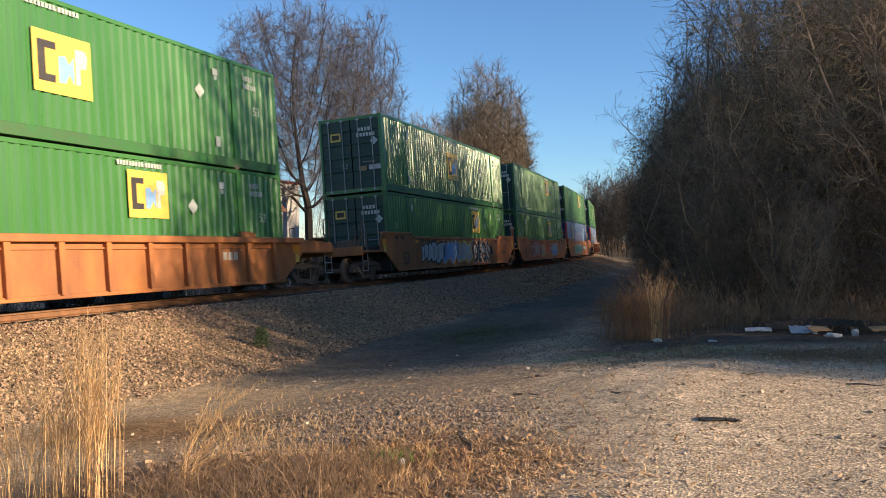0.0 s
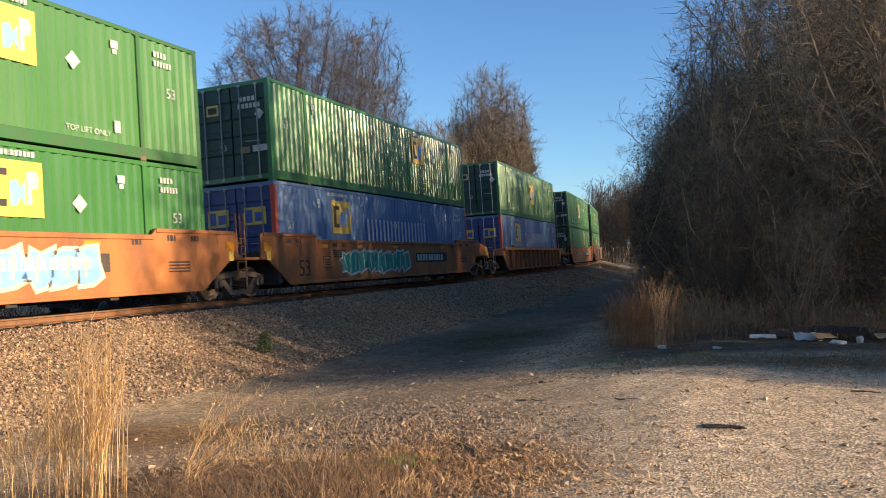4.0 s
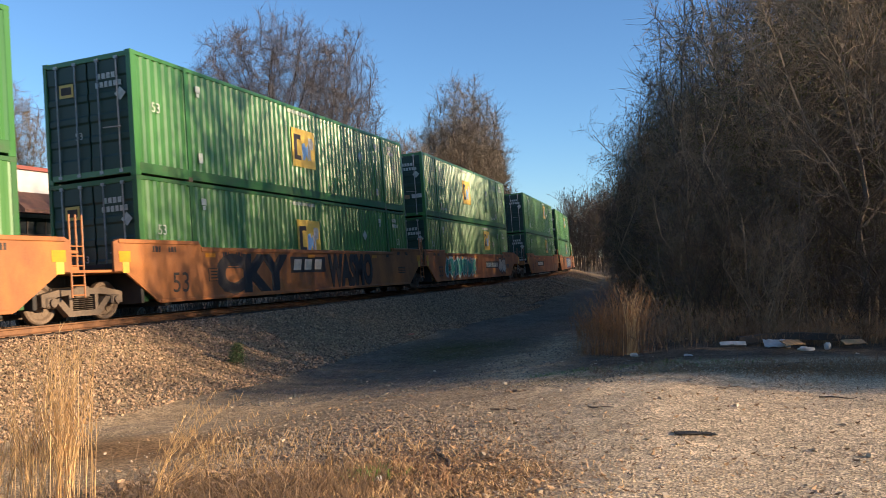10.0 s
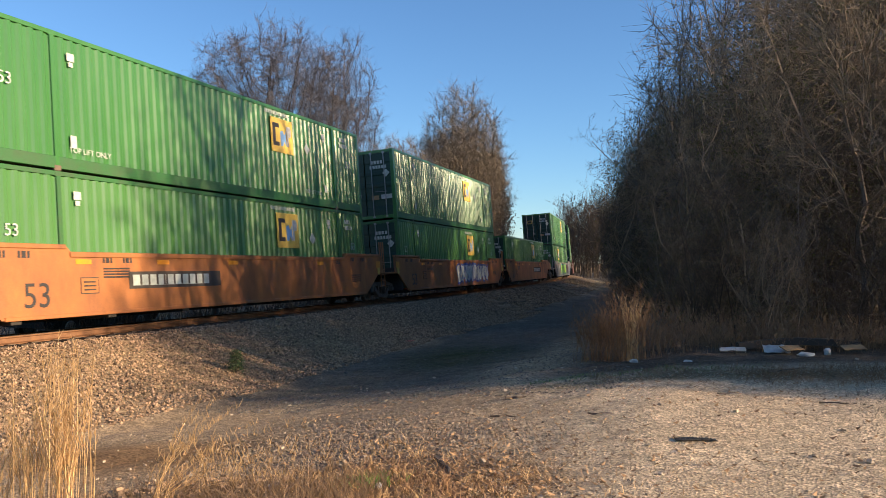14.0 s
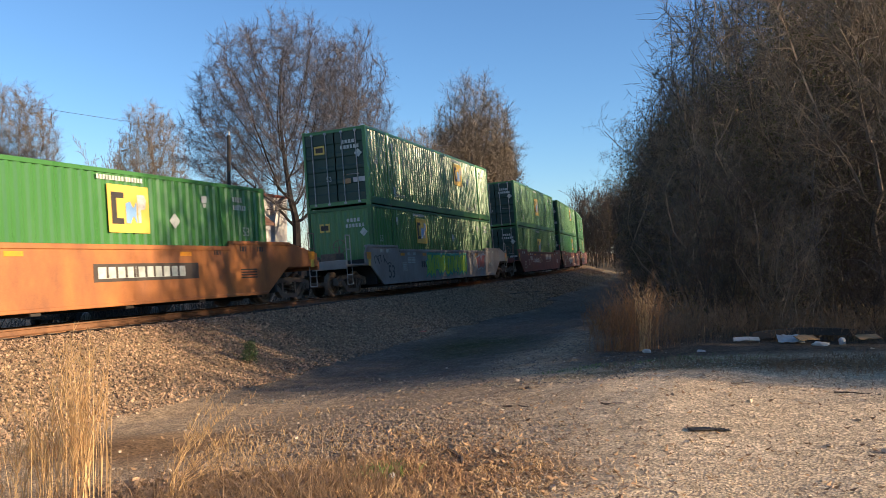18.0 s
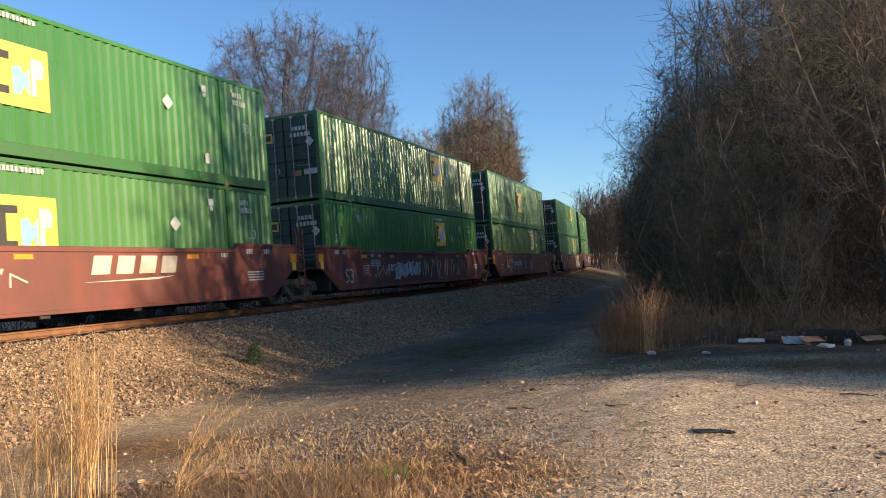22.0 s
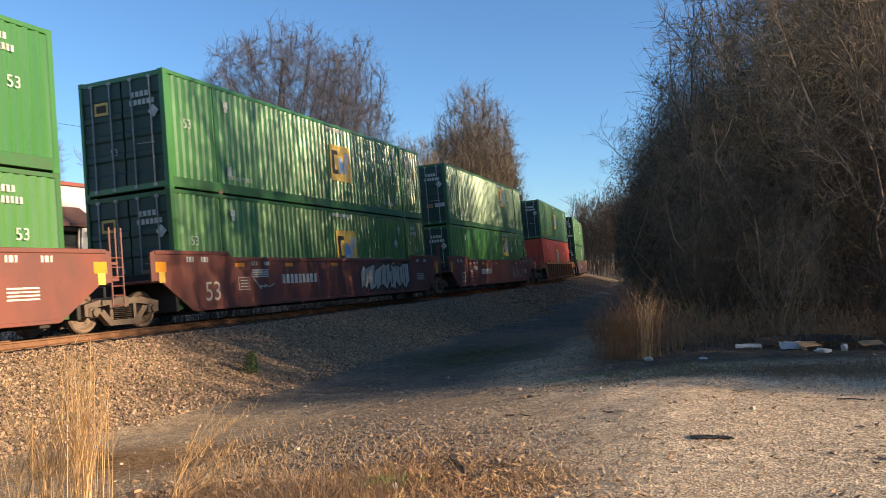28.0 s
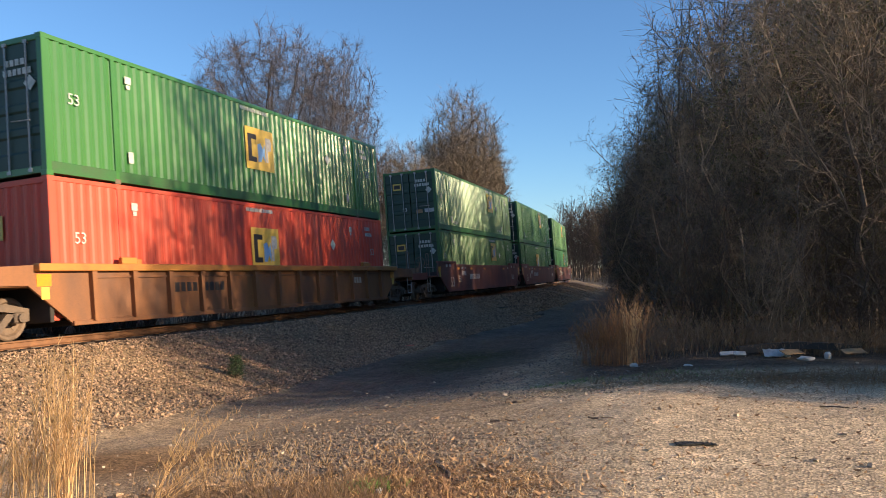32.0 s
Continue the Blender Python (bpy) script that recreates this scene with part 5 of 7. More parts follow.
def grow_crown(key, seed, fork, lobes, bark, twig, n=1500, step=0.42, kill=0.75, tip=0.008, spray=0.65, per=3, up=0.25, shell=0.45, power=2.25, stout=1.0, sub=3, bend_of=0.12):
    """A tree whose limbs divide until they fill its crown. fork: height of the first fork. lobes: ellipsoids x, y, z, rx, ry, rz that make up the crown."""
    def make():
        g = np.random.default_rng(seed)
        vol = np.array([l[3] * l[4] * l[5] for l in lobes])
        pick = g.choice(len(lobes), n, p=vol / vol.sum())
        L = np.array(lobes, float)[pick]
        q = g.normal(size=(n, 3))
        q /= np.linalg.norm(q, axis=1, keepdims=True)
        q *= (g.random(n) ** shell * g.uniform(0.86, 1.06, n))[:, None]
        goal = L[:, :3] + q * L[:, 3:]
        goal = goal[goal[:, 2] > fork * 0.75]
        pos, par = [], []
        p = np.array([0.0, 0.0, -0.2])
        while p[2] < fork:
            pos.append(p)
            par.append(len(pos) - 2)
            p = p + np.array([g.normal(0, 0.05), g.normal(0, 0.05), 1.0]) * step
        pos = np.array(pos)
        live = np.ones(len(goal), bool)
        d = np.linalg.norm(goal[:, None] - pos[None], axis=2)
        near, dist = d.argmin(1), d.min(1)
        for _ in range(130):
            idx = np.nonzero(live)[0]
            if not len(idx):
                break
            v = goal[idx] - pos[near[idx]]
            v /= np.maximum(np.linalg.norm(v, axis=1, keepdims=True), 1e-6)
            acc = np.zeros((len(pos), 3))
            np.add.at(acc, near[idx], v)
            full = np.bincount(np.array([q for q in par if q >= 0]), minlength=len(pos)) >= 3
            live[idx[full[near[idx]]]] = False
            src = np.unique(near[idx])
            src = src[~full[src]]
            if not len(src):
                break
            e = acc[src]
            e /= np.maximum(np.linalg.norm(e, axis=1, keepdims=True), 1e-6)
            e += g.normal(0, bend_of, e.shape)
            e[:, 2] += up * 0.4
            e /= np.linalg.norm(e, axis=1, keepdims=True)
            fresh = pos[src] + e * step
            base = len(pos)
            pos = np.concatenate([pos, fresh])
            par += src.tolist()
            dd = np.linalg.norm(goal[idx][:, None] - fresh[None], axis=2)
            m = dd.min(1)
            closer = m < dist[idx]
            near[idx[closer]] = base + dd.argmin(1)[closer]
            dist[idx[closer]] = m[closer]
            live[idx] = dist[idx] > kill
            if len(pos) > 14000:
                break
        par = np.array(par)
        load = np.zeros(len(pos))
        kids = np.zeros(len(pos), int)
        for i in range(len(pos) - 1, -1, -1):
            load[i] = max(load[i], tip ** power)
            if par[i] >= 0:
                load[par[i]] += load[i]
                kids[par[i]] += 1
        rad = load ** (1 / power) * stout
        child = np.nonzero(par >= 0)[0]
        # smooth the limbs a little
        for _ in range(2):
            s2 = pos.copy()
            mid = child[kids[child] == 1]
            only = np.full(len(pos), -1)
            only[par[child]] = child
            s2[mid] = pos[mid] * 0.5 + 0.25 * (pos[par[mid]] + pos[only[mid]])
            pos = s2
        a, b, ra, rb = pos[par[child]], pos[child], np.minimum(rad[par[child]], rad[child] * 1.35), rad[child]
        fat = rb > 0.022
        wood = [tube_mesh(a[fat], b[fat], ra[fat], rb[fat], 6)]
        thin = [tube_mesh(a[~fat], b[~fat], ra[~fat], rb[~fat], 3)]
        # sprays of fine twigs on the last limbs
        ends = child[rad[child] < tip * 3.6]
        root = np.repeat(ends, per)
        way = pos[root] - pos[par[root]]
        way /= np.linalg.norm(way, axis=1, keepdims=True)
        way += g.normal(0, 0.95, way.shape)
        way[:, 2] += up
        way /= np.linalg.norm(way, axis=1, keepdims=True)
        ln = spray * g.uniform(0.3, 1.6, len(root))[:, None]
        p0 = pos[root] - (pos[root] - pos[par[root]]) * g.random((len(root), 1))
        p1 = p0 + way * ln * 0.5
        way2 = way + g.normal(0, 0.25, way.shape) + np.array([0, 0, up * 0.5])
        way2 /= np.linalg.norm(way2, axis=1, keepdims=True)
        p2 = p1 + way2 * ln * 0.55
        w0 = np.full(len(root), tip * 0.8)
        thin += [tube_mesh(p0, p1, w0, w0 * 0.8, 3), tube_mesh(p1, p2, w0 * 0.8, w0 * 0.45, 3)]
        # and finer ones on those
        k = np.repeat(np.arange(len(root)), sub)
        f = g.random((len(k), 1))
        r0 = np.where(f < 0.5, p0[k] + (p1 - p0)[k] * f * 2, p1[k] + (p2 - p1)[k] * (f * 2 - 1))
        w3 = way[k] + g.normal(0, 0.6, (len(k), 3)) + np.array([0, 0, up * 0.6])
        w3 /= np.linalg.norm(w3, axis=1, keepdims=True)
        w4 = np.full(len(k), tip * 0.55)
        thin.append(tube_mesh(r0, r0 + w3 * ln[k] * g.uniform(0.3, 0.7, (len(k), 1)), w4, w4 * 0.5, 3))
        return merged("trunk", bark, wood), merged("twigs", twig, thin)
    return shared(("grown", key), make)


def grown_tree(name, meshes, label, category, group, leaves=None):
    p = thing(name, (0, 0, 0), label, category, group)
    part("trunk", meshes[0], p)
    part("crown", meshes[1], p)
    if leaves:
        part("leaves", leaves, p)
    return p


def add_leaves(sh, rng, centre, spread, n, size):
    for _ in range(n):
        p = Vector(centre) + Vector((rng.gauss(0, spread[0]), rng.gauss(0, spread[1]), rng.gauss(0, spread[2])))
        a = Vector((rng.gauss(0, 1), rng.gauss(0, 1), rng.gauss(0, 1))).normalized()
        b = a.orthogonal().normalized() * size * rng.uniform(0.5, 1.1)
        c = a.cross(b) * 0.5
        sh.add([p - b, p + c, p + b, p - c + a * size * 0.1], [(0, 1, 2, 3)])


def crown_leaves(key, seed, n_clumps, per, box, size, paint, spread=0.22):
    """Leaves in loose clumps through a box-shaped volume, thinner towards its rim."""
    def make():
        rng = random.Random(seed)
        sh = Shape()
        for _ in range(n_clumps):
            z = box[2] + (box[3] - box[2]) * rng.random()
            w = math.sin(math.pi * (0.15 + 0.75 * (z - box[2]) / (box[3] - box[2])))
            a, r = rng.uniform(0, math.tau), math.sqrt(rng.random()) * w
            add_leaves(sh, rng, (math.cos(a) * r * box[0], math.sin(a) * r * box[1], z), (spread, spread, spread * 0.8), per, size)
        return sh.mesh("leaves", paint)
    return shared(key, make)


def make_plant(name, spec, key, seed, bark, twig, label, category, group, leaves=None, kind=""):
    stems, twigs = plant_meshes(key, seed, spec, bark, twig)
    p = thing(name, (0, 0, 0), label, category, group, kind)
    part("trunk", stems, p)
    part("crown", twigs, p)
    if leaves:
        part("leaves", leaves, p)
    return p


def stand(x, y, scale=1.0, turn=None, sink=0.05, tall=1.0):
    r = random.uniform(0, 360) if turn is None else turn
    return Matrix.Translation((x, y, gz(x, y) - sink)) @ Matrix.Rotation(radians(r), 4, "Z") @ Matrix.Diagonal((scale, scale, scale * tall, 1))


def set_out(proto, places, first=True):
    """Puts a built plant at its first place, and copies at the others."""
    for i, m in enumerate(places):
        loc, rot, sca = m.decompose()
        if i == 0:
            proto.matrix_basis = m
        else:
            c = copy_thing(proto, Matrix.LocRotScale(loc, rot, None))
            c.scale = sca


# far side of the track: two large bare trees and their neighbours
set_out(grown_tree("bare_tree", grow_crown("big_a", 11, 3.6, [(-1.2, 0, 10.2, 5.9, 5.0, 7.0), (-2.8, 0, 8.6, 5.0, 4.0, 4.4), (1.4, 0, 10.0, 3.4, 4.0, 6.2)], "bark_dark", "twig_tip", n=4600, step=0.36, kill=0.46, per=6, spray=0.6, shell=0.42, tip=0.0085, power=1.95, up=0.12, bend_of=0.07, sub=5),
                   "tall leafless tree with a wide round grey-brown crown", "tree", "bare trees"), [stand(-9.9, 51, 1.0, 0)])
set_out(grown_tree("bare_tree", grow_crown("big_b", 12, 3.0, [(0, 0, 10.8, 2.9, 2.9, 6.4), (0.6, 0, 9.0, 2.6, 2.6, 4.5)], "bark_pale", "twig_tip", n=2400, step=0.34, kill=0.42, per=6, spray=0.55, up=0.25, tip=0.0085, power=1.98, bend_of=0.07, sub=4),
                   "tall leafless tree with pale limbs and a narrow crown", "tree", "bare trees"), [stand(-6.75, 53.6, 1.0, 0)])
set_out(grown_tree("bare_tree", grow_crown("round_a", 13, 1.6, [(0, 0, 7.6, 3.0, 3.0, 6.0)], "bark_pale", "twig_red", n=1900, step=0.34, kill=0.45, per=6, spray=0.6, up=0.35, tip=0.010, sub=4),
                   "leafless tree with a dense crown of pale brown twigs", "tree", "bare trees"),
        [stand(0.0, 66, 0.98, 10), stand(1.7, 67, 1.28, 80), stand(1.0, 72, 1.1, 200), stand(2.7, 69, 1.12, 300), stand(-1.5, 63, 0.8, 30), stand(-3.0, 62, 0.88, 130), stand(-4.6, 63, 0.84, 260),
         stand(-24, 64, 0.98, 40), stand(-33, 61, 1.05, 90)])
set_out(grown_tree("bare_tree", grow_crown("vine_b", 17, 1.6, [(0, 0, 7.2, 2.2, 2.2, 6.2)], "bark", "twig", n=1100, step=0.4, kill=0.5, per=5, spray=0.6, up=0.4, tip=0.011),
                   "leafless tree hung with dark dead vines", "tree", "bare trees",
                   crown_leaves("vine_leaves", 90, 1000, 18, (2.0, 2.0, 0.5, 12.4), 0.12, "conifer", 0.35)),
        [stand(4.0, 72, 0.98, 40), stand(4.5, 75, 0.95, 200), stand(4.2, 78, 0.9, 310)])
set_out(grown_tree("bare_tree", grow_crown("tawny_d", 18, 1.6, [(0, 0, 7.0, 2.6, 2.6, 5.4)], "bark_pale", "twig_red", n=1100, step=0.4, kill=0.5, per=5, spray=0.6, up=0.4, tip=0.011),
                   "leafless tree hung with tawny dead leaves", "tree", "bare trees",
                   crown_leaves("tawny_leaves", 91, 380, 14, (2.4, 2.4, 1.0, 11.0), 0.08, "tawny_leaf", 0.4)),
        [stand(0.9, 65.5, 1.0), stand(2.4, 66, 0.95)])
# low brown thicket behind the train
lo = make_plant("thicket_shrub", INNER, "thicket", 61, "twig_red", "twig_red", "leafless brown thicket shrub beyond the track", "shrub", "thicket beyond the track")
rng = random.Random(8)
set_out(lo, [stand(-10 + i * 0.55 + rng.uniform(-0.5, 0.5), 55 + i * 0.85 + rng.uniform(-1, 3), rng.uniform(0.8, 1.2)) for i in range(26)])
set_out(make_plant("bare_tree", FAR, "far_b", 29, "bark_pale", "twig_red", "distant leafless tree behind the shops", "tree", "trees behind the shops"),
        [stand(-38, 72, 0.85), stand(-33, 76, 0.8), stand(-35, 84, 0.95), stand(-28.5, 70, 0.65), stand(-44, 70, 0.8), stand(-26, 74, 0.6), stand(-22, 72, 0.55), stand(-19, 74, 0.55), stand(-48, 66, 0.9)])

# the brush along the road: a dense tangle with taller saplings standing in it
protos, inner, saplings = [], [], []
for k in range(5):
    lv = crown_leaves(("brush_leaves", k), 40 + k, 110, 16, (2.0, 2.0, 0.2, 5.6), 0.034, "olive", 0.32)
    protos.append(make_plant("brush_shrub", BRUSH, ("brush", k), 20 + k, ("twig", "twig_lit", "twig", "twig_grey", "twig_lit")[k], ("twig", "twig_lit", "twig", "twig_grey", "twig_lit")[k], "dense tangle of leafless brown brush with dull leaves", "shrub", "brush along the road", lv))
# inner shrubs take the dark twigs, so the thicket's shade is in their colour
for k in range(3):
    lv = crown_leaves(("inner_leaves", k), 70 + k, 110, 26, (2.1, 2.1, 0.2, 6.6), 0.042, "olive", 0.30)
    inner.append(make_plant("thick_shrub", INNER, ("inner", k), 30 + k, "twig", "twig", "dark leafy shrub in the brush, also unseen behind the lot", "shrub", "shrubs deep in the brush", lv))
for k in range(3):
    saplings.append(make_plant("sapling", SAPLING, ("sapling", k), 50 + k, "bark_pale" if k else "bark", "twig_grey" if k == 2 else "twig", "tall thin leafless sapling among the brush", "tree", "saplings along the road"))


def edge_x(y):
    """Where the brush begins on the right of the road."""
    return float(np.interp(y, [12, 14.5, 20, 30, 45, 60, 80, 100, 130], [7.0, 4.3, 4.9, 6.6, 9.9, 13.4, 18.2, 21.5, 24.0]))


def growth(y):
    """The brush stands low beside the lot and rises to a wood behind."""
    return float(np.interp(y, [14, 16, 17.5, 20.5, 29, 34, 60], [0.40, 0.46, 0.88, 1.15, 1.1, 0.82, 0.9]))


spots, deep, tall = [[] for _ in protos], [[] for _ in inner], [[] for _ in saplings]
rng = random.Random(5)
for row in range(8):
    y = 14.8 + row * 0.5 if row < 5 else 28.0
    while y < 96:
        x = edge_x(y) + (1.6 if y < 20 else 1.75) + row * 1.7 + rng.uniform(-0.5, 0.5)
        m = stand(x, y + rng.uniform(-0.4, 0.4), rng.uniform(0.92, 1.2) * (0.82 + 0.09 * row) * (growth(y) if row == 0 or y < 16.2 else max(growth(y), 0.76)), None, 0.1)
        if row == 0 or (row < 3 and not 18.5 < y < 28 and (row == 1 or y < 40)):
            spots[rng.randrange(5)].append(m)
        elif y > 34 or row < 3 or rng.random() < 0.35:
            deep[rng.randrange(3)].append(m)
        if row in (2, 3, 5) and rng.random() < 0.75 and y < 70 and x > 0.30 * y + 3.5:
            tall[rng.randrange(3)].append(stand(x + 0.6, y + 0.5, rng.uniform(0.85, 1.2) * growth(y), None, 0.1))
        y += 1.55 + 0.035 * (y - 14) + 0.36 * row
for x in np.arange(10.4, 27, 1.5):
    y0 = 11.2 - 0.425 * (x - 3.7) + 2.3
    for row in range(2):
        if rng.random() < 0.2:
            continue
        (spots[rng.randrange(5)] if row == 0 else deep[rng.randrange(3)]).append(stand(x + rng.uniform(-0.4, 0.4) + row * 0.8, y0 + row * 1.9 + rng.uniform(-0.3, 0.3), rng.uniform(0.62, 0.82), None, 0.1))
# unseen shrubs added behind the lot to keep skylight off the shaded sides
for i in range(44):
    az, r = radians(128 + 2.4 * i), rng.uniform(24, 31)
    deep[i % 3].append(stand(r * math.sin(az), r * math.cos(az), rng.uniform(1.0, 1.25), None, 0.1))
for p, s in zip(protos + inner + saplings, spots + deep + tall):
    set_out(p, s)
# spreading small trees with pale limbs at the front of the brush
ARCH = grown_tree("small_tree", grow_crown("arch", 53, 1.3, [(0, 0, 4.6, 3.0, 2.6, 3.4), (-1.0, 0, 6.4, 2.6, 2.4, 2.2)], "bark_pale", "twig_lit", n=620, step=0.32, kill=0.6, per=3, spray=0.75, up=0.1, tip=0.009, shell=0.6, bend_of=0.2, sub=3, stout=1.15),
                  "small leafless tree with pale arching limbs at the brush", "tree", "small trees in the brush", crown_leaves("arch_leaves", 95, 150, 16, (2.6, 2.4, 1.5, 7.8), 0.034, "olive", 0.4))
set_out(ARCH, [stand(8.6, 16.4, 0.95, 0), stand(9.9, 18.2, 1.2, 60), stand(9.0, 21.8, 1.25, 280), stand(9.6, 26.5, 1.25, 100)])
# the far flank of the brush is thick with dark evergreen leaves
DARK = grown_tree("evergreen_shrub", grow_crown("dark", 59, 0.8, [(0, 0, 4.0, 2.0, 2.0, 3.8)], "bark_dark", "twig", n=420, step=0.35, kill=0.55, per=3, spray=0.6, tip=0.009),
                  "dark evergreen shrub thick with small leaves", "shrub", "evergreen shrubs in the brush", crown_leaves("dark_leaves", 96, 420, 26, (2.0, 2.0, 0.3, 7.9), 0.05, "foliage", 0.28))
set_out(DARK, [stand(edge_x(y) + 1.2 + 0.5 * (k % 3), y, 0.8 + 0.09 * (k % 4)) for k, y in enumerate((27.5, 30, 32.5, 35.5, 38.5, 42, 46, 50.5, 55))])
# far bend: the woods close the view
far = make_plant("bare_tree", FAR, "far_a", 19, "bark", "twig", "leafless brown tree in the woods at the bend", "tree", "woods at the bend")
rng = random.Random(9)
places = []
while len(places) < 100:
    az, r = radians(rng.uniform(5.2, 14)), rng.uniform(98, 185)
    x, y = r * math.sin(az), r * math.cos(az)
    side = float(to_line([x], [y])[1][0])
    if abs(side) > 7 and not (r < 120 and -30 < side < 9):
        places.append(stand(x, y, rng.uniform(0.75, 0.95) * (0.8 + 0.2 * r / 110)))
set_out(far, places)
# trees beyond the lot, and the high wood in the brush, whose shadows reach the train
vine = lambda k: crown_leaves(("hung_leaves", k), 93 + k, (40, 100, 100)[k], 56, (2.8, 2.8, 3.0, 13.0), 0.05, "olive", 0.30)
WOODS = [grown_tree("bare_tree", grow_crown(("wood", k), 39 + k, 2.2, [(0, 0, 8.6, 3.3, 3.3, 6.2)], ("bark", "bark_dark", "bark")[k], ("twig_grey", "twig_lit", "twig_grey")[k], n=1000, step=0.42, kill=0.55, per=3, spray=0.6, up=0.3, tip=0.012, sub=1),
                    ("tall leafless tree with a dense twiggy crown", "tall leafless tree hung with dead vines in the brush", "tall leafless tree hung with dead vines in the brush")[k], "tree", "trees in the brush", vine(k)) for k in range(3)]
rng = random.Random(15)
wood = [[], [], []]
for i in range(27):
    p, _h = beside(2.0 + i * 2.1, (14.0, 16.8, 19.4)[i % 3] + rng.uniform(-0.6, 0.6))
    if p.y > 18.5 and p.x > edge_x(p.y) + 3.6 and (i > 12 or i % 2):
        wood[(i * 2 + i // 3) % 3].append(stand(p.x, p.y, rng.uniform(0.78, 0.98)))
# three unseen trees right of the lot, added to shade the brush
for x, y, k, g in ((21.0, 10.2, 1, 0.72), (17.0, 11.8, 0, 0.56), (25.5, 9.4, 2, 0.85)):
    wood[k].append(stand(x, y, g))
for i in range(11):
    p, _h = beside(17.0 + i * 3.6, 11.8 + rng.uniform(0, 1.6))
    wood[1 + i % 2].append(stand(p.x, p.y, rng.uniform(0.62, 0.76)))
for x, y, k in ((12.6, 34, 0), (9.6, 27.5, 0), (13, 27, 0), (17, 30, 1), (19.5, 44, 0), (18, 24, 0)):
    wood[k].append(stand(x, y, rng.uniform(0.8, 1.0)))
for i in range(9):
    y = 58 + i * 5.0
    wood[i % 3].append(stand(edge_x(y) + rng.uniform(3.5, 7), y, rng.uniform(0.8, 0.95)))
HIGH = grown_tree("bare_tree", grow_crown("high", 47, 7.0, [(0, 0, 11.3, 3.4, 3.4, 3.7)], "bark", "twig_grey", n=700, step=0.42, kill=0.6, per=2, spray=0.7, up=0.3, tip=0.013, sub=0),
                  "tall tree with a high vine-hung crown behind the brush", "tree", "trees in the brush", crown_leaves("high_leaves", 97, 95, 60, (3.0, 3.0, 8.2, 14.6), 0.055, "olive", 0.34))
high = []
for i in range(1, 6):
    p, _h = beside(0.6 + i * 4.4, (17.2, 20.6)[i % 2] + rng.uniform(-0.8, 0.8))
    high.append(stand(p.x, p.y, rng.uniform(0.9, 1.1)))
high.append(stand(34.0, 9.5, 1.32))
set_out(HIGH, high)
for p, spots_of in zip(WOODS, wood):
    set_out(p, spots_of)

# ---------------- beyond the track ----------------
def make_store():
    """A long low shop front that stands along the track, with shingled awnings over its bays. Its own x runs along the front, -y faces the track."""
    k = 0.95
    x0, y0 = -19.35 * k, 35.3 * k
    base = gz(-16, 45)
    at = Matrix.Translation((x0, y0, EYE.z + (base - 0.05 - EYE.z) * k)) @ Matrix.Rotation(math.atan2(22.4, 8.5), 4, "Z") @ Matrix.Diagonal((k, k, k, 1))
    top = 5.65 - base
    store = thing("store_building", at, "long low white shop with red roof trim and brown awnings", "building")
    part("wall", Shape().box(-16, 22, 0.0, 12, -1.6, top - 0.12, 0.02).mesh("wall", "wall"), store, label="stained white wall")
    part("roof_trim", Shape().box(-16.15, 22.15, -0.12, 12.1, top - 0.12, top + 0.06, 0.02).mesh("roof_trim", "redtrim"), store, label="dull red roof edge")
    bays = [(-10.6, -6.6), (-5.2, -1.2), (0.2, 3.6), (4.0, 6.4), (6.9, 9.6), (11.2, 14.2), (15.6, 18.6)]
    for i, (a, b) in enumerate(bays):
        w = b - a
        aw = part("awning", Shape().prism([(0, 3.32), (w, 3.32), (w, 3.42), (w - 0.12, 4.15), (0.12, 4.15), (0, 3.42)], -0.10, -0.02).mesh("awning", "awning"), store, (a, 0, 0), label="rust-brown shingled awning")
        slope = Shape().add([(0, -1.25, 3.32), (w, -1.25, 3.32), (w - 0.1, -0.1, 4.15), (0.1, -0.1, 4.15), (0, -1.25, 3.18), (w, -1.25, 3.18), (w, -0.1, 3.18), (0, -0.1, 3.18)],
                            [(0, 1, 2, 3), (4, 5, 1, 0), (5, 6, 2, 1), (7, 4, 0, 3), (7, 6, 5, 4)])
        part("awning_slope", slope.mesh("awning_slope", "awning"), aw)
        win = part("window", Shape().box(0.15, w - 0.15, -0.05, 0.04, 0.5 if i % 2 else 0.05, 3.0, 0.01).mesh("window", "glass"), store, (a, 0, 0), label="dark shop window")
        for k in range(4):
            x = 0.15 + k * (w - 0.36) / 3
            part("mullion", shared(("mull", i % 2), lambda: Shape().box(0, 0.07, -0.09, -0.045, 0.5 if i % 2 else 0.05, 3.0).mesh("mullion", "wall" if i % 2 else "darkwood")), win, (x, 0, 0))
        part("transom", Shape().box(0.15, w - 0.15, -0.09, -0.045, 2.2, 2.28).mesh("transom", "wall" if i % 2 else "darkwood"), win)
    for a in (-5.9, -0.5, 3.8, 6.65, 10.4, 14.9):
        part("pilaster", shared("pil", lambda: Shape().box(-0.17, 0.17, -0.12, -0.001, -0.2, 3.3, 0.01).mesh("pilaster", "wall")), store, (a, 0, 0))
    return store


make_store()


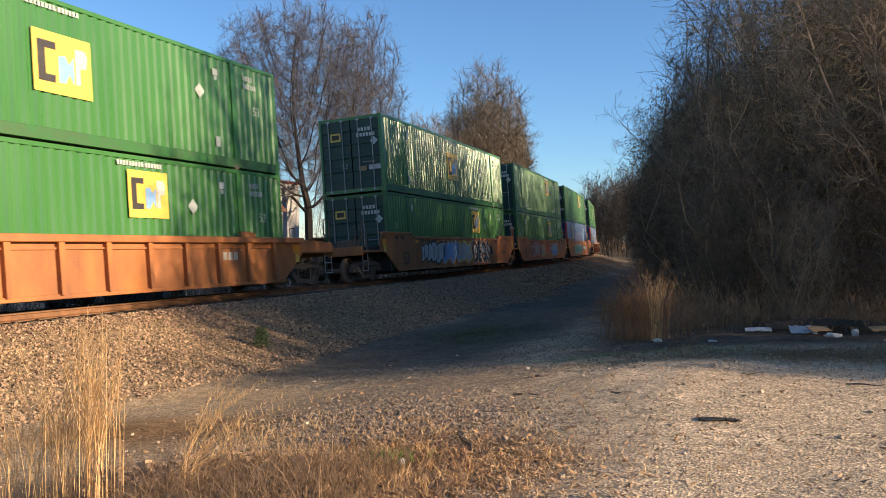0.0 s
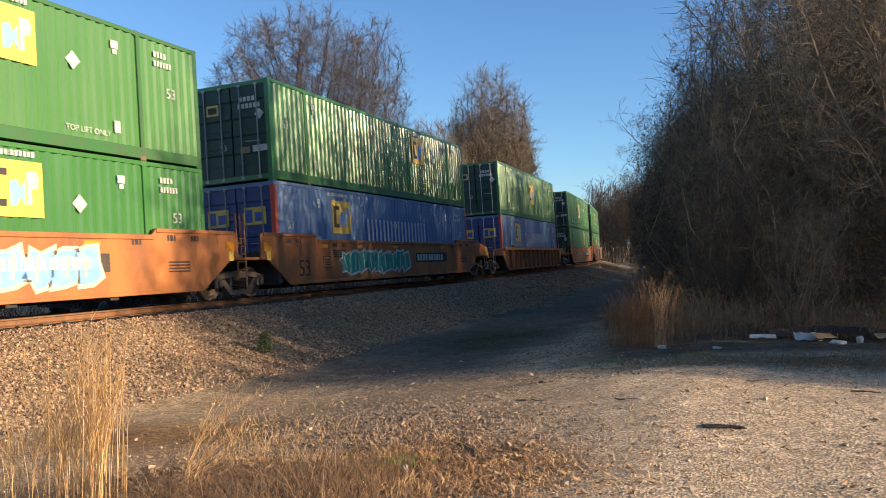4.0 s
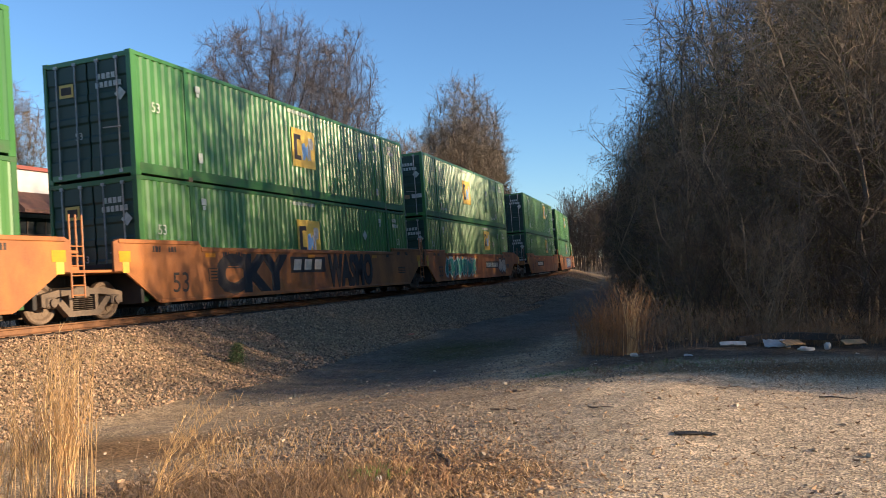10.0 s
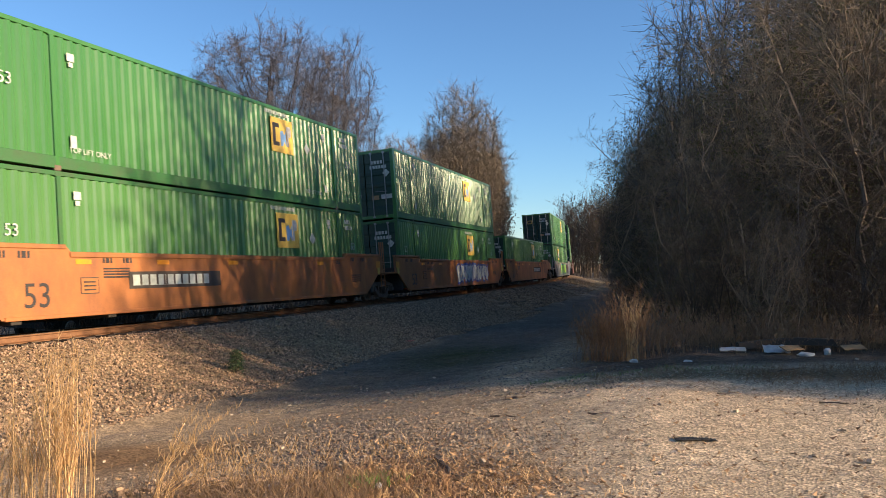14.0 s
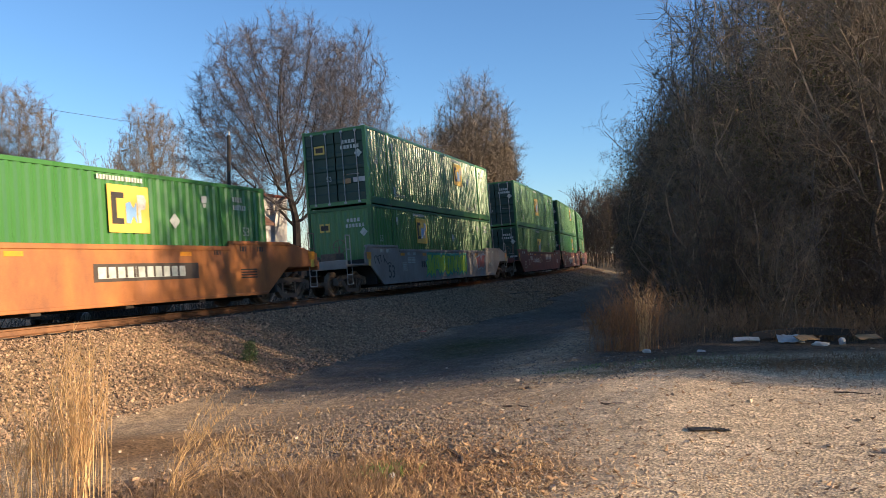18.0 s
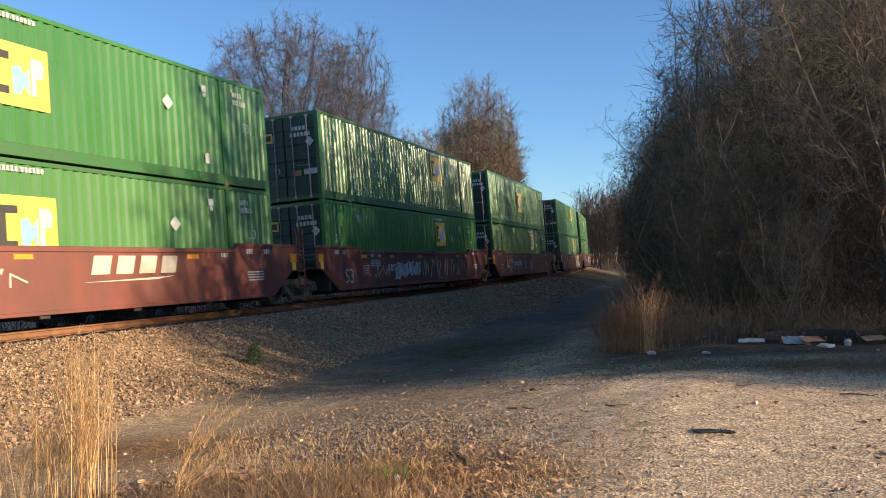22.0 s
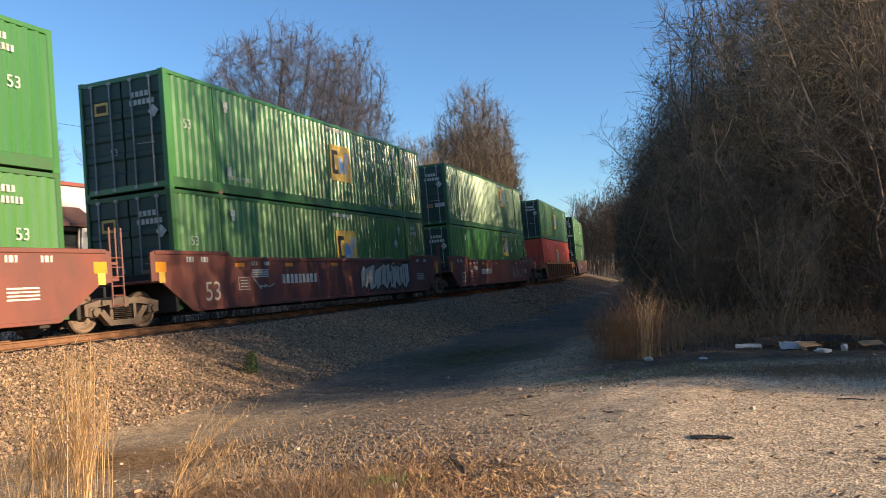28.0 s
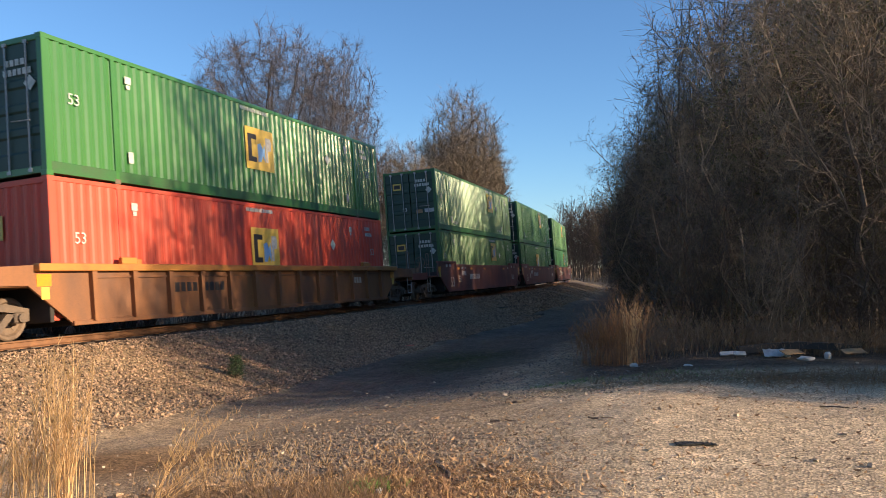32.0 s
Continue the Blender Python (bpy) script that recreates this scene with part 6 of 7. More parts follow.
def make_pole():
    x, y = -9.08, 32.5
    pole = thing("utility_pole", (x, y, gz(x, y) - 0.3), "dark weathered timber utility pole beyond the track", "utility pole")
    h = 6.45 - gz(x, y) + 0.3
    part("post", Shape().tube((0, 0, 0), (0, 0, h), 0.095, 0.07, n=10).mesh("post", "darkwood"), pole)
    part("insulator", Shape().tube((0, 0, h), (0, 0, h + 0.16), 0.04, 0.03, n=8).mesh("insulator", "litter"), pole)
    pts = [Vector((0, 0, h + 0.05))]
    for i in range(1, 25):
        f = i / 24
        pts.append(Vector((-9.5 * f, -46 * f, h + 0.05 + 0.9 * f - 1.6 * math.sin(f * math.pi))))
    sh = Shape()
    for a, b in zip(pts, pts[1:]):
        sh.tube(a, b, 0.007, n=4, caps=False)
    part("wire", sh.mesh("wire", "rubber"), pole, label="thin black overhead wire")


make_pole()


def make_van():
    """A dark sport-utility car parked before the shops."""
    x, y = -11.4, 25.8
    van = thing("parked_car", Matrix.Translation((x, y, gz(x, y))) @ Matrix.Rotation(radians(69), 4, "Z"), "dark parked sport-utility car before the shops", "car")
    body = [(-2.35, 0.42), (-2.4, 0.95), (-2.2, 1.12), (-1.1, 1.2), (-0.55, 1.66), (0.2, 1.78), (1.5, 1.76), (2.15, 1.6), (2.4, 1.1), (2.42, 0.5), (2.2, 0.36), (-2.1, 0.36)]
    bm = bmesh.new()
    vs = [bm.verts.new((a, -0.92, b)) for a, b in body]
    f = bm.faces.new(vs)
    r = bmesh.ops.extrude_face_region(bm, geom=[f])
    bmesh.ops.translate(bm, vec=(0, 1.84, 0), verts=[g for g in r["geom"] if isinstance(g, bmesh.types.BMVert)])
    for v in bm.verts:
        if v.co.z > 1.3:
            v.co.y *= 0.82
    bmesh.ops.recalc_face_normals(bm, faces=bm.faces)
    bmesh.ops.bevel(bm, geom=bm.edges[:], offset=0.07, segments=2, affect="EDGES")
    me = bpy.data.meshes.new("body")
    bm.to_mesh(me)
    bm.free()
    me.materials.append(M["carpaint"])
    part("body", me, van)
    for s in (-1, 1):
        part("side_window", Shape().prism([(-0.75, 1.22), (-0.42, 1.58), (1.9, 1.58), (2.1, 1.22)], s * 0.86 - 0.03, s * 0.86 + 0.03).mesh("side_window", "glass"), van)
        for wx in (-1.45, 1.5):
            w = part("wheel", shared("carwheel", lambda: Shape().lathe([(0.0, -0.1), (0.2, -0.1), (0.23, -0.08), (0.34, -0.1), (0.37, -0.06), (0.37, 0.06), (0.34, 0.1), (0.0, 0.1)], 18).mesh("wheel", "rubber")), van, (wx, s * 0.84, 0.37))
            part("rim", shared("carrim", lambda: Shape().lathe([(0.0, -0.115), (0.2, -0.115), (0.22, -0.1)], 14).lathe([(0.0, 0.115), (0.2, 0.115), (0.22, 0.1)], 14).mesh("rim", "galv")), w)
        part("head_light", Shape().box(-2.4, -2.3, s * 0.68 - 0.18, s * 0.68 + 0.18, 0.82, 0.98, 0.02).mesh("head_light", "litter"), van)
        part("tail_light", Shape().box(2.32, 2.42, s * 0.72 - 0.12, s * 0.72 + 0.12, 1.0, 1.25, 0.02).mesh("tail_light", "redtrim"), van)


M["carpaint"] = mat("black_car_paint", (0.02, 0.021, 0.024), (0.03, 0.03, 0.032), 0.22, scale=1.0, bump=0, speckle=0.03)
make_van()

# ---------------- loose stones ----------------
def scatter(name, material, xs, ys, sizes, flat, seed, lift=0.35, boxy=True):
    """Broken stones as one mesh: small lumps, turned and squashed at random, half sunk in the ground."""
    g = np.random.default_rng(seed)
    n = len(xs)
    if boxy:
        base = np.array([(x, y, z) for x in (-1, 1) for y in (-1, 1) for z in (-1, 1)], float) * 0.62
        quads = np.array([(0, 1, 3, 2), (4, 6, 7, 5), (0, 4, 5, 1), (2, 3, 7, 6), (0, 2, 6, 4), (1, 5, 7, 3)])
    else:
        base = np.array([(1, 0, 0), (-1, 0, 0), (0, 1, 0), (0, -1, 0), (0, 0, 1), (0, 0, -1)], float)
        quads = np.array([(0, 2, 4), (2, 1, 4), (1, 3, 4), (3, 0, 4), (2, 0, 5), (1, 2, 5), (3, 1, 5), (0, 3, 5)])
    k = len(base)
    v = base[None] * (1 + g.uniform(-0.38, 0.38, (n, k, 3)))
    v *= (sizes[:, None] * g.uniform(0.7, 1.25, (n, 3)) * np.array([1, 1, flat]))[:, None]
    a, b = g.uniform(0, math.tau, n), g.normal(0, 0.35, n)
    ca, sa, cb, sb = np.cos(a), np.sin(a), np.cos(b), np.sin(b)
    x, y, z = v[..., 0], v[..., 1], v[..., 2]
    y, z = y * cb[:, None] - z * sb[:, None], y * sb[:, None] + z * cb[:, None]
    x, y = x * ca[:, None] - y * sa[:, None], x * sa[:, None] + y * ca[:, None]
    zz = ground_z(xs, ys)
    v = np.stack([x + xs[:, None], y + ys[:, None], z + (zz + sizes * flat * lift)[:, None]], -1).reshape(-1, 3)
    f = (quads[None] + (np.arange(n) * k)[:, None, None]).reshape(-1, quads.shape[1])
    me = bpy.data.meshes.new(name)
    me.from_pydata(v.tolist(), [], f.tolist())
    me.materials.append(M[material])
    return new(name, me)


def along(seed, n, s0, s1, l0, l1, power=1.0):
    g = np.random.default_rng(seed)
    s = s0 + (s1 - s0) * g.random(n) ** power
    side = g.uniform(l0, l1, n)
    x, y, h = (np.interp(s, LINE_S, LINE[:, k]) for k in range(3))
    return x + np.sin(h) * side, y - np.cos(h) * side


G = np.random.default_rng(3)
_x, _y = along(31, 62000, -17, 24, 0.95, 5.3, 1.0)
tagged(scatter("ballast_stones", "stone", _x, _y, 0.014 + 0.026 * G.random(len(_x)) ** 1.6, 0.8, 32, boxy=False), "pale brown crushed stone on the track embankment", "ballast", kind="stuff")
_x, _y = along(33, 9000, 24, 75, 0.95, 4.8, 1.5)
tagged(scatter("ballast_stones", "stone", _x, _y, G.uniform(0.03, 0.065, len(_x)), 0.7, 34), "pale brown crushed stone on the far embankment", "ballast", kind="stuff")
_x, _y = along(35, 5000, -17, 40, -0.68, 0.68)
tagged(scatter("ballast_stones", "stone", _x, _y, G.uniform(0.025, 0.05, len(_x)), 0.7, 36, lift=1.2), "crushed stone between the rails", "ballast", kind="stuff")
# fine gravel of the lot, densest by the camera
_n = 110000
_d, _a = 3.6 + 12.0 * G.random(_n) ** 1.2, np.radians(G.uniform(-34, 34, _n))
_x, _y = _d * np.sin(_a), _d * np.cos(_a)
_pale = _x + 0.6 - 0.25 * (_y - 7) + G.normal(0, 0.35, _n) > 0.4
_keep = (_y < 12.3 + G.normal(0, 0.25, _n)) | (_x < 0.5)
_x, _y, _d, _pale = _x[_keep], _y[_keep], _d[_keep], _pale[_keep]
_soil = ((_x + 3.5) / 1.8) ** 2 + ((_y - 9.4) / 0.9) ** 2 < 1
for _pick, _m, _w in ((_pale, "pebble", "small pale grey-brown pebbles strewn over the lot"), (~_pale & ~_soil, "lot_stone", "small dark brown gravel towards the embankment")):
    tagged(scatter("gravel", _m, _x[_pick], _y[_pick], 0.0026 + 0.009 * G.random(int(_pick.sum())) ** 3.5 + 0.0004 * _d[_pick], 0.42, 38, boxy=False), _w, "gravel", kind="stuff")
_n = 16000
# these stones are coloured dark in place of the shade on the road
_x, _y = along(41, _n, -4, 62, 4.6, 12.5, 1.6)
tagged(scatter("road_gravel", "shaded_road_stone", _x, _y, 0.008 + 0.02 * G.random(_n) ** 2, 0.6, 42, boxy=False), "gravel along the track road, darkened for shade", "gravel", kind="stuff")
_n = 420
_d, _a = 4.5 + 12 * G.random(_n), np.radians(G.uniform(-32, 32, _n))
tagged(scatter("loose_stones", "pebble", _d * np.sin(_a), _d * np.cos(_a), 0.012 + 0.026 * G.random(_n) ** 3, 0.6, 39), "larger loose stones on the lot", "stone", kind="stuff")
# coarser gravel washed down between the lot and the dry grass
_n = 11000
_x, _y = G.normal(-0.9, 0.85, _n), G.normal(8.5, 0.9, _n)
tagged(scatter("coarse_gravel", "lot_stone", _x, _y, 0.007 + 0.015 * G.random(_n) ** 2, 0.7, 43, boxy=False), "coarse grey-brown gravel beside the dry grass", "gravel", kind="stuff")
# a heap of broken stone by the dry grass
_n = 600
_x, _y = G.normal(-2.4, 0.42, _n), G.normal(7.3, 0.2, _n)
tagged(scatter("stone_patch", "stone", _x, _y, G.uniform(0.02, 0.06, _n), 0.7, 40), "patch of broken stone beside the dry grass", "stone", kind="stuff")


# ---------------- grass and leaves ----------------
def blades(sh, rng, x, y, n, spread, tall, width, lean, toward=None, heads=0.0):
    """Thin bent blades that rise from one foot."""
    for _ in range(n):
        bx, by = x + rng.gauss(0, spread), y + rng.gauss(0, spread)
        bz = gz_fast(bx, by) - 0.02
        h = tall * rng.uniform(0.55, 1.08)
        az = rng.uniform(0, math.tau) if toward is None else toward + rng.gauss(0, 0.13)
        b = lean * rng.uniform(0.2, 1.3)
        wa = rng.uniform(0, math.pi)
        wx, wy = math.cos(wa) * width, math.sin(wa) * width
        prev = None
        segs = 4
        for i in range(segs + 1):
            f = i / segs
            off = h * b * f * f
            p = (bx + math.cos(az) * off, by + math.sin(az) * off, bz + h * (f - 0.32 * b * f * f))
            k = 1 - 0.75 * f
            row = ((p[0] - wx * k, p[1] - wy * k, p[2]), (p[0] + wx * k, p[1] + wy * k, p[2]))
            if prev:
                sh.add([*prev, *row], [(0, 1, 3, 2)])
            prev = row
        if rng.random() < heads:
            for j in range(16):
                f = 0.5 + 0.5 * rng.random()
                off = h * b * f * f
                px, py, pz = bx + math.cos(az) * off, by + math.sin(az) * off, bz + h * (f - 0.32 * b * f * f)
                aa, ll = rng.uniform(0, math.tau), rng.uniform(0.03, 0.075)
                q = (px + math.cos(aa) * ll * 0.5, py + math.sin(aa) * ll * 0.5, pz + ll)
                sh.add([(px - 0.003, py, pz), (px + 0.003, py, pz), (q[0] + 0.001, q[1], q[2]), (q[0] - 0.001, q[1], q[2])], [(0, 1, 2, 3)])


GX, GY = np.linspace(-9, 12, 211), np.linspace(2, 24, 221)
GRID = ground_z(*np.meshgrid(GX, GY))


def gz_fast(x, y):
    if not (-9 < x < 12 and 2 < y < 24):
        return gz(x, y)
    i, j = min(209, max(0, int((x + 9) * 10))), min(219, max(0, int((y - 2) * 10)))
    return float(GRID[j, i])


def grass(name, material, label, jobs, seed, category="grass"):
    rng = random.Random(seed)
    sh = Shape()
    for job in jobs:
        blades(sh, rng, *job)
    return tagged(new(name, sh.mesh(name, material)), label, category, kind="stuff")


R = random.Random(77)
# the tall golden clump
grass("tall_grass", "straw", "tall dry golden broom grass standing in a clump",
      [(-2.98, 5.95, 44, 0.07, 1.30, 0.0026, 0.17, None, 0.8), (-2.74, 5.9, 80, 0.05, 1.48, 0.0027, 0.12, None, 0.9), (-3.2, 6.0, 30, 0.12, 1.1, 0.0026, 0.24, None, 0.7),
       (-3.5, 5.9, 24, 0.14, 0.9, 0.0030, 0.28, None, 0.6), (-2.63, 6.05, 8, 0.03, 1.45, 0.0030, 0.08, None, 0.8), (-3.75, 6.3, 14, 0.2, 0.8, 0.0028, 0.3, None, 0.6)], 101)
grass("leaning_grass", "straw", "dry golden grass stalks that lean over in an arc",
      [(-2.27, 6.45, 26, 0.025, 1.2, 0.0036, 1.45, 0.15, 1.0), (-2.24, 6.5, 12, 0.04, 1.0, 0.0034, 1.6, 0.1, 0.9), (-2.30, 6.5, 8, 0.07, 0.75, 0.003, 0.3, 1.2, 0.6), (-2.0, 7.1, 6, 0.08, 0.6, 0.0026, 0.35, None, 0.4)], 102)
grass("matted_grass", "straw_b", "matted dry grass lying on the ground",
      [(R.uniform(-3.4, -0.9), R.uniform(5.2, 6.9), 9, 0.10, 0.6, 0.0034, 1.6) for _ in range(120)], 103)
grass("dry_weeds", "straw_b", "thin dry weeds across the edge of the lot",
      [(R.uniform(-2.6, -0.5), R.uniform(4.9, 7.2), 7, 0.12, 0.24, 0.0022, 0.7, None, 0.25) for _ in range(170)], 104)
grass("short_grass", "straw", "short dry grass on the lot",
      [(R.gauss(-0.2, 0.9), R.gauss(6.4, 0.9), 8, 0.12, 0.10, 0.003, 1.0) for _ in range(260)], 105)
grass("rusty_tufts", "tawny", "rust-brown tufts of dead grass on the lot",
      [(R.gauss(-0.45, 0.55), R.gauss(6.5, 0.8), 12, 0.05, R.uniform(0.08, 0.24), 0.0034, 1.1) for _ in range(110)], 116)
grass("golden_tufts", "straw", "golden tufts of dead grass among the rust-brown ones",
      [(R.gauss(-0.5, 0.6), R.gauss(6.6, 0.8), 12, 0.05, R.uniform(0.07, 0.2), 0.0034, 1.1) for _ in range(120)], 119)
grass("grey_tufts", "straw_b", "low brown tufts of dead grass in the gravel",
      [(R.gauss(0.1, 1.1), R.gauss(7.6, 0.9), 9, 0.05, R.uniform(0.05, 0.14), 0.003, 1.0) for _ in range(110)], 117)
grass("green_weed", "weed", "small fresh green weed in the dry grass",
      [(-0.62 + R.gauss(0, 0.12), 7.0 + R.gauss(0, 0.12), 10, 0.05, 0.15, 0.006, 0.9) for _ in range(26)], 106, "weed")
# the tawny clump on the corner of the brush, and the weeds before it
grass("corner_grass", "tawny", "tawny broom grass clump at the corner of the brush",
      [(2.75 + 0.11 * i + R.gauss(0, 0.05), 15.2 - 0.17 * i, 60, 0.10, (0.95, 1.1, 1.15, 1.0, 1.3, 1.45, 1.3)[i], 0.0028, 0.42, None, 0.7) for i in range(7)], 107)
# straw colour in place of the shaft of sunlight on this clump
grass("golden_tuft", "straw", "upright straw tuft coloured as sunlit tawny grass",
      [(3.33, 14.15, 60, 0.06, 1.15, 0.0034, 0.16, None, 0.8)], 118)
grass("brush_weeds", "straw_b", "dull brown weeds at the foot of the brush",
      [(3.5 + R.random() ** 1.1 * 6.0, 14.5 + R.uniform(-0.35, 1.6), 10, 0.2, R.uniform(0.3, 1.1), 0.0030, 0.95, None, 0.5) for _ in range(210)], 108)
grass("verge_grass", "straw_b", "short grass along the verge of the brush",
      [(2.2 + R.random() * 6.5, 12.0 + R.gauss(0, 0.35), 10, 0.12, 0.12, 0.0045, 0.9) for _ in range(260)], 109)
grass("verge_turf", "tawny", "reddish-brown dry turf along the verge",
      [(4.4 + R.random() * 4.6, 11.4 + R.gauss(0, 0.4), 10, 0.14, 0.16, 0.0036, 1.1) for _ in range(240)], 115)
grass("verge_green", "weed", "low green grass along the shaded verge",
      [(1.4 + R.random() * 3.6, 12.3 + R.gauss(0, 0.16), 9, 0.1, 0.07, 0.005, 0.9) for _ in range(130)], 110)


# added dark weeds that stand in for the shade seen under the train
for _k, (_a, _b) in enumerate(((-18, 10), (10, 40), (40, 75))):
    _xs, _ys = along(60 + _k, 300, _a, _b, -6.5, -2.6)
    grass("far_weeds", "twig", "dark weeds added beyond the track to blacken the gap", [(x, y, 10, 0.25, 1.05, 0.010, 0.5) for x, y in zip(_xs.tolist(), _ys.tolist())], 111 + _k)


def leaf_litter():
    rng = random.Random(55)
    sh = Shape()
    for _ in range(11000):
        if rng.random() < 0.55:
            x, y = rng.gauss(-0.35, 0.55), rng.gauss(6.8, 0.75)
        elif rng.random() < 0.5:
            x, y = rng.gauss(-1.0, 1.2), rng.gauss(7.2, 1.3)
        else:
            x, y = rng.uniform(-3, 5), rng.uniform(5, 12)
        z = gz_fast(x, y) + rng.uniform(0.004, 0.02)
        a, s = rng.uniform(0, math.tau), 0.009 + 0.026 * rng.random() ** 1.8
        c, d = math.cos(a) * s, math.sin(a) * s
        t = rng.uniform(-0.5, 0.5) * s
        sh.add([(x - c, y - d, z), (x + d * 0.5, y - c * 0.5, z + t), (x + c, y + d, z + rng.uniform(0, 1) * s), (x - d * 0.5, y + c * 0.5, z - t * 0.4)], [(0, 1, 2, 3)])
    return tagged(new("leaf_litter", sh.mesh("leaf_litter", "leaf")), "dead brown leaves strewn over the dry grass", "leaves", kind="stuff")


leaf_litter()


# ---------------- small things on the ground ----------------
def lump(name, material, at, size, label, category, seed, turn=0.0):
    """A crumpled, irregular scrap."""
    rng = random.Random(seed)
    bm = bmesh.new()
    bmesh.ops.create_icosphere(bm, subdivisions=2, radius=1.0)
    for v in bm.verts:
        v.co = Vector((v.co.x * size[0], v.co.y * size[1], max(v.co.z, -0.5) * size[2])) * rng.uniform(0.72, 1.2)
    me = bpy.data.meshes.new(name)
    bm.to_mesh(me)
    bm.free()
    me.materials.append(M[material])
    ob = new(name, me)
    x, y = at
    ob.matrix_basis = Matrix.Translation((x, y, gz(x, y) + size[2] * 0.42)) @ Matrix.Rotation(radians(turn), 4, "Z")
    return tagged(ob, label, category)


def slab(name, material, at, size, label, category, turn=0.0, tilt=0.0, lift=0.0):
    """A bent board or sheet."""
    rng = random.Random(int(at[0] * 100))
    n = 8
    sh = Shape()
    L, W, T = size
    for i in range(n + 1):
        x = -L / 2 + L * i / n
        w0, w1 = -W / 2 * rng.uniform(0.8, 1.1), W / 2 * rng.uniform(0.8, 1.1)
        z = 0.12 * L * math.sin(i / n * 3.0) * 0.3 + rng.uniform(-0.006, 0.006)
        sh.v += [(x, w0, z), (x, w1, z), (x, w1, z + T), (x, w0, z + T)]
    for i in range(n):
        for k in range(4):
            a, b = i * 4 + k, i * 4 + (k + 1) % 4
            sh.f.append((a, b, b + 4, a + 4))
    sh.f += [(3, 2, 1, 0), (n * 4, n * 4 + 1, n * 4 + 2, n * 4 + 3)]
    ob = new(name, sh.mesh(name, material))
    x, y = at
    ob.matrix_basis = Matrix.Translation((x, y, gz(x, y) + lift)) @ Matrix.Rotation(radians(turn), 4, "Z") @ Matrix.Rotation(radians(tilt), 4, "X")
    return tagged(ob, label, category)


lump("paper_scrap", "litter", (3.97, 13.08), (0.075, 0.04, 0.022), "small white paper scrap on the verge", "litter", 1)
lump("paper_scrap", "litter", (3.25, 13.7), (0.08, 0.04, 0.045), "crumpled white scrap at the foot of the grass", "litter", 2)
slab("foam_board", "litter", (5.03, 14.0), (0.46, 0.07, 0.03), "white broken board lying at the brush", "litter", 5, 55, 0.05)
slab("sheet_scrap", "litter", (5.75, 13.9), (0.42, 0.25, 0.012), "grey crumpled plastic sheet at the brush", "litter", -12, 25, 0.06)
slab("sheet_scrap", "card", (5.95, 13.75), (0.4, 0.2, 0.012), "torn brown sheet among the litter", "litter", 20, 18, 0.10)
lump("plastic_bag", "litter", (6.12, 13.6), (0.14, 0.08, 0.05), "crumpled pale plastic bag at the brush", "litter", 3)
lump("plastic_cup", "litter", (6.55, 13.75), (0.06, 0.06, 0.09), "dirty white cup lying at the brush", "litter", 4)
slab("cardboard_sheet", "card", (7.0, 13.75), (0.45, 0.16, 0.012), "brown cardboard sheet leaning in the weeds", "litter", 15, 25, 0.10)
slab("timber_beam", "darkwood", (6.3, 14.3), (2.2, 0.14, 0.12), "old dark timber lying along the brush", "timber", 3, 0, 0.03)


def make_branch(name, at, length, turn, label, seed, r=0.012):
    rng = random.Random(seed)
    sh = Shape()
    for i in range(7):
        q = (-length / 2 + length * i / 6, rng.uniform(-0.03, 0.03), rng.uniform(0.008, 0.03))
        k = r * (1 - 0.1 * i)
        sh.v += [(q[0], q[1] + k * math.cos(j * 1.047), q[2] + k * math.sin(j * 1.047)) for j in range(6)]
    sh.f = [(i * 6 + j, i * 6 + (j + 1) % 6, i * 6 + 6 + (j + 1) % 6, i * 6 + 6 + j) for i in range(6) for j in range(6)] + [(5, 4, 3, 2, 1, 0), (36, 37, 38, 39, 40, 41)]
    ob = new(name, sh.mesh(name, "bark"))
    ob.matrix_basis = Matrix.Translation((at[0], at[1], gz(*at) + 0.004)) @ Matrix.Rotation(radians(turn), 4, "Z")
    return tagged(ob, label, "stick")


make_branch("fallen_stick", (0.06, 7.3), 0.75, -75, "dark fallen stick on the gravel", 1, 0.022)
make_branch("fallen_stick", (0.32, 7.1), 0.5, 38, "thin pale fallen twig on the gravel", 2, 0.006)
make_branch("fallen_stick", (1.0, 10.9), 0.3, 10, "short dark stick on the gravel", 3, 0.02)
make_branch("fallen_stick", (0.75, 9.6), 0.35, -12, "short dark stick on the gravel", 4, 0.014)
make_branch("fallen_stick", (1.75, 8.9), 0.28, 5, "short dark stick on the gravel", 6, 0.012)
make_branch("fallen_stick", (4.6, 9.4), 0.4, -20, "dark twig lying on the gravel", 7, 0.012)
make_branch("fallen_stick", (3.6, 10.2), 0.35, 25, "dark twig lying on the gravel", 8, 0.01)
make_branch("fallen_stick", (5.2, 12.0), 0.9, 40, "pale bent twig on the verge", 5, 0.008)
for i, (x, y, t) in enumerate([(3.3, 40.5, 62), (3.9, 41.5, 55), (3.0, 42.2, 70), (4.4, 39.6, 50)]):
    make_branch("pale_stake", (x, y), 2.2, t, "pale stick lying on the embankment", 20 + i, 0.03)


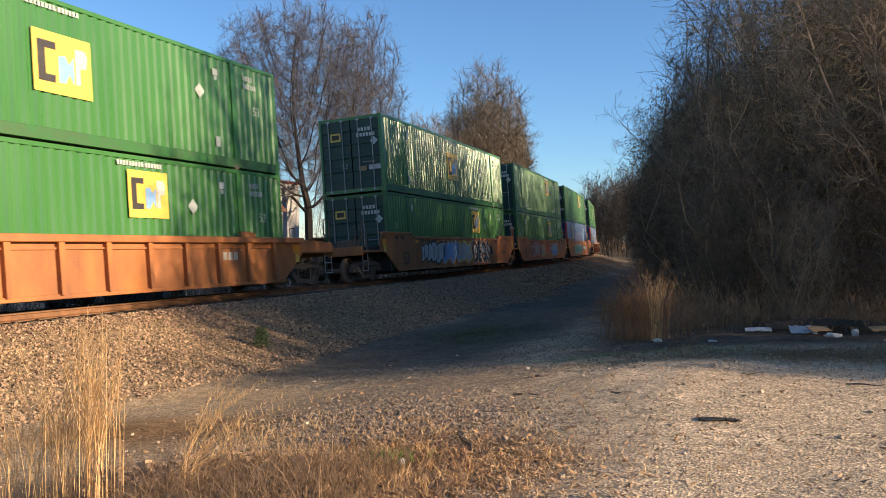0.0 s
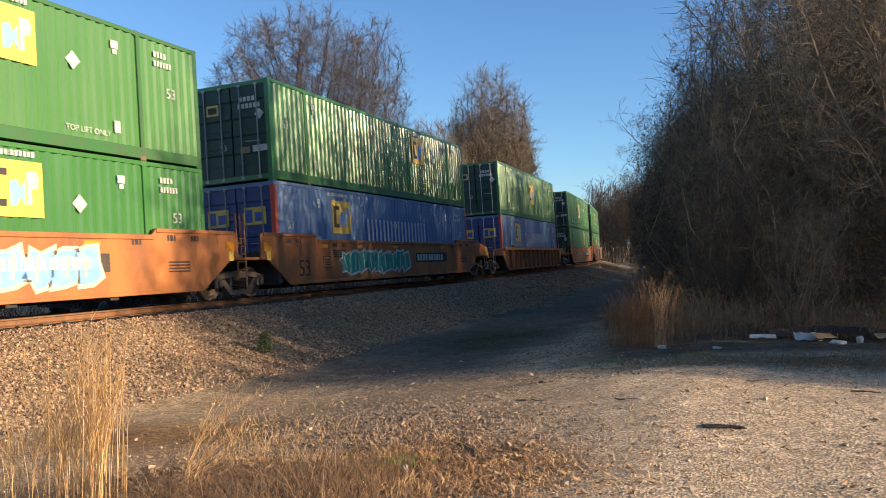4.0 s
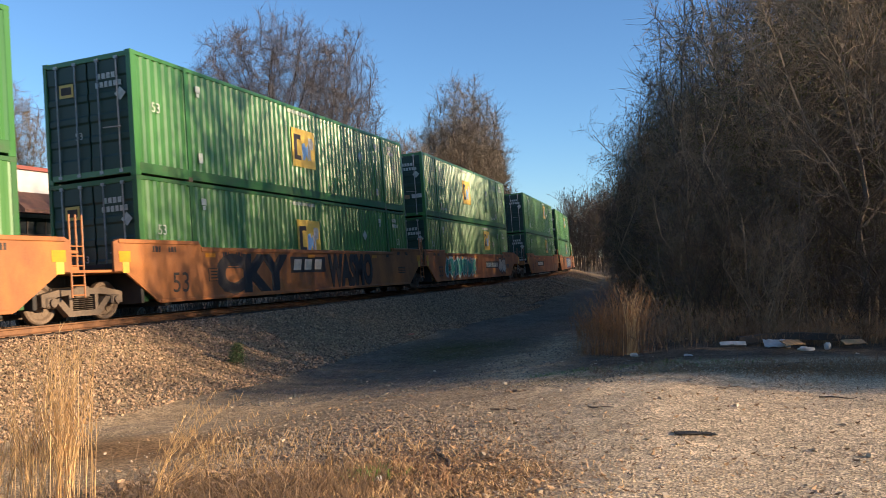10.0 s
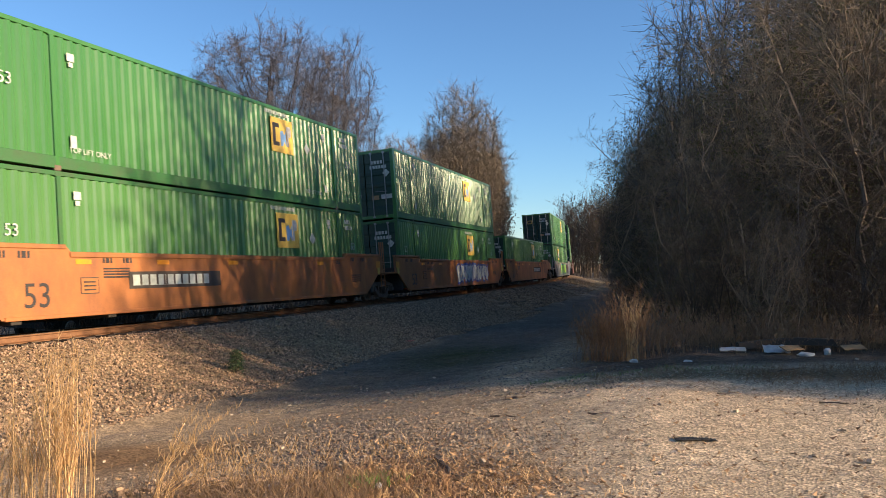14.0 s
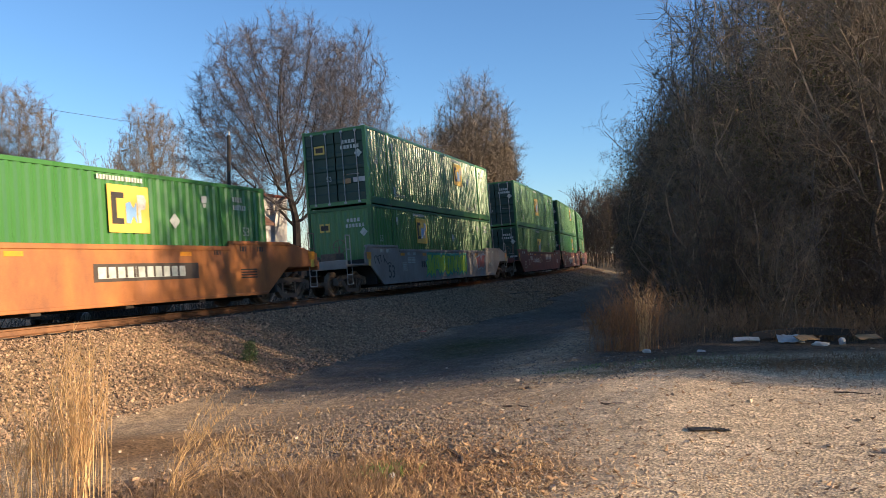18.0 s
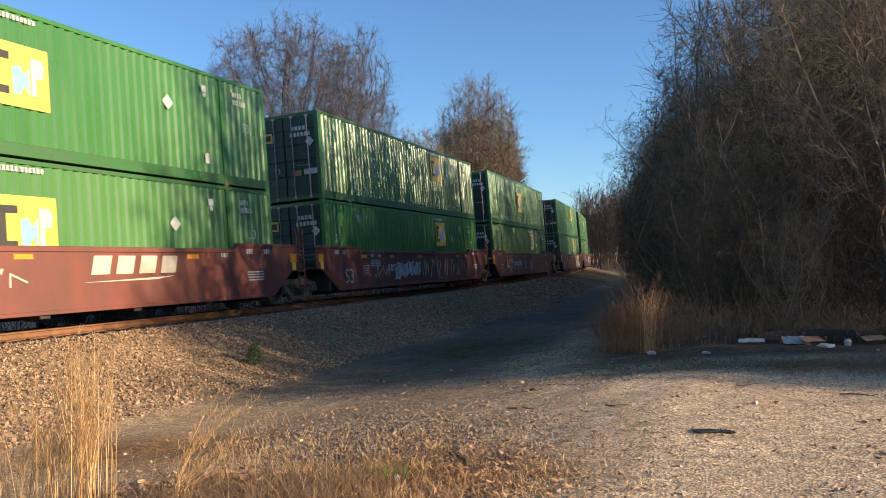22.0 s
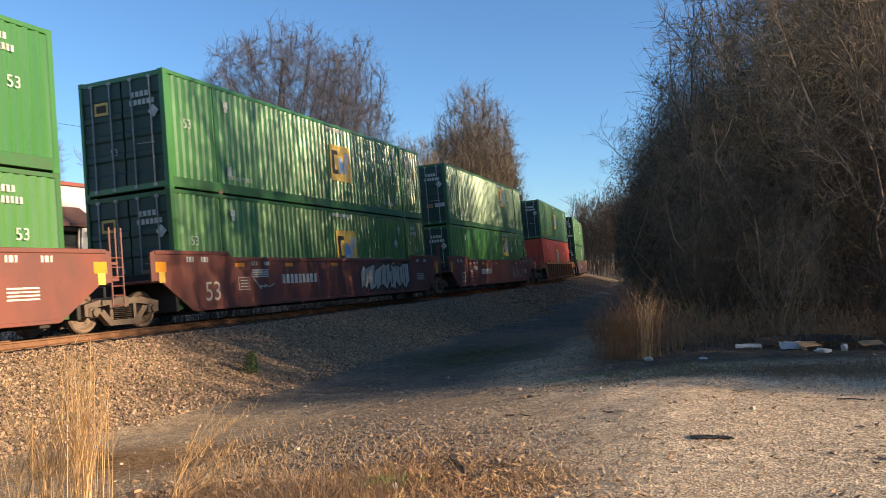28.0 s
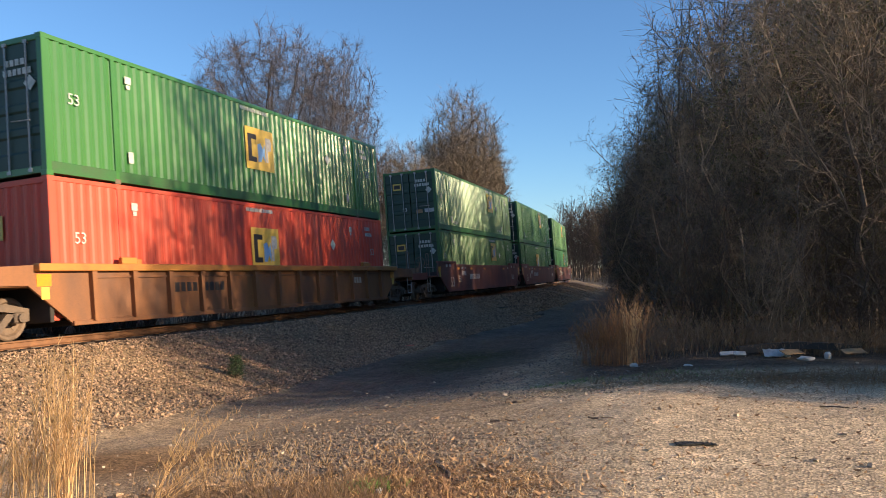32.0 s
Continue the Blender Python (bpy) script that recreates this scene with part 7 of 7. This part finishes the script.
def make_grate():
    """A strip of torn tyre tread lying on the gravel."""
    x, y = 2.4, 7.66
    tread = thing("tyre_scrap", Matrix.Translation((x, y, gz(x, y) + 0.005)) @ Matrix.Rotation(radians(-8), 4, "Z"), "torn strip of black tyre tread on the gravel", "tyre scrap")
    sh = Shape()
    n = 12
    for i in range(n + 1):
        f = i / n
        z = 0.010 * math.sin(f * 3.1)
        w = 0.052 + 0.012 * math.sin(7 * f) - 0.02 * f * f
        sh.v += [(-0.19 + 0.38 * f, -w, z), (-0.19 + 0.38 * f, w, z), (-0.19 + 0.38 * f, w - 0.006, z + 0.008), (-0.19 + 0.38 * f, 0.006 - w, z + 0.008)]
    for i in range(n):
        for k in range(4):
            a, b = i * 4 + k, i * 4 + (k + 1) % 4
            sh.f.append((a, b, b + 4, a + 4))
    sh.f += [(3, 2, 1, 0), (n * 4, n * 4 + 1, n * 4 + 2, n * 4 + 3)]
    part("carcass", sh.mesh("carcass", "rubber"), tread)
    for i in range(14):
        f = (i + 0.5) / 14
        part("tread_lug", shared(("lug", i % 3), lambda: Shape().box(-0.006, 0.006, -0.048 + 0.02 * (i % 3), 0.036, 0, 0.006, 0.002).mesh("tread_lug", "rubber")), tread, (-0.19 + 0.38 * f, 0, 0.010 * math.sin(f * 3.1) + 0.007), random.uniform(-28, 28))


make_grate()
lump("marking_paint", "marking", (-0.95, 24.07), (0.16, 0.2, 0.012), "splash of red-orange marking paint on the stones", "paint mark", 9)
lump("pale_stone", "litter", (-0.52, 6.85), (0.05, 0.04, 0.035), "pale stone beside the green weed", "stone", 10)


def make_bush():
    """The small evergreen seedling on the embankment."""
    x, y = -4.23, 16.68
    bush = thing("cedar_seedling", (x, y, gz(x, y) - 0.02), "small dark green cedar seedling in the ballast", "shrub")
    rng = random.Random(6)
    stem = Shape()
    stem.tube((0, 0, 0), (0.01, 0, 0.5), 0.012, 0.004, n=5)
    needles = Shape()
    for i in range(46):
        f = 0.06 + 0.9 * i / 46
        az, r = i * 2.4, 0.17 * (1 - 0.65 * f)
        q = Vector((math.cos(az) * r, math.sin(az) * r, f * 0.5 + 0.07))
        stem.tube((0, 0, f * 0.5), q, 0.003, 0.002, n=3)
        add_leaves(needles, rng, q * 0.85, (0.035, 0.035, 0.03), 26, 0.022)
    part("stem", stem.mesh("stem", "bark"), bush)
    part("foliage", needles.mesh("foliage", "weed_dark"), bush)


M["weed_dark"] = mat("cedar_needles", (0.045, 0.085, 0.025), (0.08, 0.10, 0.03), 0.6, scale=6, bump=0, rnd=0.3, island=True)
make_bush()

# ---------------- what moves ----------------
def motions():
    times = [0.0, 1 / 30] + [0.5 * i for i in range(1, 64)] + [32 - 1 / 30, 32.0]
    for ob, q, lift in TRAIN:
        up = Matrix.Translation((0, 0, lift))
        walk(ob, [(t, unit_pose(q - SPEED * t) @ up) for t in times])
    # every wheel rolls at the same rate, so all share the keys of one
    first = SPINNERS[0]
    walk(first, [(i / 30, Matrix.Rotation(-SPEED / 0.4255 * i / 30, 4, "Y")) for i in range(961)])
    for w in SPINNERS[1:]:
        w.rotation_mode = "QUATERNION"
        w.animation_data_create()
        w.animation_data.action = first.animation_data.action
        w.animation_data.action_slot = first.animation_data.action_slot


motions()
